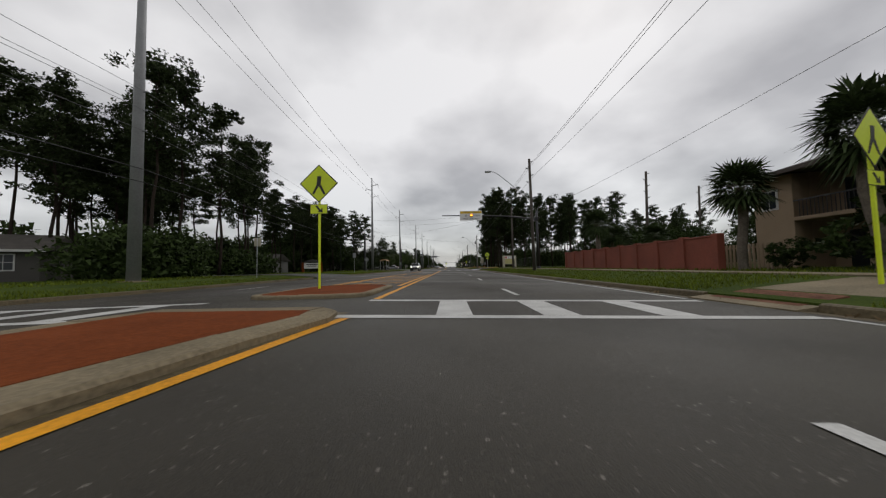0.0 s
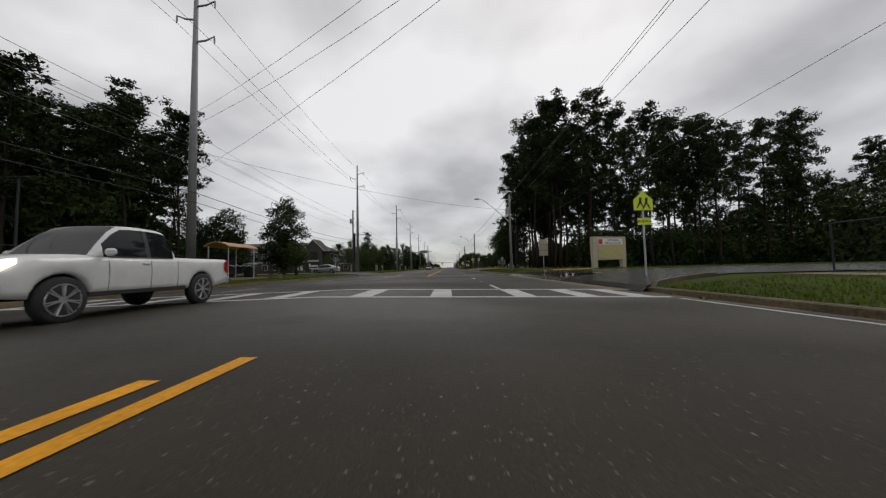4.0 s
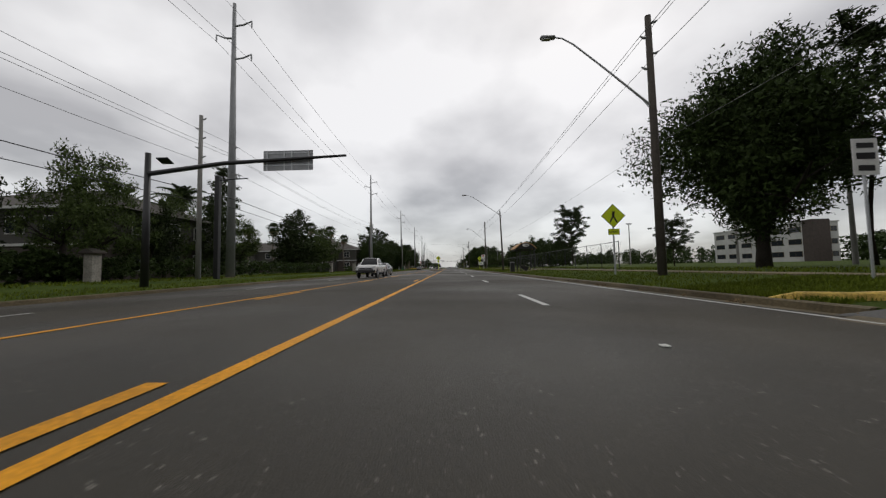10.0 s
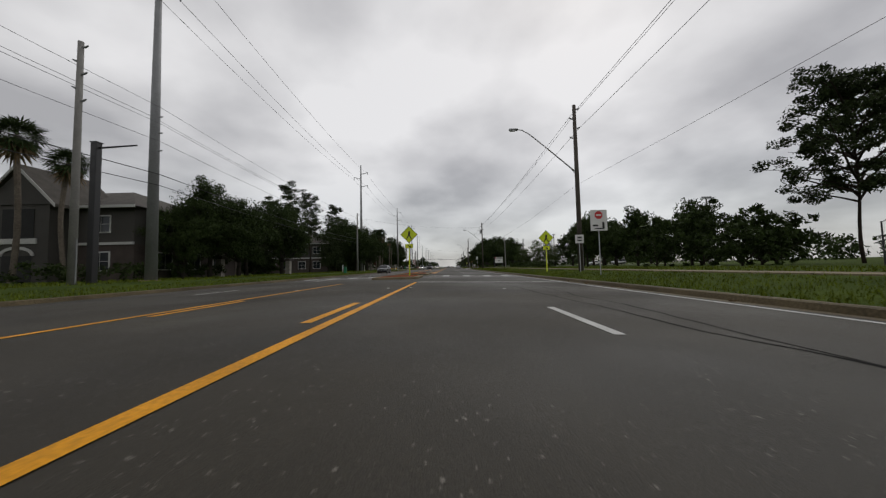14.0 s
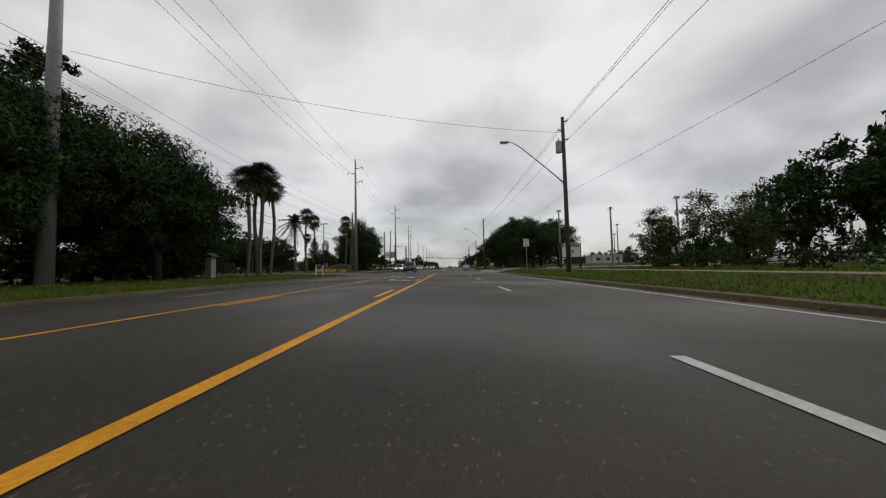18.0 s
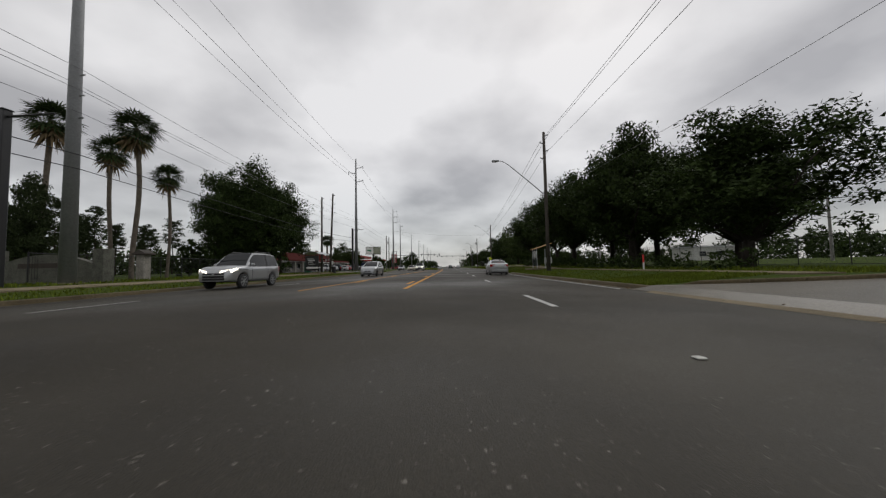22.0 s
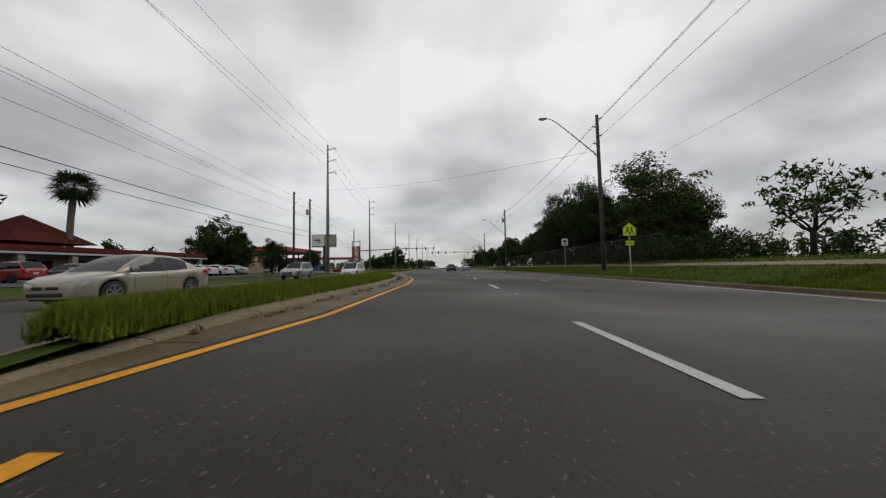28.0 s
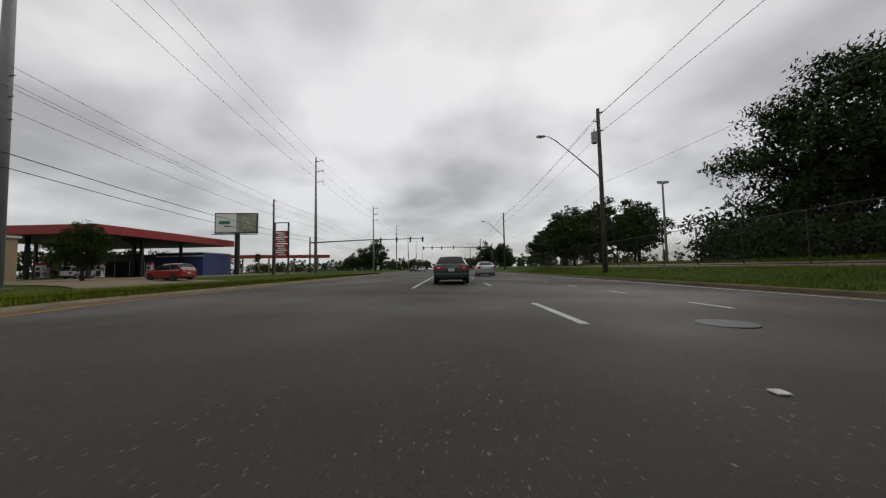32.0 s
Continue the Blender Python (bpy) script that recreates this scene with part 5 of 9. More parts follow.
def cobra(t, reach, z):
    """Cobra-head lamp on a long upswept arm over the road."""
    s = -1 if reach < 0 else 1
    L = abs(reach)
    pts = [(0, 0, z), (s * L * 0.5, 0, z + 1.98), (s * L * 0.8, 0, z + 3.12), (s * L * 0.92, 0, z + 3.44), (s * L, 0, z + 3.5)]
    arm = part("lamp_arm", tube(B(), pts, [0.055, 0.045, 0.04, 0.035, 0.032], 7), M_alu, t)
    part("lamp_brace", tube(B(), [(0, 0, z - 0.25), (s * L * 0.12, 0, z + 0.46)], [0.02, 0.02], 5), M_alu, t)
    hb = B()
    box(hb, s * (L + 0.32), 0, z + 3.42, 0.72, 0.26, 0.16, bevel=0.06)
    head = part("lamp_head", hb, M_signback, arm)
    part("lens", box(B(), s * (L + 0.4), 0, z + 3.38, 0.42, 0.2, 0.05, bevel=0.02), M_lens, head)


def black_pole(x, y, h=8.2, reach=2.4, side=1):
    t = thing("black_arm_pole", x, y, ground_z(x, y), "stout black square pole with a short top arm", "pole", "black arm poles")
    part("shaft", box(B(), 0, 0, -0.2, 0.36, 0.36, h + 0.2, bevel=0.03), M_black, t)
    part("arm", tube(B(), [(0, 0, h - 0.3), (side * reach, 0, h - 0.2)], [0.06, 0.045], 7), M_black, t)
    part("cap", box(B(), 0, 0, h, 0.42, 0.42, 0.06, bevel=0.015), M_black, t)


LPOLES = [(-19.0, 19.5, 25.5), (-21.2, 90.0, 25.8), (-21.5, 141.8, 26), (-19.6, 190.9, 25.6), (-21.0, 250, 26.2), (-21.2, 307, 26.2), (-21.1, 364, 25.8), (-21.4, 421, 26)]
LPOLES2 = [(-24.3, 487.4, 26.0), (-29.7, 543.5, 26.5), (-29.5, 600, 26), (-29, 655, 26), (-29, 710, 26), (-29, 770, 26), (-29, 840, 26)]
for p in LPOLES:
    steel_pole(*p)
for p in LPOLES2:
    steel_pole(*p, arms="side")
RPOLES = [(9.3, -22, 12.4), (9.3, 35.8, 12.3), (12.4, 64, 12.0), (9.3, 110.6, 11.0), (9.6, 176.9, 12.2), (8.5, 213.8, 9.5), (10.0, 252, 12.8), (9.35, 316.2, 12.4), (9.3, 377.6, 13.4), (13.2, 451, 13.6), (12.6, 496.5, 13.4), (13, 545, 13), (13, 600, 12), (13, 660, 12), (13, 720, 12), (13, 780, 12)]
for i, (x, y, h) in enumerate(RPOLES):
    if y == 213.8:
        t = thing("street_lamp", x, y, ground_z(x, y), "dark concrete street lamp pole with a long arm", "street lamp")
        part("shaft", tube(B(), [(0, 0, -0.3), (-0.3, 0, h)], [0.16, 0.09], 10), M_wood, t, smooth=True)
        cobra(t, -5.6, h - 0.9)
        continue
    m = M_cpole if y in (110.6,) else None
    wood_pole(x, y, h, 1 if y in (64, 110.6) else 4, m, -0.15 if y == 35.8 else 0.0, None if y in (64,) else -4.4, y in (110.6, 316.2, 496.5),
              label="pale concrete street lamp pole with a long lamp arm" if m else "weathered wooden utility pole with a cobra-head lamp arm", lampz=h - {110.6: 4.0, 35.8: 4.8, 377.6: 6.2, 176.9: 4.4, 252: 5.3, 451: 3.7, 496.5: 5.7}.get(y, 5.4), group="lamp poles along the verge")
WPOLES = [(-19.8, 132, 13.2), (-19.2, 186.6, 12.8), (-19.7, 244, 13.2), (-19.4, 297, 12.5), (-20.1, 358, 12.4), (-20.4, 401.8, 13.5), (-22.3, 403.0, 13.2), (-24.7, 474, 13.2), (-24.9, 480.4, 13.4), (-31, 528, 13.5)]
for i, (x, y, h) in enumerate(WPOLES):
    wood_pole(x, y, h, 5, M_cpole if y in (186.6, 244, 297) else None, 0.5 if 400 < y < 403 else 0.0, None, y in (132, 480.4), group="utility poles on the far verge",
              label="slim pale concrete utility pole with side insulators" if y in (186.6, 244, 297) else "weathered wooden utility pole with crossarms")
for x, y in ((-19.3, 74.7), (-19.6, 132.5), (-18.4, 187.5), (-20.4, 245.6), (-20.6, 360.8), (-21.0, 416.8)):
    black_pole(x, y, 8.2 if y < 400 else 9.2)
# lean poles behind the brick wall
for x, y, h in ((24.8, 41.3, 12), (39.6, 52.3, 12.5), (33, 28, 11)):
    wood_pole(x, y, h, 5, None, 0.3, group="poles behind the wall")


def wire(pts, sag, r=0.012, m=None, n=8):
    """Sagging wire through its supports."""
    cu = bpy.data.curves.new("wire", "CURVE")
    cu.dimensions = "3D"
    cu.bevel_depth = r
    cu.bevel_resolution = 0
    cu.use_fill_caps = False
    sp = cu.splines.new("POLY")
    out = []
    for a, b in zip(pts, pts[1:]):
        for i in range(n):
            f = i / n
            out.append((a[0] + (b[0] - a[0]) * f, a[1] + (b[1] - a[1]) * f, a[2] + (b[2] - a[2]) * f - sag * 4 * f * (1 - f)))
    out.append(pts[-1])
    sp.points.add(len(out) - 1)
    for p, q in zip(sp.points, out):
        p.co = (*q, 1)
    tmp = bpy.data.objects.new("w", cu)
    me = tmp.to_mesh().copy()
    bpy.data.objects.remove(tmp)
    me.materials.clear()
    me.materials.append(m or M_wire)
    return me


def wires(label, group, base, offs, r=0.014, m=None, sag=0.9):
    for dx, dz in offs:
        ob = new("overhead_wire", wire([(x + dx, y, ground_z(x, y) + h + dz) for x, y, h in base], sag, r, m))
        tagged(ob, label, "overhead wire", group)


start = (-18.5, -40, 25.5)
allp = [start] + LPOLES + LPOLES2
for dx, dz in ((1.66, -2.4), (-1.66, -3.6), (1.66, -5.6)):
    pts = [(x + (dx if y < 480 else 1.66), y, ground_z(x, y) + h + (dz if y < 480 else {-2.4: -1.2, -3.6: -3.6, -5.6: -6.0}[dz])) for x, y, h in allp]
    tagged(new("overhead_wire", wire(pts, 0.8, 0.022)), "high bare transmission conductor strung between steel poles", "overhead wire", "transmission wires")
lower = [(-18.5, -40, 25.5)] + LPOLES + LPOLES2[:3]
for dz, rr, m in ((-13.7, 0.014, M_wire), (-14.9, 0.014, M_wire), (-16.2, 0.014, M_wire), (-18.6, 0.026, M_cable), (-19.4, 0.022, M_cable)):
    tagged(new("overhead_wire", wire([(x + 0.45, y, ground_z(x, y) + h + dz) for x, y, h in lower], 0.7, rr, m)),
           "thick black communication cable under the power lines" if rr > 0.02 else "bare distribution wire on side insulators", "overhead wire", "distribution wires")
tagged(new("overhead_wire", wire([(x - 0.45, y, ground_z(x, y) + h - 14.2) for x, y, h in lower], 0.7, 0.014)), "bare distribution wire on side insulators", "overhead wire", "distribution wires")
rp = [(x, y, h) for x, y, h in RPOLES if h > 12.1 or y > 500]
for dx, dz in ((0.42, -0.25), (-0.42, -1.0), (0.42, -1.75)):
    tagged(new("overhead_wire", wire([(x + dx, y, ground_z(x, y) + h + dz) for x, y, h in rp], 0.6, 0.017)), "bare distribution wire along the verge poles", "overhead wire", "verge wires")
tagged(new("overhead_wire", wire([(x, y, ground_z(x, y) + h - 6.2) for x, y, h in rp], 0.8, 0.008, M_wire)), "black communication cable on the verge poles", "overhead wire", "verge wires")
# spans across the road
for a, b in (((-21.2, 90, 11.0), (9.3, 110.6, 8.8)), ((-21.2, 90.3, 9.2), (12.4, 64, 11.2)), ((-20.3, 307, 12.8), (9.35, 316.2, 11.2)), ((-24.3, 487.4, 16.7), (13.2, 451, 10.6)), ((-21.2, 89.8, 14.0), (12.4, 64.2, 11.6)), ((-21.2, 89.6, 12.8), (12.4, 64.4, 10.6))):
    tagged(new("overhead_wire", wire([(a[0], a[1], a[2] + 0.1), (b[0], b[1], b[2] + 0.1)], 0.9, 0.012, M_cable)), "black service cable slung across the road", "overhead wire", "crossing wires")


# ---- signs ----
def post(t, h, m, r=0.035, x=0.0, y=0.0):
    return part("post", tube(B(), [(x, y, -0.2), (x, y, h)], r, 8), m, t)


def plate(t, name, outline, z, m, y=-0.06, thick=0.012, label="", border=None):
    """A flat sign panel facing down the road, with a rim of another colour where given."""
    back = part(name, prism(B(), [(x, z + w) for x, w in outline], y, y + thick), border or m, t, label)
    if border:
        part("face", prism(B(), [(x * 0.93, z + w * 0.93) for x, w in outline], y - 0.003, y), m, back)
    return back


def bars(parent, rows, m, y=-0.066):
    """Writing that cannot be made out, as plain bars: x, z, width, height."""
    for x, z, w, h in rows:
        part("text_bar", prism(B(), [(x - w / 2, z - h / 2), (x + w / 2, z - h / 2), (x + w / 2, z + h / 2), (x - w / 2, z + h / 2)], y - 0.002, y), m, parent)


def diamond(s):
    d = s / math.sqrt(2)
    return [(0, -d), (d, 0), (0, d), (-d, 0)]


def rect(w, h):
    return [(-w / 2, -h / 2), (w / 2, -h / 2), (w / 2, h / 2), (-w / 2, h / 2)]


PENT = [(-0.46, -0.42), (0.46, -0.42), (0.46, 0.1), (0, 0.52), (-0.46, 0.1)]
OCT = [(0.38 * math.cos(math.pi / 8 + i * math.pi / 4), 0.38 * math.sin(math.pi / 8 + i * math.pi / 4)) for i in range(8)]


def symbol(t, z, s=1.0, dx=0.0):
    """Abstract upright crossing symbol: plain dark bars."""
    part("symbol", prism(B(), [(dx - 0.07 * s, z - 0.06 * s), (dx + 0.06 * s, z - 0.06 * s), (dx + 0.09 * s, z + 0.24 * s), (dx - 0.05 * s, z + 0.24 * s)], -0.07, -0.066), M_signblack, t)
    for a, b in ((-0.19, -0.03), (0.19, 0.03)):
        part("symbol", prism(B(), [(dx + (a - 0.035) * s, z - 0.36 * s), (dx + (a + 0.035) * s, z - 0.36 * s), (dx + (b + 0.05) * s, z - 0.05 * s), (dx + (b - 0.05) * s, z - 0.05 * s)], -0.07, -0.066), M_signblack, t)


def crossing_sign(x, y, zc, plaque, lime_post=True, rz=0.0, kind="diamond", text="", size=0.95):
    t = thing("crossing_sign", x, y, ground_z(x, y) if abs(x + 3.4) > 2 else surface(x, y) + 0.15, "fluorescent yellow-green crossing sign on a post", "road sign", "crossing signs", rz=rz)
    z = zc - t.location.z
    post(t, z + 0.2, M_lime if lime_post else M_alu, 0.045)
    plate(t, "sign_panel", diamond(size) if kind == "diamond" else PENT, z, M_lime, border=M_signblack)
    if kind == "diamond":
        symbol(t, z, 1.05)
    else:
        symbol(t, z, 0.8, -0.13)
        symbol(t, z - 0.03, 0.85, 0.14)
    if plaque:
        p = plate(t, "plaque", rect(0.62, 0.33), z - size * 0.5 - 0.42, M_lime, border=M_signblack)
        if plaque == "arrow":
            zz = z - size * 0.5 - 0.42
            part("arrow", prism(B(), [(-0.12, zz + 0.1), (-0.06, zz + 0.12), (0.06, zz - 0.02), (0.12, zz + 0.04), (0.14, zz - 0.12), (-0.04, zz - 0.1), (0.01, zz - 0.06)], -0.07, -0.066), M_signblack, t)
        else:
            lettering(plaque, 0.17, p, M_signblack, 0, -0.07, z - size * 0.5 - 0.42)
    return t


crossing_sign(-4.3, 11.2, 3.7, "arrow")
crossing_sign(9.35, 7.2, 3.33, "arrow", rz=17)
crossing_sign(9.0, 78.0, 3.5, "AHEAD", False, kind="pent")
crossing_sign(9.2, 180.3, 3.4, "AHEAD", False)
crossing_sign(-3.0, 252.6, 3.3, "arrow")
crossing_sign(8.7, 256.2, 3.1, "arrow")
crossing_sign(12.1, 444.8, 3.0, "AHEAD", False, kind="pent")


def plain_sign(x, y, zc, w, h, label, m=None, rows=(), rz=0.0, panels=1, shape=None, texts=()):
    t = thing("road_sign", x, y, ground_z(x, y), label, "road sign", rz=rz)
    z = zc - t.location.z
    post(t, z + h / 2, M_alu, 0.03)
    for i in range(panels):
        p = plate(t, "sign_panel", shape or rect(w, h), z - i * (h + 0.04), m or M_signwhite)
        if i == 0:
            bars(p, [(a, z + b, c, d) for a, b, c, d in rows], M_signblack)
            for tx, sz, dz in texts:
                lettering(tx, sz, p, M_signblack, 0, -0.064, z + dz)
    return t


M_tansign = mat("faded sign back", (0.30, 0.28, 0.2), rough=0.6, var=0.15, bump=0.05)
plain_sign(-17.1, 29.0, 3.3, 0.62, 0.75, "pale rectangular sign seen from behind on a post", M_tansign, rz=180)
plain_sign(-17.3, 59.5, 3.2, 0.62, 0.85, "grey sign seen from behind on a thin post", M_signback, rz=180)
plain_sign(-17.2, 68.0, 2.6, 0.6, 0.6, "grey diamond sign seen from behind", M_signback, shape=diamond(0.75), rz=180)
plain_sign(-16.9, 112.6, 2.3, 0.75, 0.75, "octagonal stop sign seen from behind at the side street", M_signback, shape=OCT, rz=180)
plain_sign(-17.0, 172.0, 2.9, 0.75, 0.75, "octagonal sign seen from behind on the lawn", M_signback, shape=OCT, rz=180)
plain_sign(9.4, 95.0, 3.0, 0.86, 0.5, "stack of grey sign panels on one post", M_tansign, panels=3)
plain_sign(13.5, 143.5, 2.6, 0.5, 0.75, "small white notice sign on a post by the drive", rows=[(0, 0.2, 0.34, 0.08), (0, 0.02, 0.3, 0.06), (0, -0.15, 0.34, 0.08)])
plain_sign(10.2, 170.0, 3.2, 0.62, 0.9, "white regulatory sign on a post before the oak", rows=[(0, 0.28, 0.42, 0.13), (0, 0.02, 0.45, 0.16), (0, -0.28, 0.4, 0.14)])
plain_sign(8.8, 327.8, 3.3, 0.61, 0.85, "white rectangular sign reading do not block", texts=[("DO NOT", 0.15, 0.25), ("BLOCK", 0.17, 0.02)], rows=[(0, -0.25, 0.36, 0.09)], rz=-6)
plain_sign(9.4, 250.6, 2.5, 0.6, 0.6, "small white sign on the lamp pole", rows=[(0, 0.1, 0.3, 0.12), (0, -0.1, 0.3, 0.1)])
plain_sign(-21.6, 405.8, 1.9, 0.45, 0.6, "round-topped white sign on a white post by the motel drive", shape=OCT)
plain_sign(16.8, 23.3, 1.7, 0.5, 0.9, "small white notice standing by the brick wall")
plain_sign(13.5, 461.2, 3.4, 0.7, 0.8, "white regulatory sign among the oaks", rows=[(0, 0.1, 0.4, 0.3), (0, -0.25, 0.45, 0.1)])
plain_sign(12.8, 389.5, 1.3, 1.0, 0.8, "low white notice board on the grass by the shelter")
s = plain_sign(8.7, 246.0, 3.2, 0.95, 1.2, "white stop for crossing sign with a red octagon")
zz = 3.2 - s.location.z
part("red_octagon", prism(B(), [(x * 0.62, zz + 0.3 + w * 0.62) for x, w in OCT], -0.068, -0.064), M_signred, s)
bars(s, [(0, zz + 0.3, 0.3, 0.1)], M_signwhite, -0.069)
bars(s, [(-0.2, zz - 0.3, 0.3, 0.1), (0.25, zz - 0.3, 0.12, 0.4), (0.0, zz - 0.48, 0.5, 0.06)], M_signblack)

# school-zone gantry over the lanes
g = thing("school_zone_gantry", 12.1, 44.6, ground_z(12.1, 44.6), "black mast-arm pole carrying a school zone sign with beacons", "overhead sign")
part("pole", tube(B(), [(0, 0, -0.2), (0, 0, 7.9)], [0.2, 0.13], 12), M_black, g, smooth=True)
part("base_flange", tube(B(), [(0, 0, 0), (0, 0, 0.35)], [0.42, 0.3], 12), M_black, g)
part("mast_arm", tube(B(), [(0, 0, 6.75), (-4.0, 0, 7.2), (-8.0, 0, 7.42), (-12.9, 0, 7.5)], [0.14, 0.12, 0.1, 0.06], 10), M_black, g, smooth=True)
part("arm_bracket", box(B(), -0.1, 0, 6.5, 0.5, 0.4, 0.5, bevel=0.04), M_black, g)
sp = part("solar_panel", box(B(), -1.3, -0.1, 7.4, 0.75, 0.5, 0.05, rx=25, bevel=0.01), M_glass, g)
part("solar_bracket", tube(B(), [(-1.3, 0, 6.85), (-1.3, 0, 7.42)], 0.03, 6), M_alu, sp)
sg = part("sign_panel", prism(B(), [(-10.75, 6.85), (-7.75, 6.85), (-7.75, 8.15), (-10.75, 8.15)], -0.2, -0.17), M_signwhite, g, "white and yellow speed sign panel")
sg.matrix_basis = pose(0.3, 0, -0.1)
part("yellow_band", prism(B(), [(-10.7, 7.8), (-7.8, 7.8), (-7.8, 8.1), (-10.7, 8.1)], -0.204, -0.2), M_signyel, sg)
for tx, sz, xx, z in (("SCHOOL ZONE", 0.3, -9.25, 7.95), ("20", 0.38, -9.95, 7.48), ("MPH", 0.36, -8.4, 7.48), ("WHEN FLASHING", 0.27, -9.25, 7.07)):
    lettering(tx, sz, sg, M_signblack, xx, -0.208, z)
hs = part("beacon_housing", tube(B(), [(-9.2, -0.22, 7.52), (-9.2, -0.42, 7.52)], [0.22, 0.2], 14), M_black, sg)
part("beacon_lens", tube(B(), [(-9.2, -0.4, 7.52), (-9.2, -0.44, 7.52)], [0.15, 0.13], 14), M_amber, hs)

# the same for the other direction, seen from behind
g = thing("school_zone_gantry", -15.6, 178.4, ground_z(-16, 178) - 0.45, "black mast-arm pole with a sign seen from behind", "overhead sign")
part("pole", tube(B(), [(0, 0, -0.2), (0, 0, 7.4)], [0.19, 0.13], 12), M_black, g, smooth=True)
part("mast_arm", tube(B(), [(0, 0, 6.3), (4, 0, 6.75), (10.4, 0, 7.0)], [0.13, 0.11, 0.06], 10), M_black, g, smooth=True)
part("solar_panel", box(B(), 0.9, 0.0, 6.95, 0.6, 0.45, 0.05, rx=-25), M_glass, g)
sg = part("sign_panel", prism(B(), [(6.0, 6.35), (8.6, 6.35), (8.6, 7.4), (6.0, 7.4)], 0.16, 0.19), M_signback, g)
for xx in (6.2, 7.1, 7.5, 8.4):
    part("stiffener", box(B(), xx, 0.14, 6.35, 0.05, 0.03, 1.05), M_alu, sg)
for zz in (6.6, 6.95, 7.25):
    part("stiffener", box(B(), 7.3, 0.145, zz, 2.6, 0.02, 0.04), M_alu, sg)

# school monument sign
M_stone = mat("cream stucco sign frame", (0.40, 0.36, 0.27), rough=0.8, var=0.15, bump=0.2)
M_board = mat("yellowed letter board", (0.42, 0.38, 0.16), rough=0.5, var=0.12, bump=0.02)
g = thing("school_sign", 18.2, 100.2, ground_z(18, 100), "cream stucco monument sign with a yellowed letter board", "monument sign", rz=14)
for xx in (-1.85, 1.85):
    part("leg", box(B(), xx, 0, -0.1, 0.55, 0.45, 1.1, bevel=0.02), M_stone, g)
fr = part("frame", box(B(), 0, 0, 0.95, 4.3, 0.5, 2.6, bevel=0.03), M_stone, g)
part("letter_board", box(B(), 0.1, -0.25, 1.1, 3.2, 0.06, 1.45, bevel=0.01), M_board, fr)
hd = part("header_panel", box(B(), 0.1, -0.25, 2.65, 3.2, 0.06, 0.68, bevel=0.01), M_signwhite, fr)
part("emblem", box(B(), -1.2, -0.285, 2.72, 0.5, 0.02, 0.54), M_signred, hd)
lettering("WESTRIDGE", 0.28, hd, M_signblack, 0.42, -0.285, 3.14)
lettering("MIDDLE SCHOOL", 0.26, hd, M_signblack, 0.42, -0.285, 2.84)

# campus board among the pines
g = thing("notice_board", 17.0, 166.0, ground_z(17, 166), "dark framed notice board with pale panel on two posts", "notice board")
for xx in (-1.0, 1.0):
    part("post", box(B(), xx, 0, -0.1, 0.12, 0.12, 2.9), M_black, g)
pb = part("panel", box(B(), 0, -0.05, 1.15, 2.4, 0.1, 1.5, bevel=0.01), M_black, g)
part("face", box(B(), 0, -0.11, 1.22, 2.2, 0.03, 1.36), M_signback, pb)
bars(pb, [(0, 2.3, 1.6, 0.14), (-0.1, 2.0, 1.7, 0.12), (0.1, 1.7, 1.5, 0.12)], M_signblack, -0.13)

# school marquee by the drive
g = thing("marquee_sign", 16.6, 335.6, ground_z(16.6, 335), "black framed school marquee with white letter panel in a hedge", "marquee sign", rz=8)
for xx in (-1.42, 1.42):
    part("post", box(B(), xx, 0, -0.1, 0.22, 0.4, 3.5, bevel=0.02), M_black, g)
cb = part("cabinet", box(B(), 0, 0, 1.35, 2.9, 0.5, 2.1, bevel=0.03), M_black, g)
hp = part("header_panel", box(B(), 0.03, -0.26, 2.92, 2.6, 0.03, 0.42), M_signwhite, cb)
part("emblem", box(B(), -1.12, -0.285, 2.96, 0.26, 0.02, 0.34), M_signred, hp)
bars(hp, [(0.15, 3.2, 2.0, 0.1), (0.15, 3.05, 2.0, 0.09)], M_signblack, -0.29)
lp = part("letter_panel", box(B(), 0.03, -0.26, 1.5, 2.6, 0.03, 1.35), M_signwhite, cb)
bars(lp, [(0, 2.35, 0.9, 0.12), (0.05, 2.15, 0.8, 0.12)], M_signblack, -0.29)
# church board on the left lawn
g = thing("church_sign", -25.5, 60.5, ground_z(-25, 60), "low white letter board between brick posts on the lawn", "notice board", rz=10)
for xx in (-1.6, 1.6):
    part("post", box(B(), xx, 0, -0.1, 0.4, 0.4, 2.0, bevel=0.02), M_redbrick, g)
pb = part("panel", box(B(), 0, 0, 0.75, 2.8, 0.18, 1.05, bevel=0.01), M_signwhite, g)
bars(pb, [(0, 1.5, 2.0, 0.16), (0, 1.2, 1.6, 0.12)], M_signblack, -0.1)
part("roof", prism(B(), [(-1.9, 1.95), (1.9, 1.95), (0, 2.45)], -0.35, 0.35), M_sideasph, g)

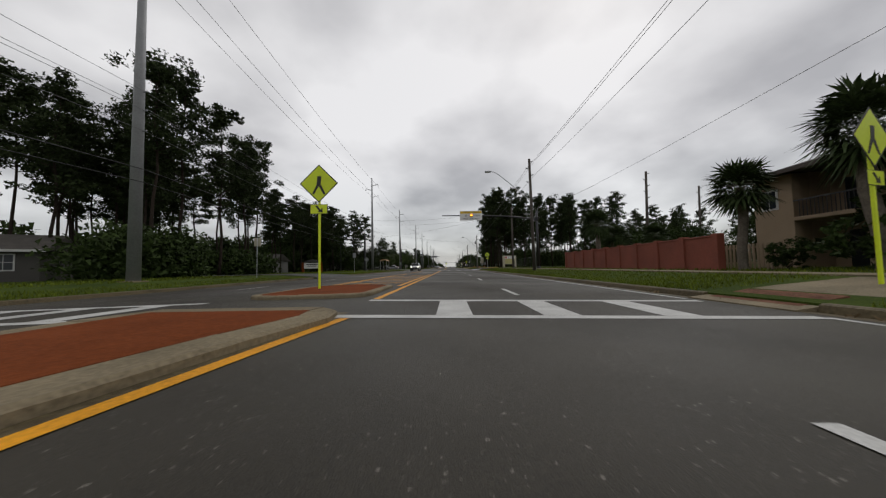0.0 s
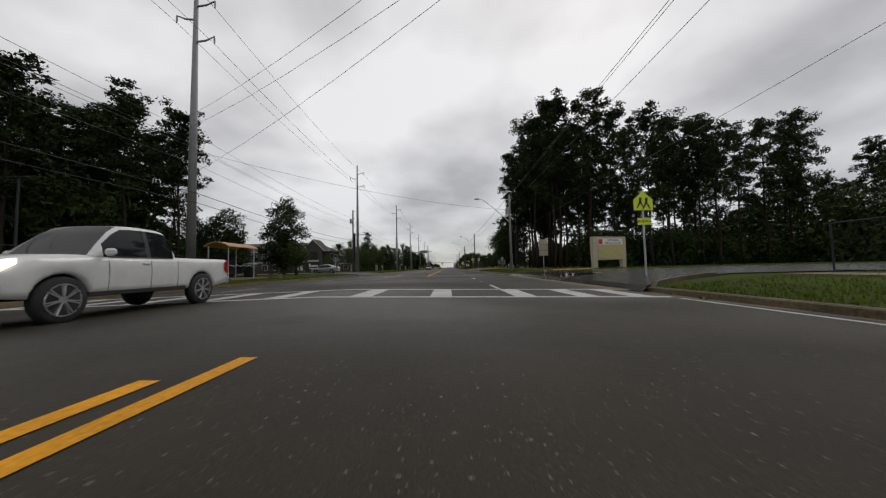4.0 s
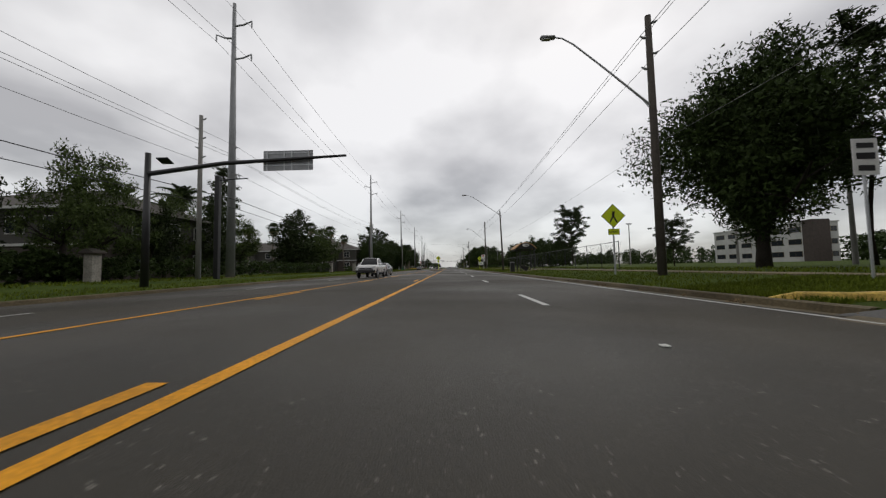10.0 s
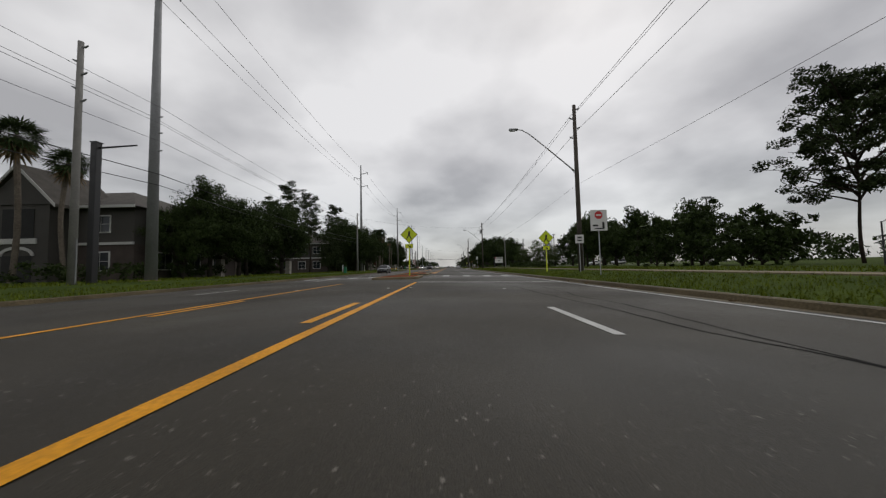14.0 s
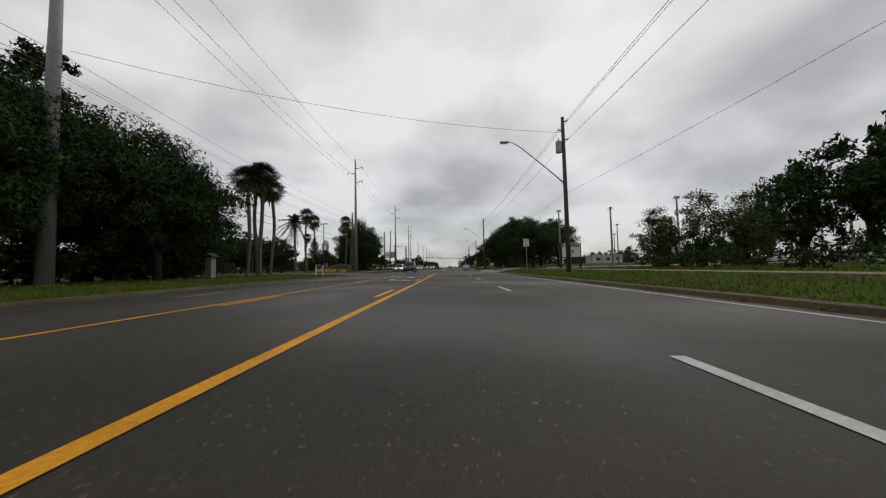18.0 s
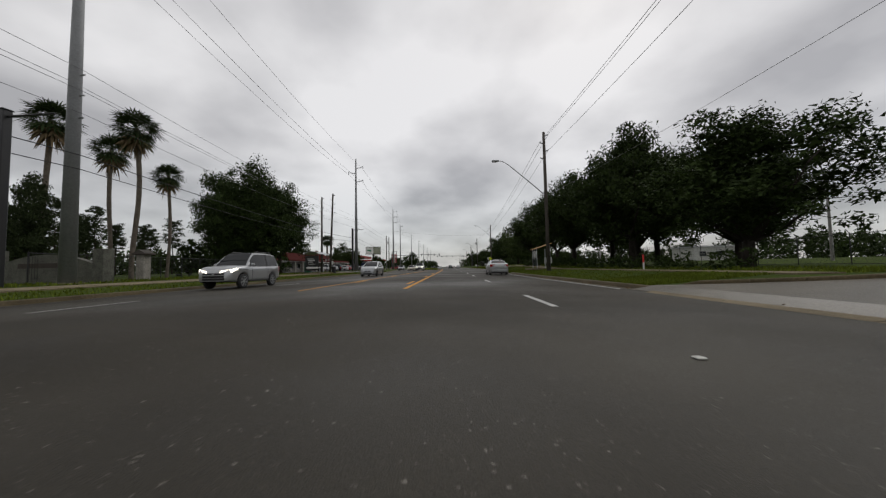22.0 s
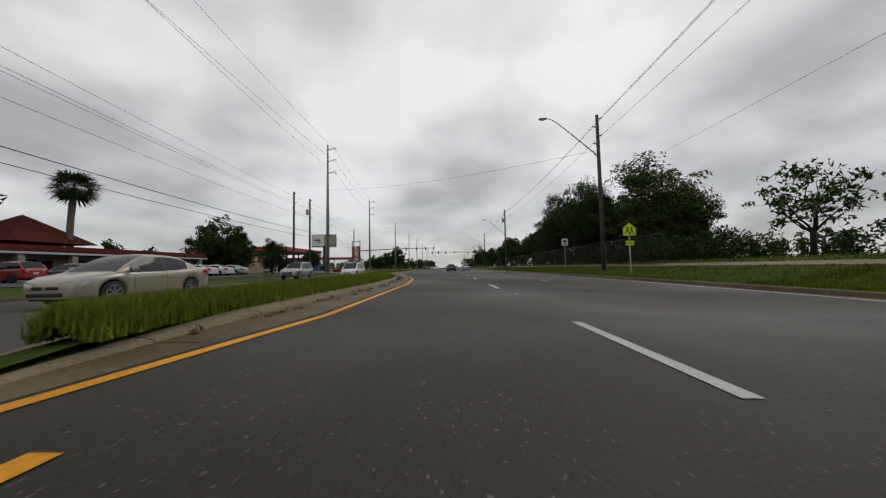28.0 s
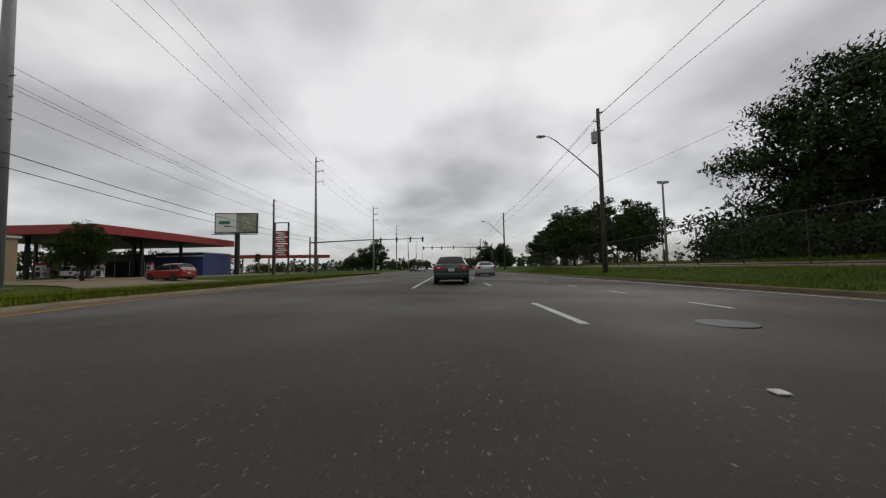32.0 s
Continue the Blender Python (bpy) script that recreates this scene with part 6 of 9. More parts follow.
# street-name blades, white marker posts, cones, hydrant
for x, y in ((-16.8, 331.2), (-16.2, 331.9), (-19.2, 286.5), (-18.7, 300)):
    t = thing("marker_post", x, y, ground_z(x, y), "short white plastic marker post in the grass", "marker post", "white marker posts")
    part("post", tube(B(), [(0, 0, -0.1), (0, 0, 1.25)], 0.06, 8), M_signwhite, t)
    part("cap", tube(B(), [(0, 0, 1.25), (0, 0, 1.33)], [0.06, 0.03], 8), M_signwhite, t)
M_cone = mat("orange traffic cone", (0.62, 0.10, 0.02), rough=0.5, var=0.12, bump=0.05)
for x, y in ((11.2, 150.6), (13.2, 153.4), (13.6, 151.6), (16.0, 152.8)):
    t = thing("traffic_cone", x, y, ground_z(x, y) + 0.03, "orange traffic cone with a white band on the drive", "traffic cone", "orange cones")
    part("base", box(B(), 0, 0, 0, 0.36, 0.36, 0.03, bevel=0.008), M_rubber, t)
    part("cone", tube(B(), [(0, 0, 0.03), (0, 0, 0.72)], [0.14, 0.03], 12), M_cone, t)
    part("reflective_band", tube(B(), [(0, 0, 0.42), (0, 0, 0.55)], [0.083, 0.062], 12), M_signwhite, t)
t = thing("fire_hydrant", -22.5, 404.2, ground_z(-22, 404), "small grey fire hydrant on the grass", "fire hydrant")
part("barrel", tube(B(), [(0, 0, -0.05), (0, 0, 0.5), (0, 0, 0.62)], [0.1, 0.1, 0.05], 10), M_alu, t)
part("nozzle", tube(B(), [(-0.18, 0, 0.38), (0.18, 0, 0.38)], 0.055, 8), M_alu, t)
part("cap", tube(B(), [(0, 0, 0.62), (0, 0, 0.7)], [0.06, 0.03], 8), M_alu, t)


# ---- buildings ----
M_siding = mat("dark grey lap siding", (0.050, 0.046, 0.040), rough=0.75, var=0.12, scale=0.6, fine=14, bump=0.1)
M_siding2 = mat("brown brick base", (0.055, 0.042, 0.036), rough=0.85, var=0.25, scale=1.5, fine=16, bump=0.3)
M_trim = mat("white painted trim", (0.46, 0.46, 0.44), rough=0.6, var=0.1, scale=1, fine=10, bump=0.05)
M_shingle = mat("brown asphalt shingles", (0.064, 0.057, 0.048), rough=0.9, var=0.3, scale=1.5, fine=25, bump=0.5, bump_scale=12)
M_stucco = mat("tan stucco", (0.27, 0.20, 0.13), rough=0.85, var=0.12, scale=0.6, fine=20, bump=0.3)
M_brickwall = mat("rust red painted block wall", (0.20, 0.052, 0.03), rough=0.8, var=0.2, scale=0.6, fine=16, bump=0.25)
M_whitewall = mat("weathered white wall", (0.42, 0.42, 0.40), rough=0.8, var=0.18, scale=0.5, fine=14, bump=0.15)
# white walls under the pines: the trees' shade is put into this colour
M_shaded_wall = mat("weathered white house siding, darkened for shade", (0.22, 0.215, 0.2), rough=0.85, var=0.2, scale=0.6, fine=14, bump=0.15, spec=0.15)
M_mansard = mat("dark red mansard tiles", (0.068, 0.013, 0.010), rough=0.9, spec=0.12, var=0.3, scale=1.2, fine=16, bump=0.4)
M_stonecol = mat("pale stone veneer", (0.27, 0.25, 0.22), rough=0.85, var=0.35, scale=2.5, fine=12, bump=0.4)
M_redfascia = mat("red canopy fascia", (0.27, 0.02, 0.016), rough=0.5, var=0.1, scale=0.6, fine=8, bump=0.02)
M_bluewall = mat("blue painted wall", (0.035, 0.05, 0.16), rough=0.6, var=0.15, bump=0.05)
M_orange = mat("sun-bleached orange metal roof", (0.44, 0.25, 0.095), rough=0.6, var=0.15, scale=1.2, fine=10, bump=0.1)
# near-black: painted shade of openings, also dark doors and panels
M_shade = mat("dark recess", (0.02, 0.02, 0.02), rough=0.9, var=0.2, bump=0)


def window(parent, x, y, z, w, h, frame_m=None, panes=(2, 2), ny=-1, depth=0.1):
    """A framed window, proud of the wall that faces along y (ny) ."""
    wf = part("window", box(B(), x, y + ny * 0.03, z, w + 0.16, 0.06, h + 0.16, bevel=0.01), frame_m or M_trim, parent)
    for i in range(panes[0]):
        for j in range(panes[1]):
            pw, ph = w / panes[0], h / panes[1]
            part("pane", box(B(), x - w / 2 + pw * (i + 0.5), y + ny * 0.062, z + 0.08 + ph * j + 0.02, pw - 0.05, 0.012, ph - 0.04), M_glass, wf)
    return wf


def window_x(parent, x, y, z, w, h, nx=1, frame_m=None):
    """A framed window in a wall that faces along x."""
    wf = part("window", box(B(), x + nx * 0.03, y, z, 0.06, w + 0.16, h + 0.16), frame_m or M_trim, parent)
    for i in range(2):
        part("pane", box(B(), x + nx * 0.064, y - w / 4 + w / 2 * i, z + 0.1, 0.012, w / 2 - 0.05, h - 0.04), M_glass, wf)
    return wf


def apartment(x0, x1, y, depth=13.0, gables=(), label="", side_windows=True):
    """Two-storey apartment house facing down the road: gabled bays, their recesses painted as dark panels."""
    t = thing("apartment_building", (x0 + x1) / 2, y, ground_z((x0 + x1) / 2, y), label or "two-storey dark grey apartment house with white-trimmed gables", "apartment building", "apartment houses")
    w = x1 - x0
    part("ground_storey", box(B(), 0, depth / 2, -0.3, w, depth, 3.3), M_siding2, t)
    part("upper_storey", box(B(), 0, depth / 2, 3.0, w - 0.06, depth - 0.06, 3.1), M_siding, t)
    part("belt_course", box(B(), 0, -0.06, 2.95, w + 0.1, 0.12, 0.22), M_trim, t)
    # hipped roof
    e, zr, z0 = 0.6, 9.0, 6.1
    bm = B()
    v = [bm.verts.new(p) for p in ((-w / 2 - e, -e, z0), (w / 2 + e, -e, z0), (w / 2 + e, depth + e, z0), (-w / 2 - e, depth + e, z0), (-w / 2 + depth / 2, depth / 2, zr), (w / 2 - depth / 2, depth / 2, zr))]
    for f in ((0, 1, 5, 4), (1, 2, 5), (2, 3, 4, 5), (3, 0, 4), (3, 2, 1, 0)):
        bm.faces.new([v[i] for i in f])
    part("roof", bm, M_shingle, t)
    part("eaves_fascia", box(B(), 0, -e - 0.03, z0 - 0.12, w + 2 * e, 0.08, 0.22), M_trim, t)
    k = -w / 2 + 1.8
    gx = [g - (x0 + x1) / 2 for g in gables]
    while k < w / 2 - 1.2:
        if all(abs(k - g) > 3.2 for g in gx):
            window(t, k, 0, 3.95, 1.5, 1.35)
            window(t, k, 0, 0.75, 1.5, 1.5)
        k += 3.2
    if side_windows:
        for yy in (3, 6.5, 10):
            window_x(t, w / 2, yy, 3.95, 1.5, 1.35)
            window_x(t, w / 2, yy, 0.75, 1.5, 1.5)
    for g in gx:
        bay = part("gabled_bay", box(B(), g, -0.7, -0.3, 5.0, 1.5, 6.6), M_siding, t)
        part("gable", prism(B(), [(g - 2.9, 6.2), (g + 2.9, 6.2), (g, 9.1)], -1.55, 1.0), M_siding, bay)
        bm = B()
        for s in (-1, 1):
            prism(bm, [(g + s * 3.25, 5.95), (g + s * 3.25, 6.2), (g, 9.5), (g, 9.22)], -1.75, 4.0)
        part("gable_roof", bm, M_shingle, bay)
        bm = B()
        for s in (-1, 1):
            prism(bm, [(g + s * 3.3, 5.9), (g + s * 3.3, 6.17), (g, 9.48), (g, 9.2)], -1.82, -1.755)
        part("bargeboard", bm, M_trim, bay)
        # flat dark panels on the solid bay imitate shaded balcony and entry recesses
        part("balcony_opening", box(B(), g, -1.46, 3.55, 2.6, 0.06, 2.3), M_shade, bay)
        part("balcony_rail", box(B(), g, -1.5, 3.05, 3.2, 0.12, 0.42), M_trim, bay)
        part("entry_opening", box(B(), g, -1.46, 0.0, 2.4, 0.06, 2.1), M_shade, bay)
        arch = [(g + 1.45 * math.cos(a), 2.1 + 0.75 * math.sin(a)) for a in np.linspace(0, math.pi, 11)]
        arch += [(g + 1.2 * math.cos(a), 2.1 + 0.52 * math.sin(a)) for a in np.linspace(math.pi, 0, 11)]
        part("arch_trim", prism(B(), [(float(a), float(b)) for a, b in arch], -1.54, -1.46), M_trim, bay)
    return t


apartment(-80, -34.3, 157, 10, (-38.0, -45.0, -63.5, -71.5))
apartment(-47, -28.0, 188, 12, (), "two-storey grey apartment house under a brown hipped roof")
apartment(-82, -26.2, 254, 13, (-34.2, -41.2, -57.0, -64.5, -74.0))
apartment(-62, -25.8, 297, 11, (-52.0,), "two-storey dark apartment house among the oaks")
# low gate piers and picket fences of the apartments
for x, y in ((-25.5, 150.5), (-22.5, 167), (-24, 183.5), (-24, 228), (-22.5, 239), (-24.5, 262), (-23, 274), (-22, 320), (-23.5, 371)):
    t = thing("brick_pier", x, y, ground_z(x, y), "square brick pier with an overhanging cap on the lawn", "pier", "lawn piers")
    part("shaft", box(B(), 0, 0, -0.1, 0.6, 0.6, 2.0, bevel=0.01), M_stonecol, t)
    part("cap", box(B(), 0, 0, 1.9, 1.0, 1.0, 0.14, bevel=0.03), M_siding2, t)
    part("cap_top", prism(B(), [(-0.45, 2.04), (0.45, 2.04), (0, 2.3)], -0.45, 0.45), M_shingle, t)


def fence(name, pts, h, gap, label, m=None, rails=(0.15, 0.95), pickets=0.14, post_r=0.035, mesh=False, barb=False):
    """A fence of posts and rails, with thin pickets or wire between, following the ground."""
    m = m or M_black
    t = thing(name, 0, 0, 0, label, "fence", kind="")
    for (xa, ya), (xb, yb) in zip(pts, pts[1:]):
        L = math.hypot(xb - xa, yb - ya)
        k = max(1, round(L / gap))
        P = [(xa + (xb - xa) * i / k, ya + (yb - ya) * i / k) for i in range(k + 1)]
        for x, y in P:
            z = ground_z(x, y)
            part("post", tube(B(), [(x, y, z - 0.1), (x, y, z + h)], post_r, 6), m, t)
            if barb:
                part("barb_arm", tube(B(), [(x, y, z + h), (x - 0.25, y, z + h + 0.3)], 0.02, 5), m, t)
        for f in rails:
            for (x, y), (u, v) in zip(P, P[1:]):
                part("rail", tube(B(), [(x, y, ground_z(x, y) + h * f), (u, v, ground_z(u, v) + h * f)], 0.022, 5, cap=False), m, t)
        vs, fs = [], []
        n = int(L / pickets)
        for i in range(n):
            f = (i + 0.5) / n
            x, y = xa + (xb - xa) * f, ya + (yb - ya) * f
            z = ground_z(x, y)
            dx, dy = (xb - xa) / L, (yb - ya) / L
            lean = (0.5 if i % 2 else -0.5) * h * 0.9 if mesh else 0
            r = 0.006 if mesh else 0.011
            i0 = len(vs)
            vs += [(x - dx * (r + lean / 2), y - dy * (r + lean / 2), z + h * 0.06), (x + dx * (r - lean / 2), y + dy * (r - lean / 2), z + h * 0.06), (x + dx * (r + lean / 2), y + dy * (r + lean / 2), z + h * 0.97), (x - dx * (r - lean / 2), y - dy * (r - lean / 2), z + h * 0.97)]
            fs.append((i0, i0 + 1, i0 + 2, i0 + 3))
        ob = part("wire_mesh" if mesh else "picket_infill", raw_mesh("infill", vs, fs, m), None, t)
        ob["kind"] = "stuff"
    return t


fence("picket_fence", [(-70, 148), (-31, 148), (-27, 151)], 1.3, 2.4, "low black metal picket fence before the apartments")
fence("picket_fence", [(-26, 366), (-27, 402)], 2.0, 2.4, "black metal picket fence beside the oaks")
fence("picket_fence", [(-27, 314), (-27, 331)], 1.6, 2.4, "black metal picket fence by the corner palms")
fence("chain_link_fence", [(13.4, 188), (13.4, 206), (13.4, 236), (22, 244)], 2.3, 3.0, "tall black chain-link fence round the school field", rails=(0.03, 0.98), pickets=0.16, mesh=True)
fence("chain_link_fence", [(-20.6, 77), (-22.4, 88), (-24.3, 100.8)], 2.1, 3.0, "dark wire fence behind the bus shelter", rails=(0.03, 0.98), pickets=0.2, mesh=True)
fence("chain_link_fence", [(14, 52), (15, 76)], 1.9, 3.0, "black chain-link fence along the lawn", rails=(0.03, 0.98), pickets=0.16, mesh=True)
fence("chain_link_fence", [(15.8, 447), (15.6, 475), (15.4, 500), (15.2, 530)], 2.4, 3.0, "dark chain-link fence of the ball field", rails=(0.03, 0.98), pickets=0.12, mesh=True)
fence("chain_link_fence", [(30, 360), (32, 400), (34, 440)], 2.4, 4.0, "tall chain-link fence behind the live oaks", rails=(0.03, 0.98), pickets=0.2, mesh=True, barb=True)
fence("chain_link_fence", [(22, 344), (60, 350)], 2.2, 3.0, "chain-link fence across the school yard", rails=(0.03, 0.98), pickets=0.2, mesh=True)
# goal-like dark frames in the field
for x, y in ((15.8, 230.2), (18.6, 229.6), (17.2, 232.5)):
    t = thing("batting_frame", x, y, ground_z(x, y), "tall black steel frame standing in the school field", "steel frame", "steel frames")
    for xx in (-1.2, 1.2):
        part("upright", tube(B(), [(xx, 0, -0.1), (xx, 0, 3.2)], 0.07, 7), M_black, t)
    for z in (2.0, 2.6):
        part("crossbar", tube(B(), [(-1.2, 0, z), (1.2, 0, z)], 0.04, 6), M_black, t)

# stucco building and painted wall on the right
t = thing("stucco_building", 20.6, 13.0, ground_z(21, 13), "two-storey tan stucco apartment block with balconies and a dark hipped roof", "building")
part("wall", box(B(), 5.6, 8.0, -0.2, 9.0, 2.4, 5.9), M_stucco, t)
part("wall", box(B(), 6.2, -0.6, -0.2, 7.8, 15.0, 5.9), M_stucco, t)
bm = B()
v = [bm.verts.new(p) for p in ((-1.0, -9, 5.7), (11.0, -9, 5.7), (11.0, 10, 5.7), (-1.0, 10, 5.7), (5, -3, 7.6), (5, 4, 7.6))]
for f in ((0, 1, 4), (1, 2, 5, 4), (2, 3, 5), (3, 0, 4, 5), (3, 2, 1, 0)):
    bm.faces.new([v[i] for i in f])
part("roof", bm, M_shingle, t)
part("eaves_fascia", box(B(), -1.03, 0.5, 5.5, 0.06, 19.0, 0.24), M_siding2, t)
part("wall", box(B(), 1.2, 8.0, -0.2, 2.4, 2.35, 5.85), M_stucco, t)
for i, (y0, y1) in enumerate(((3.6, 6.6), (-1.2, 2.6), (-6.4, -2.4))):
    yc, w = (y0 + y1) / 2, y1 - y0
    part("balcony_slab", box(B(), 1.0, yc, 2.75, 2.4, w, 0.22, bevel=0.02), M_stucco, t)
    rl = part("balcony_rail", box(B(), -0.1, yc, 3.9, 0.06, w, 0.07), M_black, t)
    for k in range(int(w / 0.2)):
        part("baluster", box(B(), -0.1, y0 + 0.1 + k * 0.2, 2.97, 0.03, 0.03, 0.94), M_black, rl)
    for z in (0.0, 3.0):
        part("glass_door", box(B(), 2.27, yc, z, 0.05, w * 0.6, 2.1), M_glass, t)
for yy in (6.85, 3.1, 2.95, -1.8, -7.0):
    part("column", box(B(), 0.15, yy, -0.1, 0.5, 0.45, 5.7, bevel=0.02), M_stucco, t)
window_x(t, 0.0, 8.1, 3.6, 0.9, 1.1, -1)
t = thing("picket_gate", 17.6, 17.6, ground_z(17.6, 18), "tan painted picket fence before the stucco block", "fence")
for i in range(17):
    part("picket", box(B(), 0, i * 0.26, -0.1, 0.05, 0.14, 1.55), M_stucco, t)
for z in (0.3, 1.2):
    part("rail", box(B(), 0.05, 2.1, z, 0.05, 4.5, 0.09), M_stucco, t)
t = tagged(new("boundary_wall"), "rust red painted boundary wall with piers and a cap", "wall", kind="structure")
for i in range(9):
    y0 = 18.4 + i * 2.6
    z = ground_z(15, y0)
    part("wall_panel", box(B(), 15.0, y0 + 1.3, z - 0.2, 0.2, 2.25, 2.05), M_brickwall, t)
    part("wall_cap", box(B(), 15.0, y0 + 1.3, z + 1.85, 0.3, 2.3, 0.09, bevel=0.02), M_brickwall, t)
for i in range(10):
    y0 = 18.4 + i * 2.6
    part("pier", box(B(), 15.0, y0, ground_z(15, y0) - 0.2, 0.42, 0.42, 2.22, bevel=0.02), M_brickwall, t)


def low_house(x, y, w, d, label, rz=0.0, n=4, wall_m=None):
    t = thing("house", x, y, ground_z(x, y), label, "house", rz=rz)
    part("wall", box(B(), 0, d / 2, -0.2, w, d, 2.9), wall_m or M_shaded_wall, t)
    part("roof", prism(B(), [(-0.6, 2.65), (d + 0.6, 2.65), (d / 2, 4.3)], -w / 2 - 0.5, w / 2 + 0.5), M_shingle, t).matrix_basis = pose(0, 0, 0, 0, 0, 90) @ Matrix.Diagonal((1, -1, 1, 1))
    part("eaves_fascia", box(B(), 0, -0.62, 2.5, w + 1.0, 0.06, 0.2), M_trim, t)
    for i in range(n):
        window(t, -w / 2 + w * (i + 0.5) / n, 0, 0.9, 1.1, 1.3)
    part("door", box(B(), w * 0.1, -0.03, 0, 0.95, 0.06, 2.05), M_shade, t)
    return t


low_house(-58, 74, 26, 9, "long single-storey white house with a grey gabled roof", 0, n=7)
low_house(-44, 72.5, 9, 7, "white single-storey house wing under a grey roof", 0, n=3)
low_house(-40, 24, 12, 8, "dark single-storey house with a shallow gable roof and white eaves", 35, n=3, wall_m=M_siding)
low_house(-36, 92, 7, 6, "small white outbuilding among the pines", 0, n=2)

# three-storey white school building along the far side of the field
t = thing("school_building", 113, 280, ground_z(113, 280), "three-storey white school building with ribbon windows", "school building")
part("main_block", box(B(), 0, 0, -0.3, 10, 34, 12.2), M_whitewall, t)
part("stair_block", box(B(), -3.2, -18.4, -0.3, 5, 3, 12.8), M_siding2, t)
part("parapet", box(B(), 0, 0, 11.9, 10.5, 34.5, 0.35), M_trim, t)
for i in range(6):
    for z in (1.4, 5.2, 9.0):
        window_x(t, -5.0, -14.0 + i * 5.6, z, 3.8, 1.6, -1, M_conc)
for i in range(2):
    for z in (1.4, 5.2, 9.0):
        window(t, 1.2 + i * 2.4, -17.0, z, 1.8, 1.5, M_conc, (2, 1))
t = thing("low_storehouse", 66, 428, ground_z(66, 428), "long low white building across the school yard", "building")
part("main_block", box(B(), 0, 4, -0.3, 12, 8, 3.6), M_whitewall, t)
part("roof", box(B(), 0, 4, 3.3, 12.6, 8.6, 0.25), M_alu, t)
for i in range(3):
    window(t, -4 + i * 4, 0, 1.0, 1.6, 1.2)

# motel strip
t = thing("motel", -42.0, 418, ground_z(-42, 440), "long low motel with a dark red mansard and stone piers", "motel")
part("wall", box(B(), -5, 28, -0.3, 10, 58, 3.2), M_stonecol, t)
bm = prism(B(), [(2.2, 2.75), (2.2, 2.95), (1.85, 3.5), (-10.5, 3.5), (-10.5, 2.75)], -1.5, 57.5)
part("mansard_roof", bm, M_mansard, t)
part("soffit_edge", box(B(), 2.24, 28, 2.62, 0.08, 59, 0.2), M_trim, t)
bm = prism(B(), [(2.6, 2.8), (2.6, 3.1), (1.5, 4.9), (-4, 4.9), (-4, 2.8)], 8, 21)
part("raised_parapet", bm, M_mansard, t)
bm = B()
v = [bm.verts.new(p) for p in ((-7, 34, 3.9), (1, 34, 3.9), (1, 42, 3.9), (-7, 42, 3.9), (-3, 38, 7.0))]
for f in ((0, 1, 4), (1, 2, 4), (2, 3, 4), (3, 0, 4)):
    bm.faces.new([v[i] for i in f])
part("office_roof", bm, M_mansard, t)
for i in range(14):
    part("stone_pier", box(B(), 1.9, -0.9 + i * 4.4, -0.1, 0.5, 0.55, 2.8, bevel=0.02), M_stonecol, t)
    if i < 13:
        window_x(t, 0.0, 1.0 + i * 4.4, 0.85, 1.7, 1.3)
        dd = part("door", box(B(), 0.03, 2.75 + i * 4.4, 0, 0.06, 0.9, 2.05), M_mansard if i % 3 else M_shade, t)
        part("door_handle", box(B(), 0.07, 3.05 + i * 4.4, 1.0, 0.04, 0.05, 0.12), M_alu, dd)
for i in range(4):
    window(t, -8.6 + i * 2.2, -1.0, 0.9, 1.2, 1.2)
apron("parking_lot", ((-17.9, 414.5), (-18.1, 425), (-21.6, 440), (-23.6, 465), (-24, 470), (-41.5, 470), (-41.5, 414.5)), M_sideasph, "worn asphalt parking lot before the motel", lift=0.04)
t = thing("picnic_table", -33.5, 423.5, ground_z(-33, 423) + 0.02, "grey picnic table beside the motel lot", "picnic table")
part("tabletop", box(B(), 0, 0, 0.7, 0.75, 1.8, 0.05, bevel=0.01), M_wood, t)
for xx in (-0.65, 0.65):
    part("bench", box(B(), xx, 0, 0.42, 0.26, 1.8, 0.05, bevel=0.01), M_wood, t)
for yy in (-0.6, 0.6):
    part("leg", tube(B(), [(-0.6, yy, 0), (0.3, yy, 0.7)], 0.035, 6), M_wood, t)
    part("leg", tube(B(), [(0.6, yy, 0), (-0.3, yy, 0.7)], 0.035, 6), M_wood, t)
t = thing("white_annex", -53, 500, ground_z(-53, 500), "low tan building with white framed bays and a dark door", "building")
part("wall", box(B(), 0, 3, -0.2, 10, 6, 5.0), M_stucco, t)
part("roof_cap", box(B(), 0, 3, 4.8, 10.4, 6.4, 0.25), M_trim, t)
for xx in (-4.9, -1.6, 1.7, 4.9):
    part("pilaster", box(B(), xx, -0.07, -0.1, 0.4, 0.16, 4.9), M_whitewall, t)
for xx in (-3.25, 0.05):
    part("lintel", box(B(), xx, -0.05, 3.5, 2.9, 0.12, 0.3), M_whitewall, t)
    part("dark_bay", box(B(), xx, -0.02, 0.0 if xx > 0 else 1.2, 2.5, 0.06, 3.5 if xx > 0 else 2.3), M_shade if xx > 0 else M_glass, t)
dd = part("door", box(B(), 3.3, -0.03, 0, 1.6, 0.08, 2.6), M_shade, t)
part("door_handle", box(B(), 3.9, -0.09, 1.1, 0.05, 0.05, 0.2), M_alu, dd)

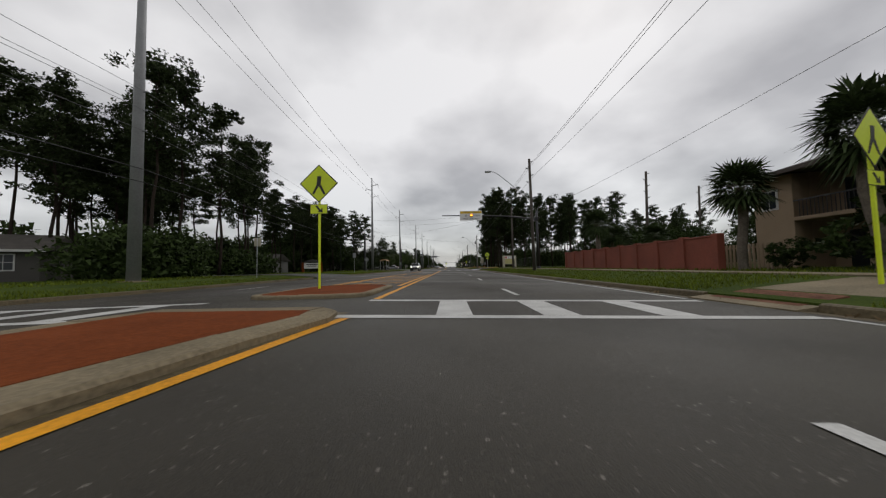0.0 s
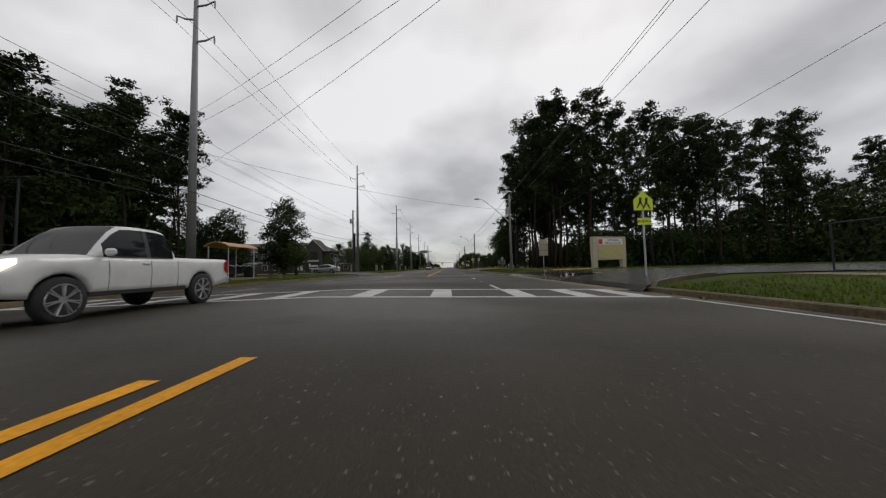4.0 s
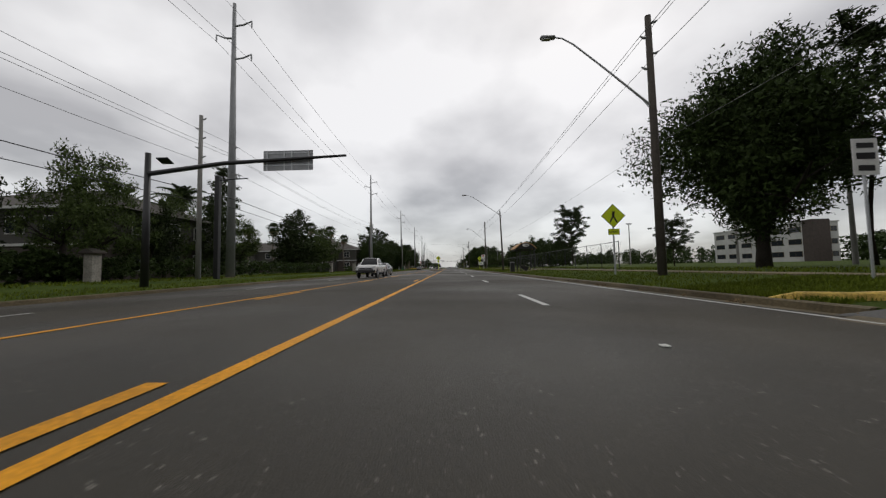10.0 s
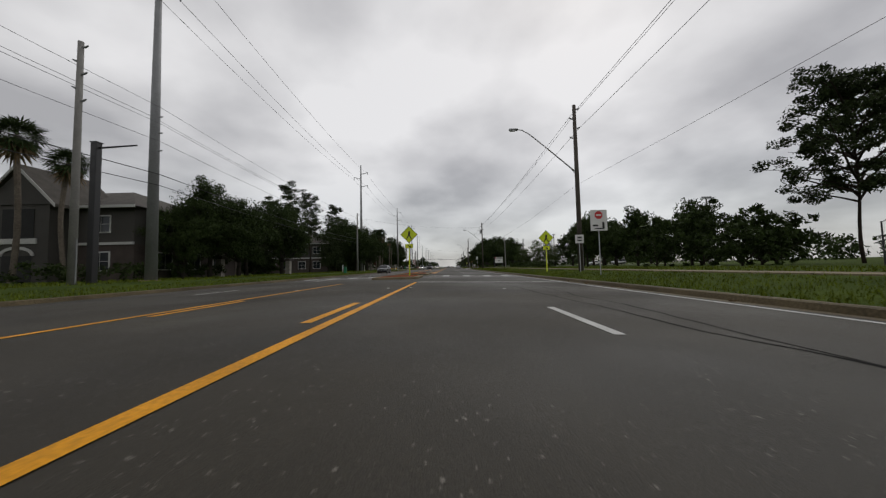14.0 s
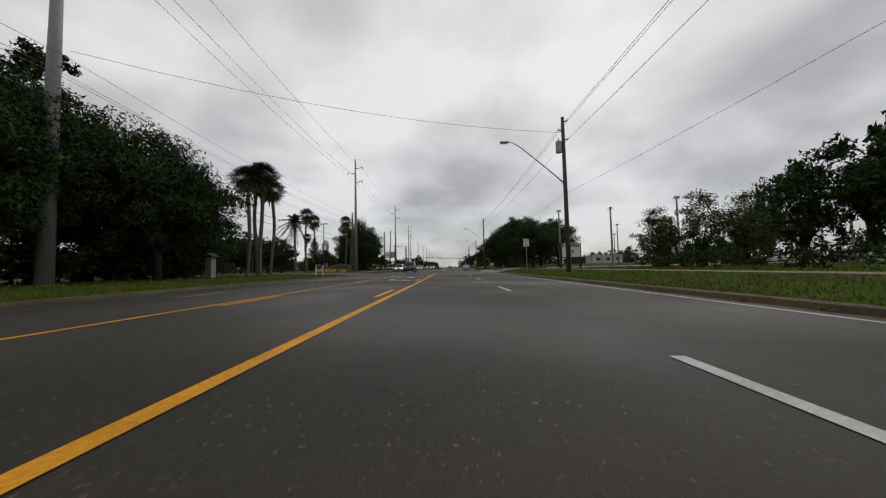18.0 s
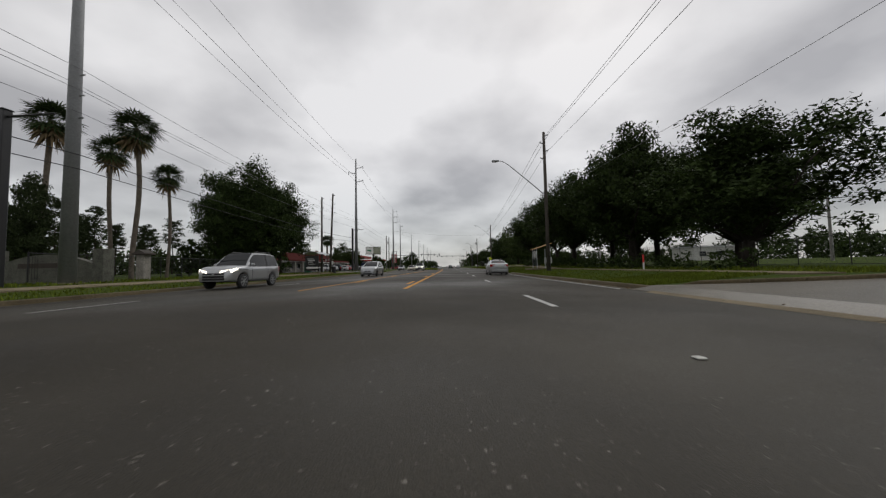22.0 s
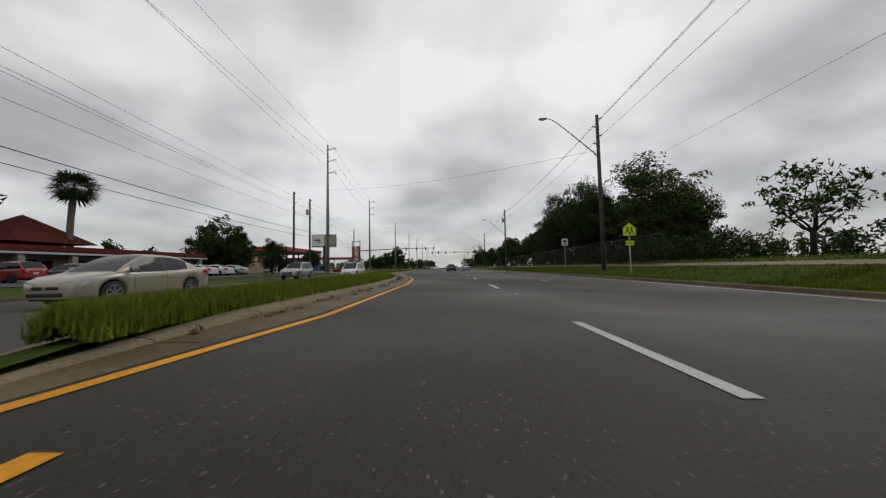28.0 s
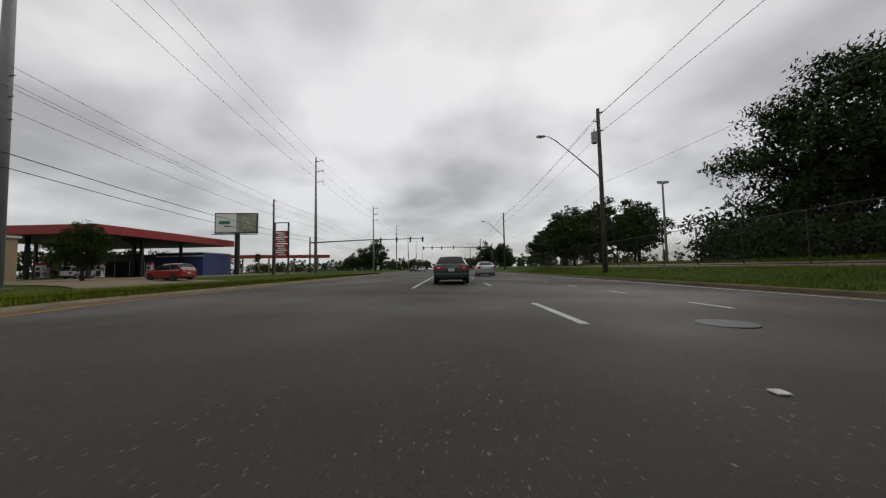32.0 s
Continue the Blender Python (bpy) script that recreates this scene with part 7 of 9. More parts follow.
# filling station: forecourt, canopy square to the road, pumps and shop
apron("forecourt", ((-33, 489), (-33, 552), (-82, 552), (-82, 506), (-45, 506), (-38, 489)), M_conc, "worn stained concrete forecourt of the filling station", lift=0.05)
t = thing("filling_station_canopy", -60, 513, ground_z(-60, 520), "filling station canopy with a broad red fascia on columns", "canopy")
part("deck", box(B(), 0, 14, 6.3, 26, 27.4, 0.9), M_conc, t)
part("soffit", box(B(), 0, 14, 6.22, 25.9, 27.3, 0.06), M_black, t)
for yy in (0, 28):
    part("fascia", box(B(), 0, yy, 6.15, 26.6, 0.3, 1.25, bevel=0.02), M_redfascia, t)
for xx in (-13.15, 13.15):
    part("fascia", box(B(), xx, 14, 6.15, 0.3, 27.6, 1.25, bevel=0.02), M_redfascia, t)
for xx in (-9, 0, 9):
    for yy in (3, 11, 19):
        part("column", box(B(), xx, yy, -0.2, 0.4, 0.4, 6.5, bevel=0.02), M_black, t)
for xx in (-69, -60, -51):
    for yy in (517.6, 525.6):
        p = thing("fuel_pump", xx, yy, ground_z(xx, yy) + 0.07, "white and red fuel pump on its island", "fuel pump", "fuel pumps")
        part("island", box(B(), 0, 0, -0.05, 1.0, 3.0, 0.2, bevel=0.03), M_conc, p)
        part("cabinet", box(B(), 0, 0, 0.15, 0.9, 0.55, 1.9, bevel=0.03), M_signwhite, p)
        part("header", box(B(), 0, 0, 2.05, 1.0, 0.6, 0.45, bevel=0.03), M_redfascia, p)
        part("screen", box(B(), 0, -0.285, 1.35, 0.5, 0.02, 0.35), M_glass, p)
        part("dispenser_panel", box(B(), 0, -0.285, 0.3, 0.7, 0.02, 0.8), M_black, p)
        for sx in (-1, 1):
            part("hose", tube(B(), [(sx * 0.47, 0, 1.9), (sx * 0.6, 0, 1.2), (sx * 0.58, 0, 0.5), (sx * 0.48, 0, 1.0)], 0.025, 5), M_black, p)
t = thing("station_shop", -59.5, 532.5, ground_z(-59, 532), "blue and black filling station shop with glass front", "shop")
part("wall", box(B(), 8.0, 4, -0.2, 9, 8, 4.6), M_bluewall, t)
part("wall", box(B(), -4.6, 4, -0.2, 16, 8, 4.5), M_black, t)
part("parapet_band", box(B(), 8.0, -0.06, 3.75, 9.1, 0.1, 0.22), M_signwhite, t)
part("parapet_cap", box(B(), 8.0, 4, 4.4, 9.3, 8.3, 0.16), M_trim, t)
part("glass_front", box(B(), -4.6, -0.04, 0.2, 13, 0.08, 2.8), M_glass, t)
for i in range(5):
    part("mullion", box(B(), -10.4 + i * 2.9, -0.1, 0.2, 0.1, 0.08, 2.8), M_alu, t)
part("poster", box(B(), 6.4, -0.03, 1.2, 1.0, 0.05, 0.9), M_signwhite, t)
part("poster", box(B(), 8.2, -0.03, 1.2, 1.6, 0.05, 0.9), M_signwhite, t)
part("door", box(B(), 10.6, -0.03, 0, 1.1, 0.06, 2.2), M_shade, t)
t = thing("far_canopy", -72, 610, ground_z(-72, 610), "distant canopy with a red fascia beyond the junction", "canopy", rz=20)
part("deck", box(B(), 0, 5, 6.6, 40, 10, 0.9), M_conc, t)
part("fascia", box(B(), 0, -0.1, 6.5, 40.2, 0.16, 1.2), M_redfascia, t)
for xx in (-15, -5, 5, 15):
    part("column", box(B(), xx, 4, -0.2, 0.5, 0.5, 6.9), M_conc, t)
t = thing("field_canopy", 24, 484, ground_z(24, 484), "small white canopy on thin posts in the field", "canopy")
part("roof", box(B(), 0, 0, 3.0, 3.2, 3.2, 0.14, bevel=0.03), M_signwhite, t)
for xx in (-1.4, 1.4):
    for yy in (-1.4, 1.4):
        part("post", tube(B(), [(xx, yy, -0.1), (xx, yy, 3.02)], 0.05, 6), M_alu, t)
# price sign
t = thing("price_sign", -31.3, 531.5, ground_z(-31, 531), "tall red price sign in a steel frame", "price sign")
for xx in (-1.3, 1.3):
    part("post", box(B(), xx, 0, -0.2, 0.22, 0.3, 10.0), M_black, t)
part("top_bar", box(B(), 0, 0, 9.7, 2.8, 0.3, 0.15), M_black, t)
for i, z in enumerate((7.1, 5.85, 4.6, 3.4)):
    p = part("sign_panel", box(B(), 0, -0.1, z, 2.4, 0.25, 1.12, bevel=0.02), M_redfascia, t)
    bars(p, [(-0.2, z + 0.75, 1.6, 0.28), (0.1, z + 0.32, 1.4, 0.2)], M_signwhite, -0.23)
# billboard
t = thing("billboard", -45.3, 540, ground_z(-45, 540), "large billboard on a black steel column", "billboard", rz=8)
part("column", tube(B(), [(0, 0, -0.2), (0, 0, 9.2)], 0.5, 12), M_black, t)
fb = part("face_frame", box(B(), 0, -0.4, 8.9, 8.6, 0.5, 4.4, bevel=0.03), M_black, t)
M_bill = mat("printed billboard panel", (0.36, 0.38, 0.30), rough=0.5, second=(0.10, 0.12, 0.06), scale=0.5, fine=1.5, bump=0)
part("poster", box(B(), -2.0, -0.68, 9.1, 4.1, 0.05, 4.0), M_signwhite, fb)
part("poster", box(B(), 2.1, -0.68, 9.1, 4.0, 0.05, 4.0), M_bill, fb)
bars(fb, [(-2.3, 11.2, 2.2, 0.7), (-1.6, 10.4, 1.4, 0.25)], M_signgreen, -0.71)
part("catwalk", box(B(), 0, -1.1, 8.6, 9.0, 0.9, 0.08), M_black, t)
part("catwalk_rail", tube(B(), [(-4.4, -1.5, 9.1), (4.4, -1.5, 9.1)], 0.03, 5), M_black, t)


def signal_arm(x, y, length, z, heads, side=1):
    t = thing("traffic_signal", x, y, ground_z(x, y), "black traffic signal mast arm with hanging signal heads", "traffic signal", "traffic signals")
    part("pole", tube(B(), [(0, 0, -0.2), (0, 0, z + 1.0)], [0.24, 0.17], 12), M_black, t)
    part("mast_arm", tube(B(), [(0, 0, z - 0.6), (side * length * 0.5, 0, z - 0.1), (side * length, 0, z)], [0.18, 0.13, 0.08], 8), M_black, t)
    for f in heads:
        xx = side * length * f
        h = part("signal_head", box(B(), xx, -0.25, z - 0.95, 0.45, 0.35, 1.35, bevel=0.03), M_black, t)
        for i in range(3):
            part("lens", tube(B(), [(xx, -0.42, z - 0.75 + i * 0.42), (xx, -0.47, z - 0.75 + i * 0.42)], 0.14, 10), M_carblack, h)
    return t


signal_arm(-38.0, 560, 31.7, 8.9, (0.62, 0.76, 0.88, 0.985))
signal_arm(17.5, 600, 27.5, 8.4, (0.55, 0.72, 0.86, 0.98), -1)

# tall flood lights and car-park lamps
for x, y, h, label in ((22.5, 357, 11.2, 2), (38, 345, 11, 2), (52, 392, 12, 2), (60, 340, 13, 4), (27, 345, 9.5, 1), (48, 288, 12, 4), (70, 430, 12, 4), (48, 452, 11, 4), (33, 520, 12, 4), (58, 268, 13, 4), (34, 190, 10, 1), (46, 215, 11, 1), (-35.4, 119.6, 8.6, 2)):
    t = thing("flood_light", x, y, ground_z(x, y), "tall pale flood light pole with angled lamp heads", "flood light", "flood lights")
    part("shaft", tube(B(), [(0, 0, -0.2), (0, 0, h)], [0.2, 0.12], 10), M_cpole, t)
    part("crossarm", tube(B(), [(-0.6, 0, h), (0.6, 0, h)], 0.04, 6), M_alu, t)
    for i in range(label):
        xx = (i - (label - 1) / 2) * 0.45
        part("lamp_head", box(B(), xx, -0.1, h + 0.05, 0.36, 0.3, 0.35, bevel=0.04), M_signback, t)
for x, y, h in ((-21.6, 346.2, 8.4), (-28, 84, 7.0), (-34, 336, 8)):
    t = thing("car_park_lamp", x, y, ground_z(x, y), "slim black lamp post with twin flat heads", "lamp post", "car park lamps")
    part("shaft", tube(B(), [(0, 0, -0.2), (0, 0, h)], [0.1, 0.06], 8), M_black, t)
    for s in (-1, 1):
        part("lamp_head", box(B(), s * 0.35, 0, h, 0.6, 0.3, 0.14, bevel=0.03), M_black, t)

# bus shelters
def shelter(x, y, label, roof_m, w=3.4, d=1.6, h=2.6, rz=0.0, ad=False, tilt=0.0):
    t = thing("bus_shelter", x, y, ground_z(x, y) + 0.06, label, "bus shelter", rz=rz)
    part("slab", box(B(), 0, 0, -0.1, d + 1.6, w + 1.6, 0.14), M_conc, t)
    for a in (-1, 1):
        for b in (-1, 1):
            part("post", tube(B(), [(a * d / 2, b * w / 2, 0), (a * d / 2, b * w / 2, h)], 0.045, 7), M_black if ad else M_alu, t)
    bm = B()
    arc = [(0.62 * d * s, h + (tilt * (s + 1) if tilt else 0.35 * (1 - s * s))) for s in np.linspace(-1, 1, 9)]
    prof = [(float(a), float(b)) for a, b in arc] + [(float(a), float(b) - 0.06) for a, b in reversed(arc)]
    prism(bm, prof, -w / 2 - 0.3, w / 2 + 0.3)
    part("roof", bm, roof_m, t)
    part("back_panel", box(B(), -d / 2, 0, 0.3, 0.03, w - 0.2, 1.8), M_glass if not ad else M_shade, t)
    bn = part("bench", box(B(), -d / 2 + 0.35, 0, 0.42, 0.4, w * 0.6, 0.06, bevel=0.01), M_black, t)
    for b in (-1, 1):
        part("bench_leg", box(B(), -d / 2 + 0.35, b * w * 0.25, 0, 0.05, 0.05, 0.42), M_black, bn)
    if ad:
        p = part("ad_panel", box(B(), 0.1, -w / 2 - 0.05, 0.45, d, 0.1, 1.9, bevel=0.01), M_black, t)
        bars(p, [(-0.1, 1.9, 0.8, 0.08), (0.0, 1.7, 0.9, 0.08), (-0.1, 1.5, 0.7, 0.08), (0.05, 1.2, 0.9, 0.06)], M_signwhite, -w / 2 - 0.1)
        part("white_strip", box(B(), 0.1, -w / 2 - 0.11, 0.6, d * 0.9, 0.02, 0.25), M_signwhite, p)
    return t


def bin_can(x, y):
    t = thing("litter_bin", x, y, ground_z(x, y) + 0.04, "dark round litter bin with a pale lid", "litter bin", "litter bins")
    part("body", tube(B(), [(0, 0, 0), (0, 0, 0.95)], [0.3, 0.32], 14), M_black, t)
    part("lid", tube(B(), [(0, 0, 0.95), (0, 0, 1.05), (0, 0, 1.15)], [0.34, 0.3, 0.12], 14), M_signback, t)


t = shelter(-17.9, 90.3, "bus shelter with a curved orange roof and a bench", M_orange)
part("wavy_rail", tube(B(), [(0.8, -1.7 + i * 0.17, 1.05 + 0.05 * math.sin(i * 1.25)) for i in range(21)], 0.03, 6), M_alu, t)
t = thing("litter_bin", -18.0, 93.0, ground_z(-18, 93) + 0.02, "large dark litter bin with a pale lid beside the shelter", "litter bin", "litter bins")
part("body", box(B(), 0, 0, 0, 0.8, 0.8, 1.2, bevel=0.04), M_black, t)
part("lid", box(B(), 0, 0, 1.2, 0.86, 0.86, 0.14, bevel=0.05), M_signback, t)
part("bin_door", box(B(), 0.41, 0, 0.1, 0.02, 0.66, 0.8), M_shade, t)
shelter(-18.6, 391.7, "black bus shelter with a dark advertising panel", M_alu, 3.2, 1.7, 2.6, 0, True)
bin_can(-17.0, 394.0)
shelter(10.9, 385.8, "small bus shelter with a tilted faded orange roof", M_orange, 1.9, 1.5, 2.35, tilt=0.3)
t = thing("bench", -16.4, 94.3, ground_z(-16.4, 94) + 0.02, "low wooden bench beside the litter bin", "bench", rz=60)
part("seat", box(B(), 0, 0, 0.42, 0.45, 1.9, 0.07, bevel=0.01), M_wood, t)
for yy in (-0.7, 0.7):
    part("leg", box(B(), 0, yy, 0, 0.4, 0.12, 0.42, bevel=0.01), M_conc, t)
t = thing("utility_cabinet", -22.6, 398.2, ground_z(-22, 398), "teal green utility cabinet beside the poles", "utility cabinet")
part("body", box(B(), 0, 0, -0.05, 0.9, 0.8, 1.7, bevel=0.03), mat("teal cabinet paint", (0.02, 0.10, 0.085), rough=0.5, var=0.1), t)
part("door", box(B(), 0, -0.41, 0.1, 0.75, 0.03, 1.45), M_signgreen, t)
t = thing("utility_cabinet", -16.9, 280.6, ground_z(-17, 280), "small teal utility pedestal in the grass", "utility cabinet")
part("body", box(B(), 0, 0, -0.05, 0.4, 0.4, 1.0, bevel=0.03), M_signgreen, t)
part("lid", box(B(), 0, 0, 0.95, 0.44, 0.44, 0.06, bevel=0.02), M_signgreen, t)
# arched shelter on the right
t = thing("arched_bus_shelter", 9.0, 200.4, ground_z(9.0, 200.4) + 0.02, "bus shelter with an arched tan roof on trusses", "bus shelter")
arc = [(1.28 * s, 2.62 + 0.72 * (1 - s * s)) for s in np.linspace(-1, 1, 13)]
part("arched_roof", prism(B(), [(float(a), float(b)) for a, b in arc] + [(float(a) * 0.97, float(b) - 0.06) for a, b in reversed(arc)], 0.0, 3.0), M_orange, t)
tym = [(float(a) * 0.97, float(b) - 0.07) for a, b in arc]
end = part("end_panel", prism(B(), tym, 0.06, 0.1), M_shade, t)
ell = [(0.4 * math.cos(a), 3.0 + 0.17 * math.sin(a)) for a in np.linspace(0, math.tau, 20, endpoint=False)]
part("oval_emblem", prism(B(), [(float(a), float(b)) for a, b in ell], 0.04, 0.056), M_signwhite, end)
bars(end, [(0.12, 3.0, 0.4, 0.1)], M_signblack, 0.035)
for xx in (-1.18, 1.18):
    part("truss_chord", tube(B(), [(xx, 0.1, 2.47), (xx, 2.9, 2.47)], 0.03, 6), M_black, t)
    for i in range(6):
        a, b = 0.1 + i * 0.467, 0.1 + (i + 1) * 0.467
        part("truss_web", tube(B(), [(xx, a, 2.47), (xx, (a + b) / 2, 2.67)], 0.02, 5), M_black, t)
        part("truss_web", tube(B(), [(xx, (a + b) / 2, 2.67), (xx, b, 2.47)], 0.02, 5), M_black, t)
for xx, yy in ((-0.55, 0.5), (-0.55, 2.5), (1.1, 0.5), (1.1, 2.5)):
    part("post", tube(B(), [(xx, yy, -0.1), (xx, yy, 3.0)], 0.06, 8), M_black, t)
for yy in (0.5, 2.5):
    part("tie_beam", tube(B(), [(-1.18, yy, 2.47), (1.18, yy, 2.47)], 0.045, 6), M_black, t)
z0 = ground_z(9.0, 200.4) + 0.02
cs = [(x, y, ground_z(9.0 + x, 200.4 + y) + 0.03 - z0) for x, y in ((-2.0, -0.6), (1.8, -0.6), (1.8, 3.8), (-2.0, 3.8))]
part("slab", raw_mesh("slab", cs + [(x, y, z - 0.15) for x, y, z in cs], [(0, 1, 2, 3), (0, 4, 5, 1), (1, 5, 6, 2), (2, 6, 7, 3), (3, 7, 4, 0)], M_conc), None, t)
part("bench", box(B(), -0.2, 0.5, 0.42, 1.0, 0.5, 0.1, bevel=0.02), M_black, t)
part("bench_support", prism(B(), [(-0.12, 0.0), (0.12, 0.0), (0.4, 0.42), (-0.6, 0.42)], 0.35, 0.65), M_black, t)
t = thing("litter_bin", 7.6, 201.6, ground_z(7.6, 201) + 0.03, "square dark litter bin beside the arched shelter", "litter bin", "litter bins")
part("body", box(B(), 0, 0, 0, 0.48, 0.48, 1.08, bevel=0.05), M_black, t)
part("lid", box(B(), 0, 0, 1.08, 0.53, 0.53, 0.1, bevel=0.03), M_signback, t)
# entrance wall with flower bed
M_oldstone = mat("grey mossy stone", (0.105, 0.105, 0.085), rough=0.85, var=0.4, scale=2.0, fine=12, bump=0.4)
t = thing("entrance_wall", -25.5, 366.5, ground_z(-25, 366), "low grey mossy stone entrance wall with a curved top", "wall")
arc = [(3.2 * s, 1.1 + 0.7 * (1 - s * s)) for s in np.linspace(-1, 1, 11)]
part("wall", prism(B(), [(-3.2, -0.2)] + [(float(a), float(b)) for a, b in arc] + [(3.2, -0.2)], 0, 0.4), M_oldstone, t)
for xx in (-3.5, 3.5):
    part("pier", box(B(), xx, 0.2, -0.2, 0.7, 0.7, 2.3, bevel=0.02), M_oldstone, t)
bars(t, [(0, 1.1, 3.6, 0.3)], M_siding2, -0.01)


# ---- vehicles ----
def paint(name, color, metal=0.0):
    return mat(name, color, rough=0.30, metal=metal, var=0.06, scale=1.0, fine=6, bump=0.0, coat=0.6)


P_white = paint("white car paint", (0.62, 0.62, 0.61))
P_silver = paint("silver car paint", (0.40, 0.41, 0.42), 0.6)
P_grey = paint("grey car paint", (0.062, 0.064, 0.067), 0.2)
P_black = mat("black car paint", (0.007, 0.007, 0.008), rough=0.30, var=0.06, scale=1.0, fine=6, bump=0.0, spec=0.3, coat=0.15)
P_green = paint("dark green car paint", (0.012, 0.045, 0.038))
P_beige = paint("beige car paint", (0.36, 0.32, 0.25), 0.2)
P_blue = paint("pale blue car paint", (0.22, 0.29, 0.36))
P_red = paint("red car paint", (0.26, 0.015, 0.015))
M_carglass = glassy("tinted car glass", (0.012, 0.014, 0.015), 0.04)
M_arch = mat("dark wheel arch", (0.006, 0.006, 0.006), rough=0.9, var=0.2, bump=0, spec=0.1)
M_tail = mat("red tail lamp lens", (0.34, 0.012, 0.012), rough=0.2, var=0.1, bump=0, coat=0.6)
M_plate = mat("licence plate sheet", (0.5, 0.5, 0.46), rough=0.5, var=0.15, scale=9, bump=0)

# stations along the length: deck height and share of half width, tail to nose; glasshouse from rear base to windscreen base
SHAPES = {
    "sedan": dict(W=1.80, H=1.46, base=0.20, belt=0.93, top=[(-2.32, 0.90), (-2.27, 1.0), (-2.1, 1.05), (-1.5, 1.03), (-0.8, 0.97), (0.9, 0.93), (1.4, 0.90), (1.9, 0.80), (2.15, 0.71), (2.28, 0.60)],
                  wide=[(-2.32, 0.80), (-2.26, 0.88), (-2.1, 0.94), (-1.5, 0.99), (0, 1.0), (1.4, 0.98), (1.9, 0.92), (2.15, 0.82), (2.28, 0.66)], cab=(-1.95, -0.85, 0.25, 1.25), wheels=(-1.33, 1.38), wr=0.325),
    "compact": dict(W=1.76, H=1.45, base=0.20, belt=0.97, top=[(-2.27, 0.93), (-2.22, 1.05), (-2.08, 1.10), (-1.5, 1.08), (-0.8, 1.02), (0.2, 0.97), (1.0, 0.93), (1.5, 0.88), (1.9, 0.79), (2.12, 0.69), (2.24, 0.56)],
                    wide=[(-2.27, 0.82), (-2.21, 0.89), (-2.05, 0.95), (-1.5, 1.0), (0, 1.0), (1.3, 0.99), (1.85, 0.92), (2.1, 0.81), (2.24, 0.64)], cab=(-1.93, -0.70, 0.15, 1.45), wheels=(-1.33, 1.36), wr=0.325),
    "old_sedan": dict(W=1.82, H=1.42, base=0.24, belt=0.92, top=[(-2.44, 0.90), (-2.41, 0.96), (-2.1, 0.98), (-1.4, 0.96), (0.0, 0.92), (1.0, 0.91), (1.7, 0.88), (2.2, 0.82), (2.38, 0.76), (2.42, 0.70)],
                      wide=[(-2.44, 0.90), (-2.40, 0.94), (-2.1, 0.97), (-1.4, 1.0), (1.0, 1.0), (1.7, 0.98), (2.2, 0.95), (2.38, 0.91), (2.42, 0.87)], cab=(-1.62, -0.95, 0.2, 0.95), wheels=(-1.4, 1.42), wr=0.315),
    "hatch": dict(W=1.70, H=1.54, base=0.20, belt=0.97, top=[(-2.06, 0.90), (-2.02, 1.0), (-1.8, 1.02), (-1.0, 1.0), (0.4, 0.98), (1.1, 1.0), (1.5, 0.95), (1.85, 0.86), (2.03, 0.76), (2.12, 0.62)],
                  wide=[(-2.06, 0.84), (-2.0, 0.90), (-1.8, 0.95), (-1.0, 1.0), (1.1, 0.99), (1.55, 0.95), (1.9, 0.85), (2.05, 0.75), (2.12, 0.64)], cab=(-2.0, -1.5, -0.05, 1.12), wheels=(-1.28, 1.3), wr=0.31),
    "suv": dict(W=1.86, H=1.84, base=0.36, belt=1.13, top=[(-2.2, 1.03), (-2.16, 1.14), (-1.95, 1.16), (-1.0, 1.14), (0.4, 1.13), (0.95, 1.15), (1.6, 1.11), (1.95, 1.04), (2.12, 0.94), (2.2, 0.80)],
                wide=[(-2.2, 0.85), (-2.14, 0.92), (-1.95, 0.96), (-1.0, 1.0), (1.1, 0.99), (1.6, 0.95), (1.95, 0.88), (2.12, 0.80), (2.2, 0.72)], cab=(-2.14, -1.78, 0.20, 0.98), wheels=(-1.34, 1.30), wr=0.37),
    "van": dict(W=1.95, H=1.74, base=0.22, belt=1.0, top=[(-2.45, 0.95), (-2.41, 1.02), (-1.2, 1.02), (0.8, 1.0), (1.5, 0.97), (1.95, 0.86), (2.25, 0.73), (2.42, 0.58)],
                wide=[(-2.45, 0.87), (-2.4, 0.93), (-1.9, 0.97), (-1.2, 1.0), (0.8, 1.0), (1.5, 0.97), (1.95, 0.91), (2.25, 0.82), (2.42, 0.68)], cab=(-2.40, -2.15, 0.35, 1.6), wheels=(-1.5, 1.48), wr=0.335),
    "pickup": dict(W=1.84, H=1.80, base=0.44, belt=1.15, top=[(-2.62, 1.12), (-2.60, 1.16), (-1.0, 1.16), (0.5, 1.15), (1.2, 1.16), (1.8, 1.13), (2.1, 1.08), (2.24, 1.0), (2.28, 0.90)],
                   wide=[(-2.62, 0.94), (-2.59, 0.97), (-1.0, 0.99), (0.5, 1.0), (1.2, 0.99), (1.8, 0.97), (2.1, 0.94), (2.24, 0.90), (2.28, 0.87)], cab=(-0.80, -0.62, 0.42, 1.05), wheels=(-1.62, 1.48), wr=0.39),
}
BOXY = ("suv", "van", "pickup", "hatch")


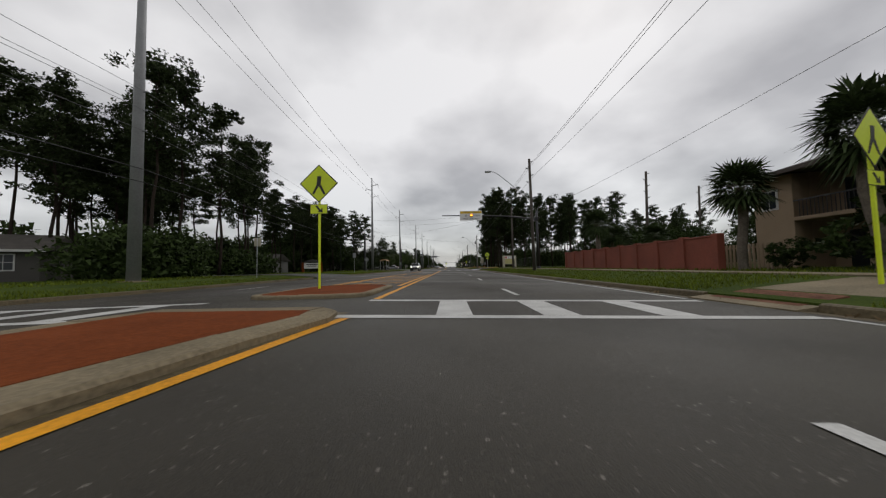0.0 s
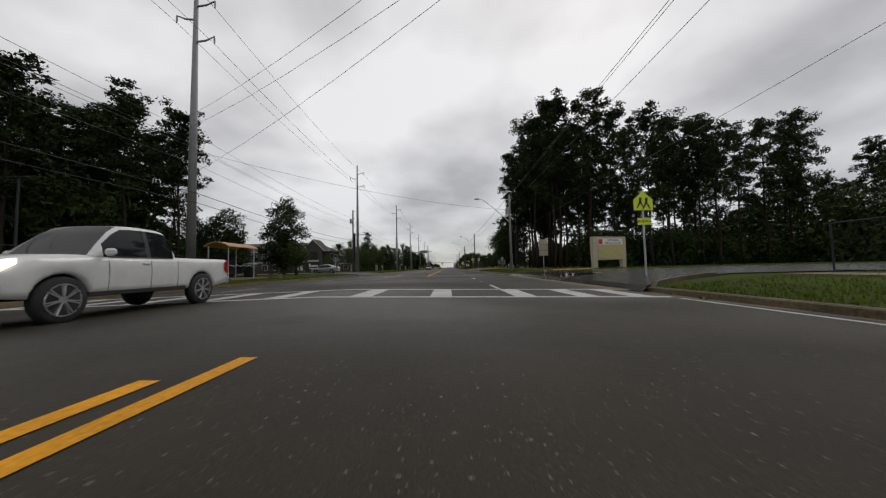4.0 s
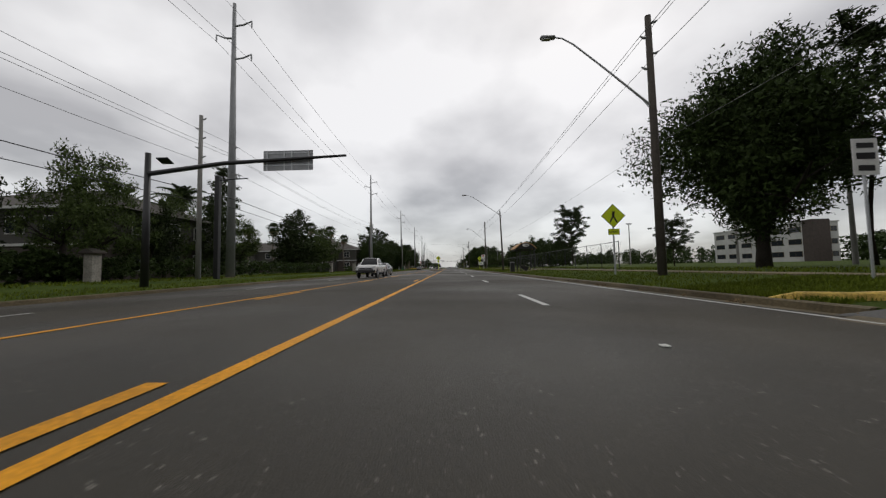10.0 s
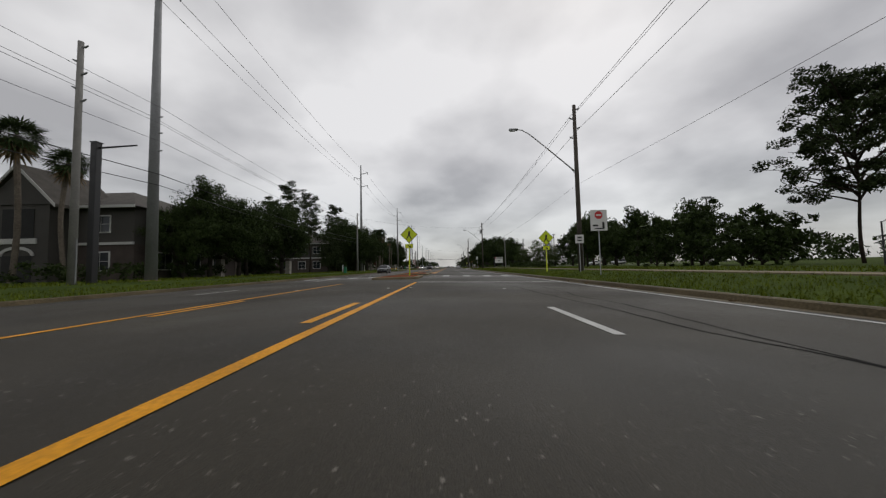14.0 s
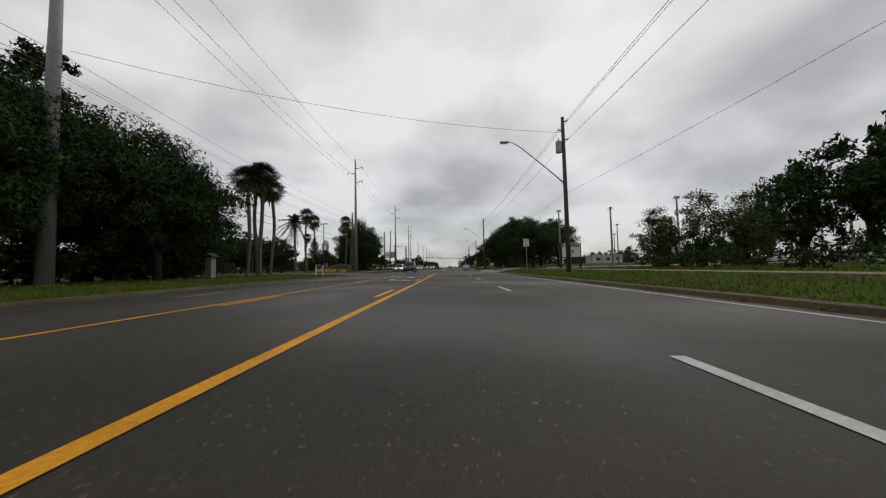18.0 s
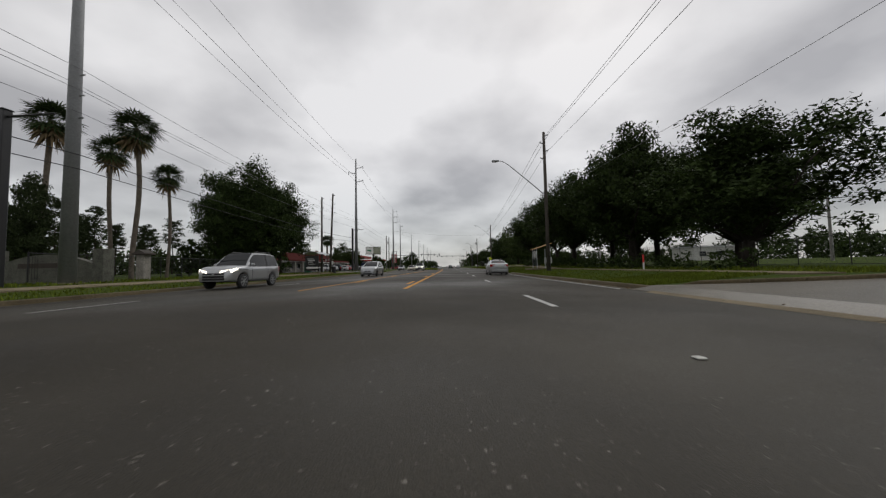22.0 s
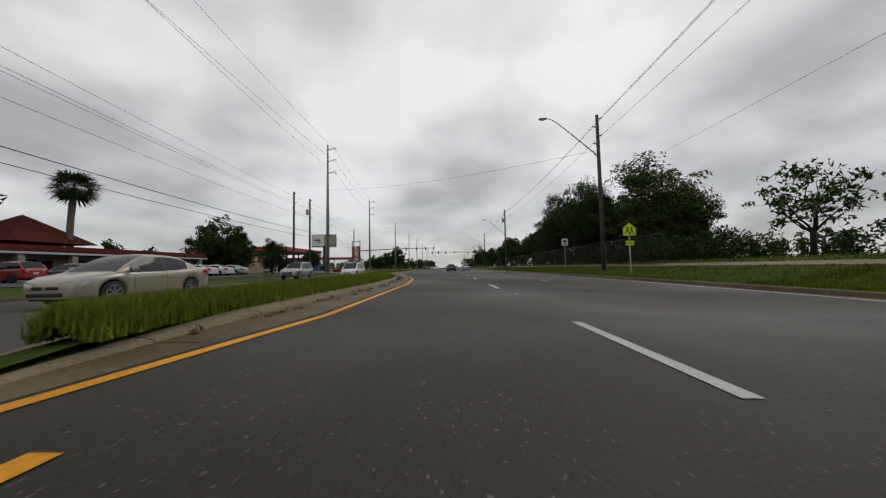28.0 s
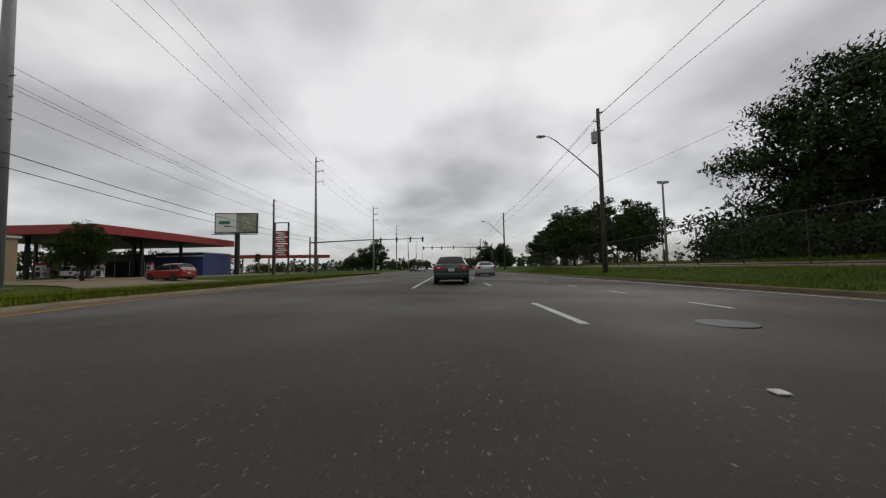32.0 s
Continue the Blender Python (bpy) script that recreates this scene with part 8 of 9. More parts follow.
def car(shape, x, y, rz, body_m, label, category="car", lit=False, group="", z=None):
    """A road vehicle: lofted body cut round the wheels, glasshouse, lamps, wheels, trim."""
    S = SHAPES[shape]
    h, base, wr, belt, H = S["W"] / 2, S["base"], S["wr"], S["belt"], S["H"]
    t = thing({"pickup": "pickup_truck", "suv": "suv", "van": "minivan"}.get(shape, "car"), x, y, (max(surface(x, y), ground_z(x, y) + 0.03) if z is None else z) + 0.004, label, category, group, rz=rz)
    yr, yf = S["top"][0][0], S["top"][-1][0]

    def top_at(yy):
        return ramp(yy, S["top"])

    def half_at(yy):
        return h * ramp(yy, S["wide"])

    def low_at(yy):
        low = base + 0.10 * max(0.0, 1 - (yy - yr) / 0.5) + 0.04 * max(0.0, 1 - (yf - yy) / 0.35)
        for wy in S["wheels"]:
            d = abs(yy - wy)
            if d < wr + 0.055:
                low = max(low, wr + math.sqrt((wr + 0.055) ** 2 - d * d))
        return low

    ys = {round(p[0], 3) for p in S["top"]} | {round(p[0], 3) for p in S["wide"]}
    for wy in S["wheels"]:
        ys |= {round(wy + (wr + 0.056) * math.sin(a), 3) for a in np.linspace(-1.5708, 1.5708, 11)}
        ys |= {round(wy + s * (wr + 0.07), 3) for s in (-1, 1)}
    ys |= {round(float(v), 3) for v in np.linspace(yr + 0.3, yf - 0.3, 9)}
    ys = sorted(ys)
    ys = [ys[0]] + [b for a, b in zip(ys, ys[1:]) if b - a > 0.006]
    bm = B()
    rings = []
    for yy in ys:
        w, zl, zt = half_at(yy), low_at(yy), top_at(yy)
        zs = zt - 0.09
        zl = min(zl, zs - 0.04)
        d = zs - zl
        half = [(w - 0.13, zl), (w * 0.965, zl), (w * 0.985, zl + d * 0.22), (w, zl + d * 0.5), (w * 0.995, zl + d * 0.78), (w * 0.975, zs), (w * 0.94, zs + 0.055), (w * 0.87, zt), (w * 0.5, zt + 0.022), (0.0, zt + 0.03)]
        rings.append([bm.verts.new((a, yy, b)) for a, b in half] + [bm.verts.new((-a, yy, b)) for a, b in reversed(half[:-1])])
    n = len(rings[0])
    for r0, r1 in zip(rings, rings[1:]):
        for k in range(n - 1):
            bm.faces.new((r0[k], r0[k + 1], r1[k + 1], r1[k]))
    bm.faces.new(rings[0])
    bm.faces.new(list(reversed(rings[-1])))
    bmesh.ops.recalc_face_normals(bm, faces=bm.faces[:])
    part("body", bm, body_m, t, smooth=True)
    part("wheel_housing", box(B(), 0, (yr + yf) / 2, base - 0.02, 2 * h - 0.34, (yf - yr) - 0.5, max(0.2, wr * 2 - base + 0.02)), M_arch, t)
    # glasshouse: one curved grid, cut into roof with pillars, windscreen, rear window and side windows
    a, b, c, d = S["cab"]
    prof = [(a, 0.0), (a + (b - a) * 0.3, 0.36), (a + (b - a) * 0.65, 0.72), (a + (b - a) * 0.9, 0.91), (b + (c - b) * 0.12, 0.975), (b + (c - b) * 0.44, 1.0), (b + (c - b) * 0.53, 1.0), (c - (c - b) * 0.22, 0.99), (c, 0.95), (c + (d - c) * 0.3, 0.75), (c + (d - c) * 0.65, 0.40), (d, 0.0)]
    grid, bm_parts = [], {}
    boxy = shape in BOXY
    for yy, f in prof:
        zb = min(belt, top_at(yy)) - 0.02 if f < 0.5 else belt - 0.02
        zr = zb + 0.02 + (H - zb - 0.02) * f
        wb = half_at(yy) * 0.93
        wt = wb - (wb - h * (0.74 if boxy else 0.68)) * f
        zs = zr - 0.06 * f
        cols = [(wb, zb), (wb + (wt - wb) * 0.40, zb + (zs - zb) * 0.5), (wt + 0.02 * f, zs - 0.02 * f), (wt * 0.90, zr - 0.012 * f), (wt * 0.5, zr + 0.012 * f)]
        grid.append([(-p, yy, q) for p, q in cols] + [(0, yy, zr + 0.02 * f)] + [(p, yy, q) for p, q in reversed(cols)])
    for i in range(len(grid) - 1):
        for k in range(10):
            side = k < 2 or k > 7
            if side and i == 5:
                key = ("pillar", k < 5, 0)
            elif side and (2 if not boxy else 1) <= i <= 9:
                key = ("side_window", k < 5, i > 5)
            elif 3 <= k <= 6 and i <= 2:
                key = ("rear_window", 0, 0)
            elif 3 <= k <= 6 and i >= 8:
                key = ("windscreen", 0, 0)
            else:
                key = ("roof", 0, 0)
            bm_parts.setdefault(key, []).append((grid[i][k], grid[i][k + 1], grid[i + 1][k + 1], grid[i + 1][k]))
    for (nm, p, q), quads in bm_parts.items():
        bm = B()
        for qd in quads:
            bm.faces.new([bm.verts.new(v) for v in qd])
        bmesh.ops.remove_doubles(bm, verts=bm.verts[:], dist=0.0005)
        bmesh.ops.recalc_face_normals(bm, faces=bm.faces[:])
        part(nm, bm, {"roof": body_m, "pillar": M_carblack}.get(nm, M_carglass), t, smooth=True)

    def side_line(yy, z):
        """Outer skin of the body at one station and height."""
        w, zl, zs = half_at(yy), min(low_at(yy), top_at(yy) - 0.13), top_at(yy) - 0.09
        return ramp((z - zl) / (zs - zl), [(0, w * 0.965), (0.22, w * 0.985), (0.5, w), (0.78, w * 0.995), (1.0, w * 0.975)])

    def wrap(name, pts, m, parent=t):
        """A lens or panel that follows the corner: plan points with lower and upper height."""
        vs = [(px, py, zz) for px, py, z0, z1 in pts for zz in (z0, (z0 + z1) / 2, z1)]
        fs = [(3 * i + j, 3 * i + j + 1, 3 * i + j + 4, 3 * i + j + 3) for i in range(len(pts) - 1) for j in range(2)]
        me = raw_mesh(name, vs, fs, m)
        return part(name, me, None, parent)

    doors = [c + (d - c) * 0.55, b + (c - b) * 0.48] + ([a + (b - a) * 0.5] if shape not in ("pickup",) else [a - 0.02])
    for s in (-1, 1):
        part("mirror", box(B(), s * (h * 0.95 + 0.1), c + (d - c) * 0.62, belt + 0.0, 0.2, 0.11, 0.14, bevel=0.04), body_m, t)
        part("sill", box(B(), s * h * 0.955, 0.02, base - 0.03, 0.05, S["wheels"][1] - S["wheels"][0] - 2 * wr - 0.15, 0.09, bevel=0.01), M_carblack, t)
        for yy in doors:
            if min(abs(yy - wy) for wy in S["wheels"]) < wr + 0.06:
                zlo = 2 * wr + 0.1
            else:
                zlo = base + 0.05
            part("door_seam", tube(B(), [(s * (side_line(yy, z) + 0.001), yy, z) for z in np.linspace(zlo, top_at(yy) - 0.09, 5)], 0.006, 4, cap=False), M_carblack, t)
        for yy in (doors[1] + 0.12, doors[-1] + 0.18) if shape != "pickup" else (doors[1] + 0.12,):
            zz = belt - 0.15
            part("door_handle", box(B(), s * (side_line(yy, zz) + 0.01), yy, zz, 0.03, 0.17, 0.028, bevel=0.006), body_m, t)
        part("window_trim", tube(B(), [(s * (half_at(v) * 0.93 + 0.008), v, min(belt, top_at(v)) - 0.012) for v in np.linspace(a + (b - a) * 0.5, d - 0.3, 6)], 0.011, 5), M_carblack, t)
        # headlamp, swept back round the corner
        hl = [(yf - 0.02, 0.45), (yf - 0.06, 0.75), (yf - 0.16, 1.0), (yf - 0.34, 1.0), (yf - 0.5, 1.0)] if not shape == "pickup" else [(yf - 0.0, 0.62), (yf - 0.01, 0.85), (yf - 0.05, 1.0), (yf - 0.2, 1.0)]
        z1 = top_at(yf - 0.12) - 0.05
        pts = [(s * (half_at(yy) * g + 0.014), yy + (0.03 if g < 1 else 0.012), z1 - (0.15 if i < 3 else 0.10 - 0.02 * i * 0.5) + 0.02 * i, z1 + 0.025 * i - (0.02 if i == 0 else 0)) for i, (yy, g) in enumerate(hl)]
        wrap("headlamp", pts, M_head if lit else M_lens)
        # tail lamp
        zt = top_at(yr + 0.1) - 0.06
        if boxy:
            pts = [(s * half_at(yr) * 0.80, yr - 0.012, zt - 0.34, zt), (s * (half_at(yr) + 0.004), yr - 0.01, zt - 0.36, zt + 0.02), (s * (half_at(yr + 0.05) + 0.014), yr + 0.045, zt - 0.34, zt + 0.02), (s * (half_at(yr + 0.2) + 0.012), yr + 0.2, zt - 0.24, zt)]
        elif shape == "old_sedan":
            pts = [(s * half_at(yr) * 0.45, yr - 0.012, zt - 0.19, zt - 0.02), (s * (half_at(yr) + 0.002), yr - 0.012, zt - 0.19, zt - 0.02), (s * (half_at(yr + 0.05) + 0.012), yr + 0.045, zt - 0.19, zt - 0.02), (s * (half_at(yr + 0.2) + 0.01), yr + 0.2, zt - 0.17, zt - 0.03)]
        else:
            pts = [(s * half_at(yr) * 0.62, yr - 0.012, zt - 0.13, zt - 0.03), (s * (half_at(yr) + 0.002), yr - 0.008, zt - 0.21, zt), (s * (half_at(yr + 0.06) + 0.014), yr + 0.055, zt - 0.22, zt + 0.015), (s * (half_at(yr + 0.2) + 0.014), yr + 0.2, zt - 0.16, zt + 0.01), (s * (half_at(yr + 0.42) + 0.012), yr + 0.42, zt - 0.06, zt - 0.02)]
        tl = wrap("tail_lamp", pts, M_tail)
        part("reversing_lens", box(B(), s * half_at(yr) * 0.74, yr - 0.016, zt - 0.12, 0.13, 0.008, 0.05), M_lens, tl)
        for wy in S["wheels"]:
            ox = s * (h - 0.015)
            bm = tube(B(), [(ox - s * 0.20, wy, wr), (ox - s * 0.175, wy, wr), (ox - s * 0.03, wy, wr), (ox, wy, wr), (ox - s * 0.012, wy, wr)], [wr * 0.86, wr, wr, wr * 0.9, wr * 0.70], 22)
            ty = part("wheel", bm, M_rubber, t, smooth=True)
            part("brake_disc", tube(B(), [(ox - s * 0.03, wy, wr), (ox - s * 0.02, wy, wr)], wr * 0.70, 16), M_arch, ty)
            bm = B()
            for i in range(7):
                an = i * math.tau / 7
                for off in (-0.09, 0.09):
                    p0, p1 = an + off * 0.4, an + off
                    tube(bm, [(ox - s * 0.004, wy + math.sin(p0) * wr * 0.12, wr + math.cos(p0) * wr * 0.12), (ox - s * 0.002, wy + math.sin(p1) * wr * 0.67, wr + math.cos(p1) * wr * 0.67)], [0.02, 0.015], 4)
            tube(bm, [(ox - s * 0.015, wy, wr), (ox + s * 0.004, wy, wr)], [wr * 0.2, wr * 0.15], 10)
            ring = [(ox - s * 0.004, wy + math.sin(q) * wr * 0.68, wr + math.cos(q) * wr * 0.68) for q in np.linspace(0, math.tau, 19)]
            tube(bm, ring, 0.014, 4, cap=False)
            part("rim", bm, M_carblack if shape == "hatch" else M_rim, ty)
    # front and rear furniture
    wf, wq = half_at(yf) * 2, half_at(yr) * 2
    zt = top_at(yf)
    big = shape in ("pickup", "suv")
    gr = part("grille", box(B(), 0, yf - 0.05, zt - (0.24 if big else 0.14), wf * (0.80 if big else 0.62), 0.14, 0.24 if big else 0.11, bevel=0.03), M_carblack, t)
    if big:
        part("grille_bar", box(B(), 0, yf + 0.022, zt - 0.14, wf * 0.78, 0.02, 0.04, bevel=0.008), M_alu, gr)
    part("emblem", box(B(), 0, yf + 0.024, zt - 0.12, 0.1, 0.015, 0.07, bevel=0.006), M_alu, gr)
    part("air_intake", box(B(), 0, yf - 0.05, base + 0.08, wf * 0.82, 0.14, 0.12, bevel=0.03), M_carblack, t)
    if shape == "pickup":
        part("front_bumper", box(B(), 0, yf + 0.02, base + 0.06, wf * 1.08, 0.16, 0.2, bevel=0.04), M_carblack, t)
        part("rear_bumper", box(B(), 0, yr - 0.04, base + 0.04, wq * 0.98, 0.14, 0.2, bevel=0.03), M_alu, t)
    else:
        part("rear_bumper", box(B(), 0, yr + 0.03, base + 0.14, wq * 1.03, 0.12, 0.19, bevel=0.05), body_m, t, smooth=False)
        part("bumper_underside", box(B(), 0, yr + 0.06, base + 0.05, wq * 0.86, 0.1, 0.1, bevel=0.02), M_carblack, t)
    zl = top_at(yr + 0.1) - (0.33 if shape not in ("suv", "van", "hatch") else 0.42)
    part("plate_recess", box(B(), 0, yr - 0.002, zl - 0.03, 0.5, 0.01, 0.2), M_carblack if shape == "old_sedan" else body_m, t)
    part("licence_plate", box(B(), 0, yr - 0.012, zl, 0.31, 0.014, 0.15), M_plate, t)
    part("boot_lid_seam", tube(B(), [(-half_at(yr) * 0.58, yr - 0.003, zl - 0.06), (half_at(yr) * 0.58, yr - 0.003, zl - 0.06)], 0.006, 4), M_carblack, t)
    if not boxy:
        part("third_brake_lamp", box(B(), 0, a + (b - a) * 0.08, top_at(a) + 0.02, 0.26, 0.05, 0.03), M_tail, t)
    if shape == "pickup":
        # near-black slab on the closed deck stands in for the open bed's shaded inside
        part("load_bed", box(B(), 0, -1.72, 1.14, S["W"] * 0.78, 1.65, 0.05), M_arch, t)
        part("tailgate", box(B(), 0, yr - 0.01, 0.74, S["W"] * 0.78, 0.05, 0.36, bevel=0.02), body_m, t)
    if shape == "suv":
        for s in (-1, 1):
            rx = s * h * 0.66
            part("roof_rail", tube(B(), [(rx, b + 0.15, H - 0.02), (rx, b + 0.25, H + 0.05), (rx, c - 0.35, H + 0.05), (rx, c - 0.2, H - 0.02)], 0.02, 5), M_black, t)
    return t


# the near carriageway
car("compact", 4.55, 379.05, 0, P_silver, "silver four-door sedan driving on the wet road")
car("old_sedan", 0.25, 488.5, 0, P_green, "dark green boxy older sedan driving ahead")
car("sedan", 3.9, 505.0, 0, P_silver, "silver sedan driving ahead near the junction")
car("suv", -0.2, 560, 0, P_white, "white suv waiting at the far junction", "suv")
# oncoming
for k, x, y, p, lab, lit in (("pickup", -7.2, 70, P_white, "white pickup truck coming along the wet road", True), ("pickup", -7.3, 192.6, P_white, "white pickup truck with a dark grille coming along", False), ("sedan", -7.8, 199.7, P_grey, "grey sedan following the white pickup truck", False),
                             ("sedan", -11.3, 284.7, P_black, "black sedan coming along the far lane", False), ("suv", -6.9, 347.3, P_black, "dark suv with roof rails coming along", False), ("suv", -11.2, 363.8, P_silver, "silver suv coming along with lit headlamps", True),
                             ("hatch", -8.2, 380.8, P_silver, "silver hatchback coming along the far lane", False), ("sedan", -10.2, 433, P_beige, "beige sedan coming along the far lane", False), ("suv", -7.0, 423, P_white, "white suv coming along with lit headlamps", True)):
    car(k, x, y, 180, p, lab, {"pickup": "pickup truck", "suv": "suv"}.get(k, "car"), lit)
car("suv", -16.5, 457.8, 180, P_silver, "silver suv with dark bumpers passing the grass median", "suv")
car("van", -12.1, 463.5, 180, P_white, "pale silver minivan passing the grass median", "minivan")
for k, x, y, p, lab in (("sedan", -7.5, 565, P_silver, "silver sedan waiting at the far junction"), ("suv", -11, 575, P_black, "black suv waiting at the far junction"), ("sedan", -7, 600, P_white, "white sedan beyond the far junction"), ("sedan", -9.5, 640, P_grey, "grey sedan beyond the far junction"), ("van", 3.5, 620, P_white, "white van beyond the far junction"), ("sedan", -3.5, 700, P_silver, "silver sedan far along the road")):
    car(k, x, y, 180 if x < -5 else 0, p, lab, {"suv": "suv", "van": "minivan"}.get(k, "car"))
# side street and parked
car("sedan", -21.0, 119.5, 90, P_silver, "silver sedan crossing into the side street")
for k, x, y, p, lab in (("pickup", -32, 431, P_white, "white pickup truck parked at the motel"), ("suv", -32.2, 437, P_black, "dark suv parked at the motel"), ("hatch", -32, 442, P_white, "white compact car parked at the motel"), ("hatch", -32.3, 446, P_red, "red compact car parked at the motel"),
                        ("sedan", -32, 450, P_grey, "grey sedan parked at the motel"), ("suv", -32.4, 454, P_black, "black suv parked at the motel"), ("sedan", -33, 460.3, P_grey, "grey sedan parked at the motel"), ("sedan", -32, 463.4, P_white, "white sedan parked at the motel"), ("sedan", -31.8, 466.2, P_white, "white sedan parked at the motel"), ("sedan", -31.5, 469, P_silver, "silver sedan parked at the end of the motel")):
    car(k, x, y, 90, p, lab, {"pickup": "pickup truck", "suv": "suv"}.get(k, "car"), group="cars parked at the motel")
car("hatch", -25.6, 500.2, 80, P_red, "dark red hatchback leaving at the filling station")
car("suv", -55.4, 519, 0, P_white, "white suv beside the fuel pumps", "suv")
car("sedan", 52, 345, 90, P_white, "white sedan parked in the school yard")
car("suv", 57, 338, 90, P_silver, "silver suv parked in the school yard", "suv")


# ---- hedges, flower bed and grass ----
def hedge(x0, y0, x1, y1, w, h, label, m=None, name="hedge", size=0.17, dens=3.2):
    q = np.random.default_rng(int(abs(x0) * 7 + y0))
    L = math.hypot(x1 - x0, y1 - y0)
    cs, rs = [], []
    for i in range(int(L * w * h * dens) + 8):
        f = q.random()
        o = (q.random() - 0.5) * w
        x = x0 + (x1 - x0) * f + o * (y1 - y0) / L
        y = y0 + (y1 - y0) * f - o * (x1 - x0) / L
        cs.append((x, y, ground_z(x, y) + 0.1 + (h - 0.3) * q.random() ** 0.8))
        rs.append(0.34)
    ob = new(name, leaf_cloud(name, cs, rs, 20, size, m or M_oak, 0.15, 3, 1.2))
    return tagged(ob, label, name.replace("_", " "))


hedge(18, 286, 18.5, 322, 1.6, 1.3, "clipped dark hedge along the school lawn")
hedge(20, 322, 34, 328, 1.6, 1.5, "clipped dark hedge along the school lawn")
hedge(-23.5, 149, -23.5, 178, 1.4, 1.2, "low clipped hedge before the apartments")
hedge(-24, 185, -24.5, 228, 1.6, 1.9, "low clipped hedge before the apartments")
hedge(-25, 240, -24.5, 262, 1.6, 1.4, "low clipped hedge before the apartments")
hedge(-30, 148.8, -62, 148.8, 1.2, 1.0, "low clipped hedge before the apartments", dens=2.4)
hedge(44, 370, 84, 366, 2.0, 2.0, "rough dark hedge across the school yard", dens=1.6, size=0.25)
hedge(-28, 388, -28, 402, 2.0, 1.6, "dark shrubs behind the bus shelter")
hedge(13.5, 404, 19, 416, 1.6, 1.2, "low dark shrubs under the live oaks")
hedge(19, 446, 19.5, 496, 2.6, 2.2, "dark shrubs behind the ball field fence", dens=2.4)
hedge(15.6, 362, 15.8, 404, 1.6, 1.2, "low dark shrubs under the live oaks", dens=2.4)
hedge(-44, 492, -58, 496, 1.6, 1.4, "dark shrubs beside the white annex")
M_flower = mat("yellow flower petals", (0.62, 0.42, 0.02), rough=0.8, var=0.2, bump=0, island=True, rand=0.25, spec=0.1)
hedge(-19.2, 351, -26, 354, 1.6, 0.7, "bed of bright yellow flowers at the corner", M_flower, "flower_bed", 0.12, 5.0)


def grass(name, area, count, tall, seed, label, m=None, width=0.012):
    """Loose blades; area gives x and y for two random shares."""
    q = np.random.default_rng(seed)
    u, v = q.random(count), q.random(count)
    vs = np.zeros((count, 2, 3, 3))
    pos = [area(a, b) for a, b in zip(u, v)]
    p = np.array(pos)
    for k in range(2):
        ang = q.random(count) * math.tau
        ht = tall * (0.45 + 0.8 * q.random(count))
        lean = (q.random(count) - 0.5) * 1.5
        wx, wy = np.cos(ang) * width, np.sin(ang) * width
        off = q.normal(size=(count, 2)) * 0.05
        bx, by = p[:, 0] + off[:, 0], p[:, 1] + off[:, 1]
        lx, ly = -np.sin(ang) * lean * ht, np.cos(ang) * lean * ht
        vs[:, k, 0] = np.stack([bx - wx, by - wy, p[:, 2] - 0.02], 1)
        vs[:, k, 1] = np.stack([bx + wx, by + wy, p[:, 2] - 0.02], 1)
        vs[:, k, 2] = np.stack([bx + lx, by + ly, p[:, 2] + ht], 1)
    flat = vs.reshape(-1, 3)
    n = count * 2
    me = bpy.data.meshes.new(name)
    me.vertices.add(n * 3)
    me.vertices.foreach_set("co", flat.ravel())
    me.loops.add(n * 3)
    me.loops.foreach_set("vertex_index", np.arange(n * 3, dtype=np.int32))
    me.polygons.add(n)
    me.polygons.foreach_set("loop_start", np.arange(0, n * 3, 3, dtype=np.int32))
    me.update(calc_edges=True)
    me.materials.append(m or M_blade)
    return tagged(new(name, me), label, "grass", kind="stuff")


def in_gap(y, gaps):
    return any(a - 0.5 < y < b + 0.5 for a, b in gaps)


def verge(side, near, far, y0, y1, power=1.5):
    e = right_edge if side > 0 else left_edge
    gaps = R_GAPS if side > 0 else L_GAPS

    def area(a, b):
        y = y0 + (y1 - y0) * b
        while in_gap(y, gaps):
            y += 4.0
        x = e(y) + side * (near + (far - near) * a ** power)
        return x, y, ground_z(x, y)
    return area


grass("verge_grass", verge(1, 0.86, 4.9, -4, 180), 34000, 0.10, 11, "short damp grass on the verge", width=0.016)
grass("verge_grass", verge(1, 0.86, 4.9, 180, 420), 40000, 0.10, 12, "short damp grass on the verge", width=0.016)
grass("verge_grass", verge(1, 0.86, 5.0, 420, 520), 16000, 0.12, 13, "short damp grass on the verge", width=0.018)
grass("lawn_grass", verge(1, 6.8, 16, 0, 520, 1.2), 30000, 0.14, 14, "damp lawn grass behind the sidewalk", width=0.03)
grass("verge_grass", verge(-1, 0.9, 3.5, 0, 420), 30000, 0.11, 15, "short damp grass on the far verge", width=0.022)
grass("lawn_grass", verge(-1, 5.2, 14, 0, 420, 1.2), 20000, 0.15, 16, "damp lawn grass behind the far sidewalk", width=0.035)


def on_median(a, b):
    y = 425.5 + 90 * b ** 1.4
    x0, x1 = med_edge(y), med_left(y)
    s = min(1.0, (x0 - x1) / 2.6)
    x = x0 - 1.25 * s + (x1 + 0.3 - x0 + 1.25 * s) * a
    return x, y, surface(x, y) + 0.13 + 0.17 * math.sin(math.pi * min(1, max(0, a)))


M_tall = mat("tall green grass", (0.148, 0.180, 0.024), spec=0.08, rough=0.85, var=0.3, scale=0.25, fine=3, bump=0, island=True, rand=0.45)
grass("median_grass", on_median, 85000, 0.19, 17, "tall seeding damp grass on the median", M_tall, 0.008)
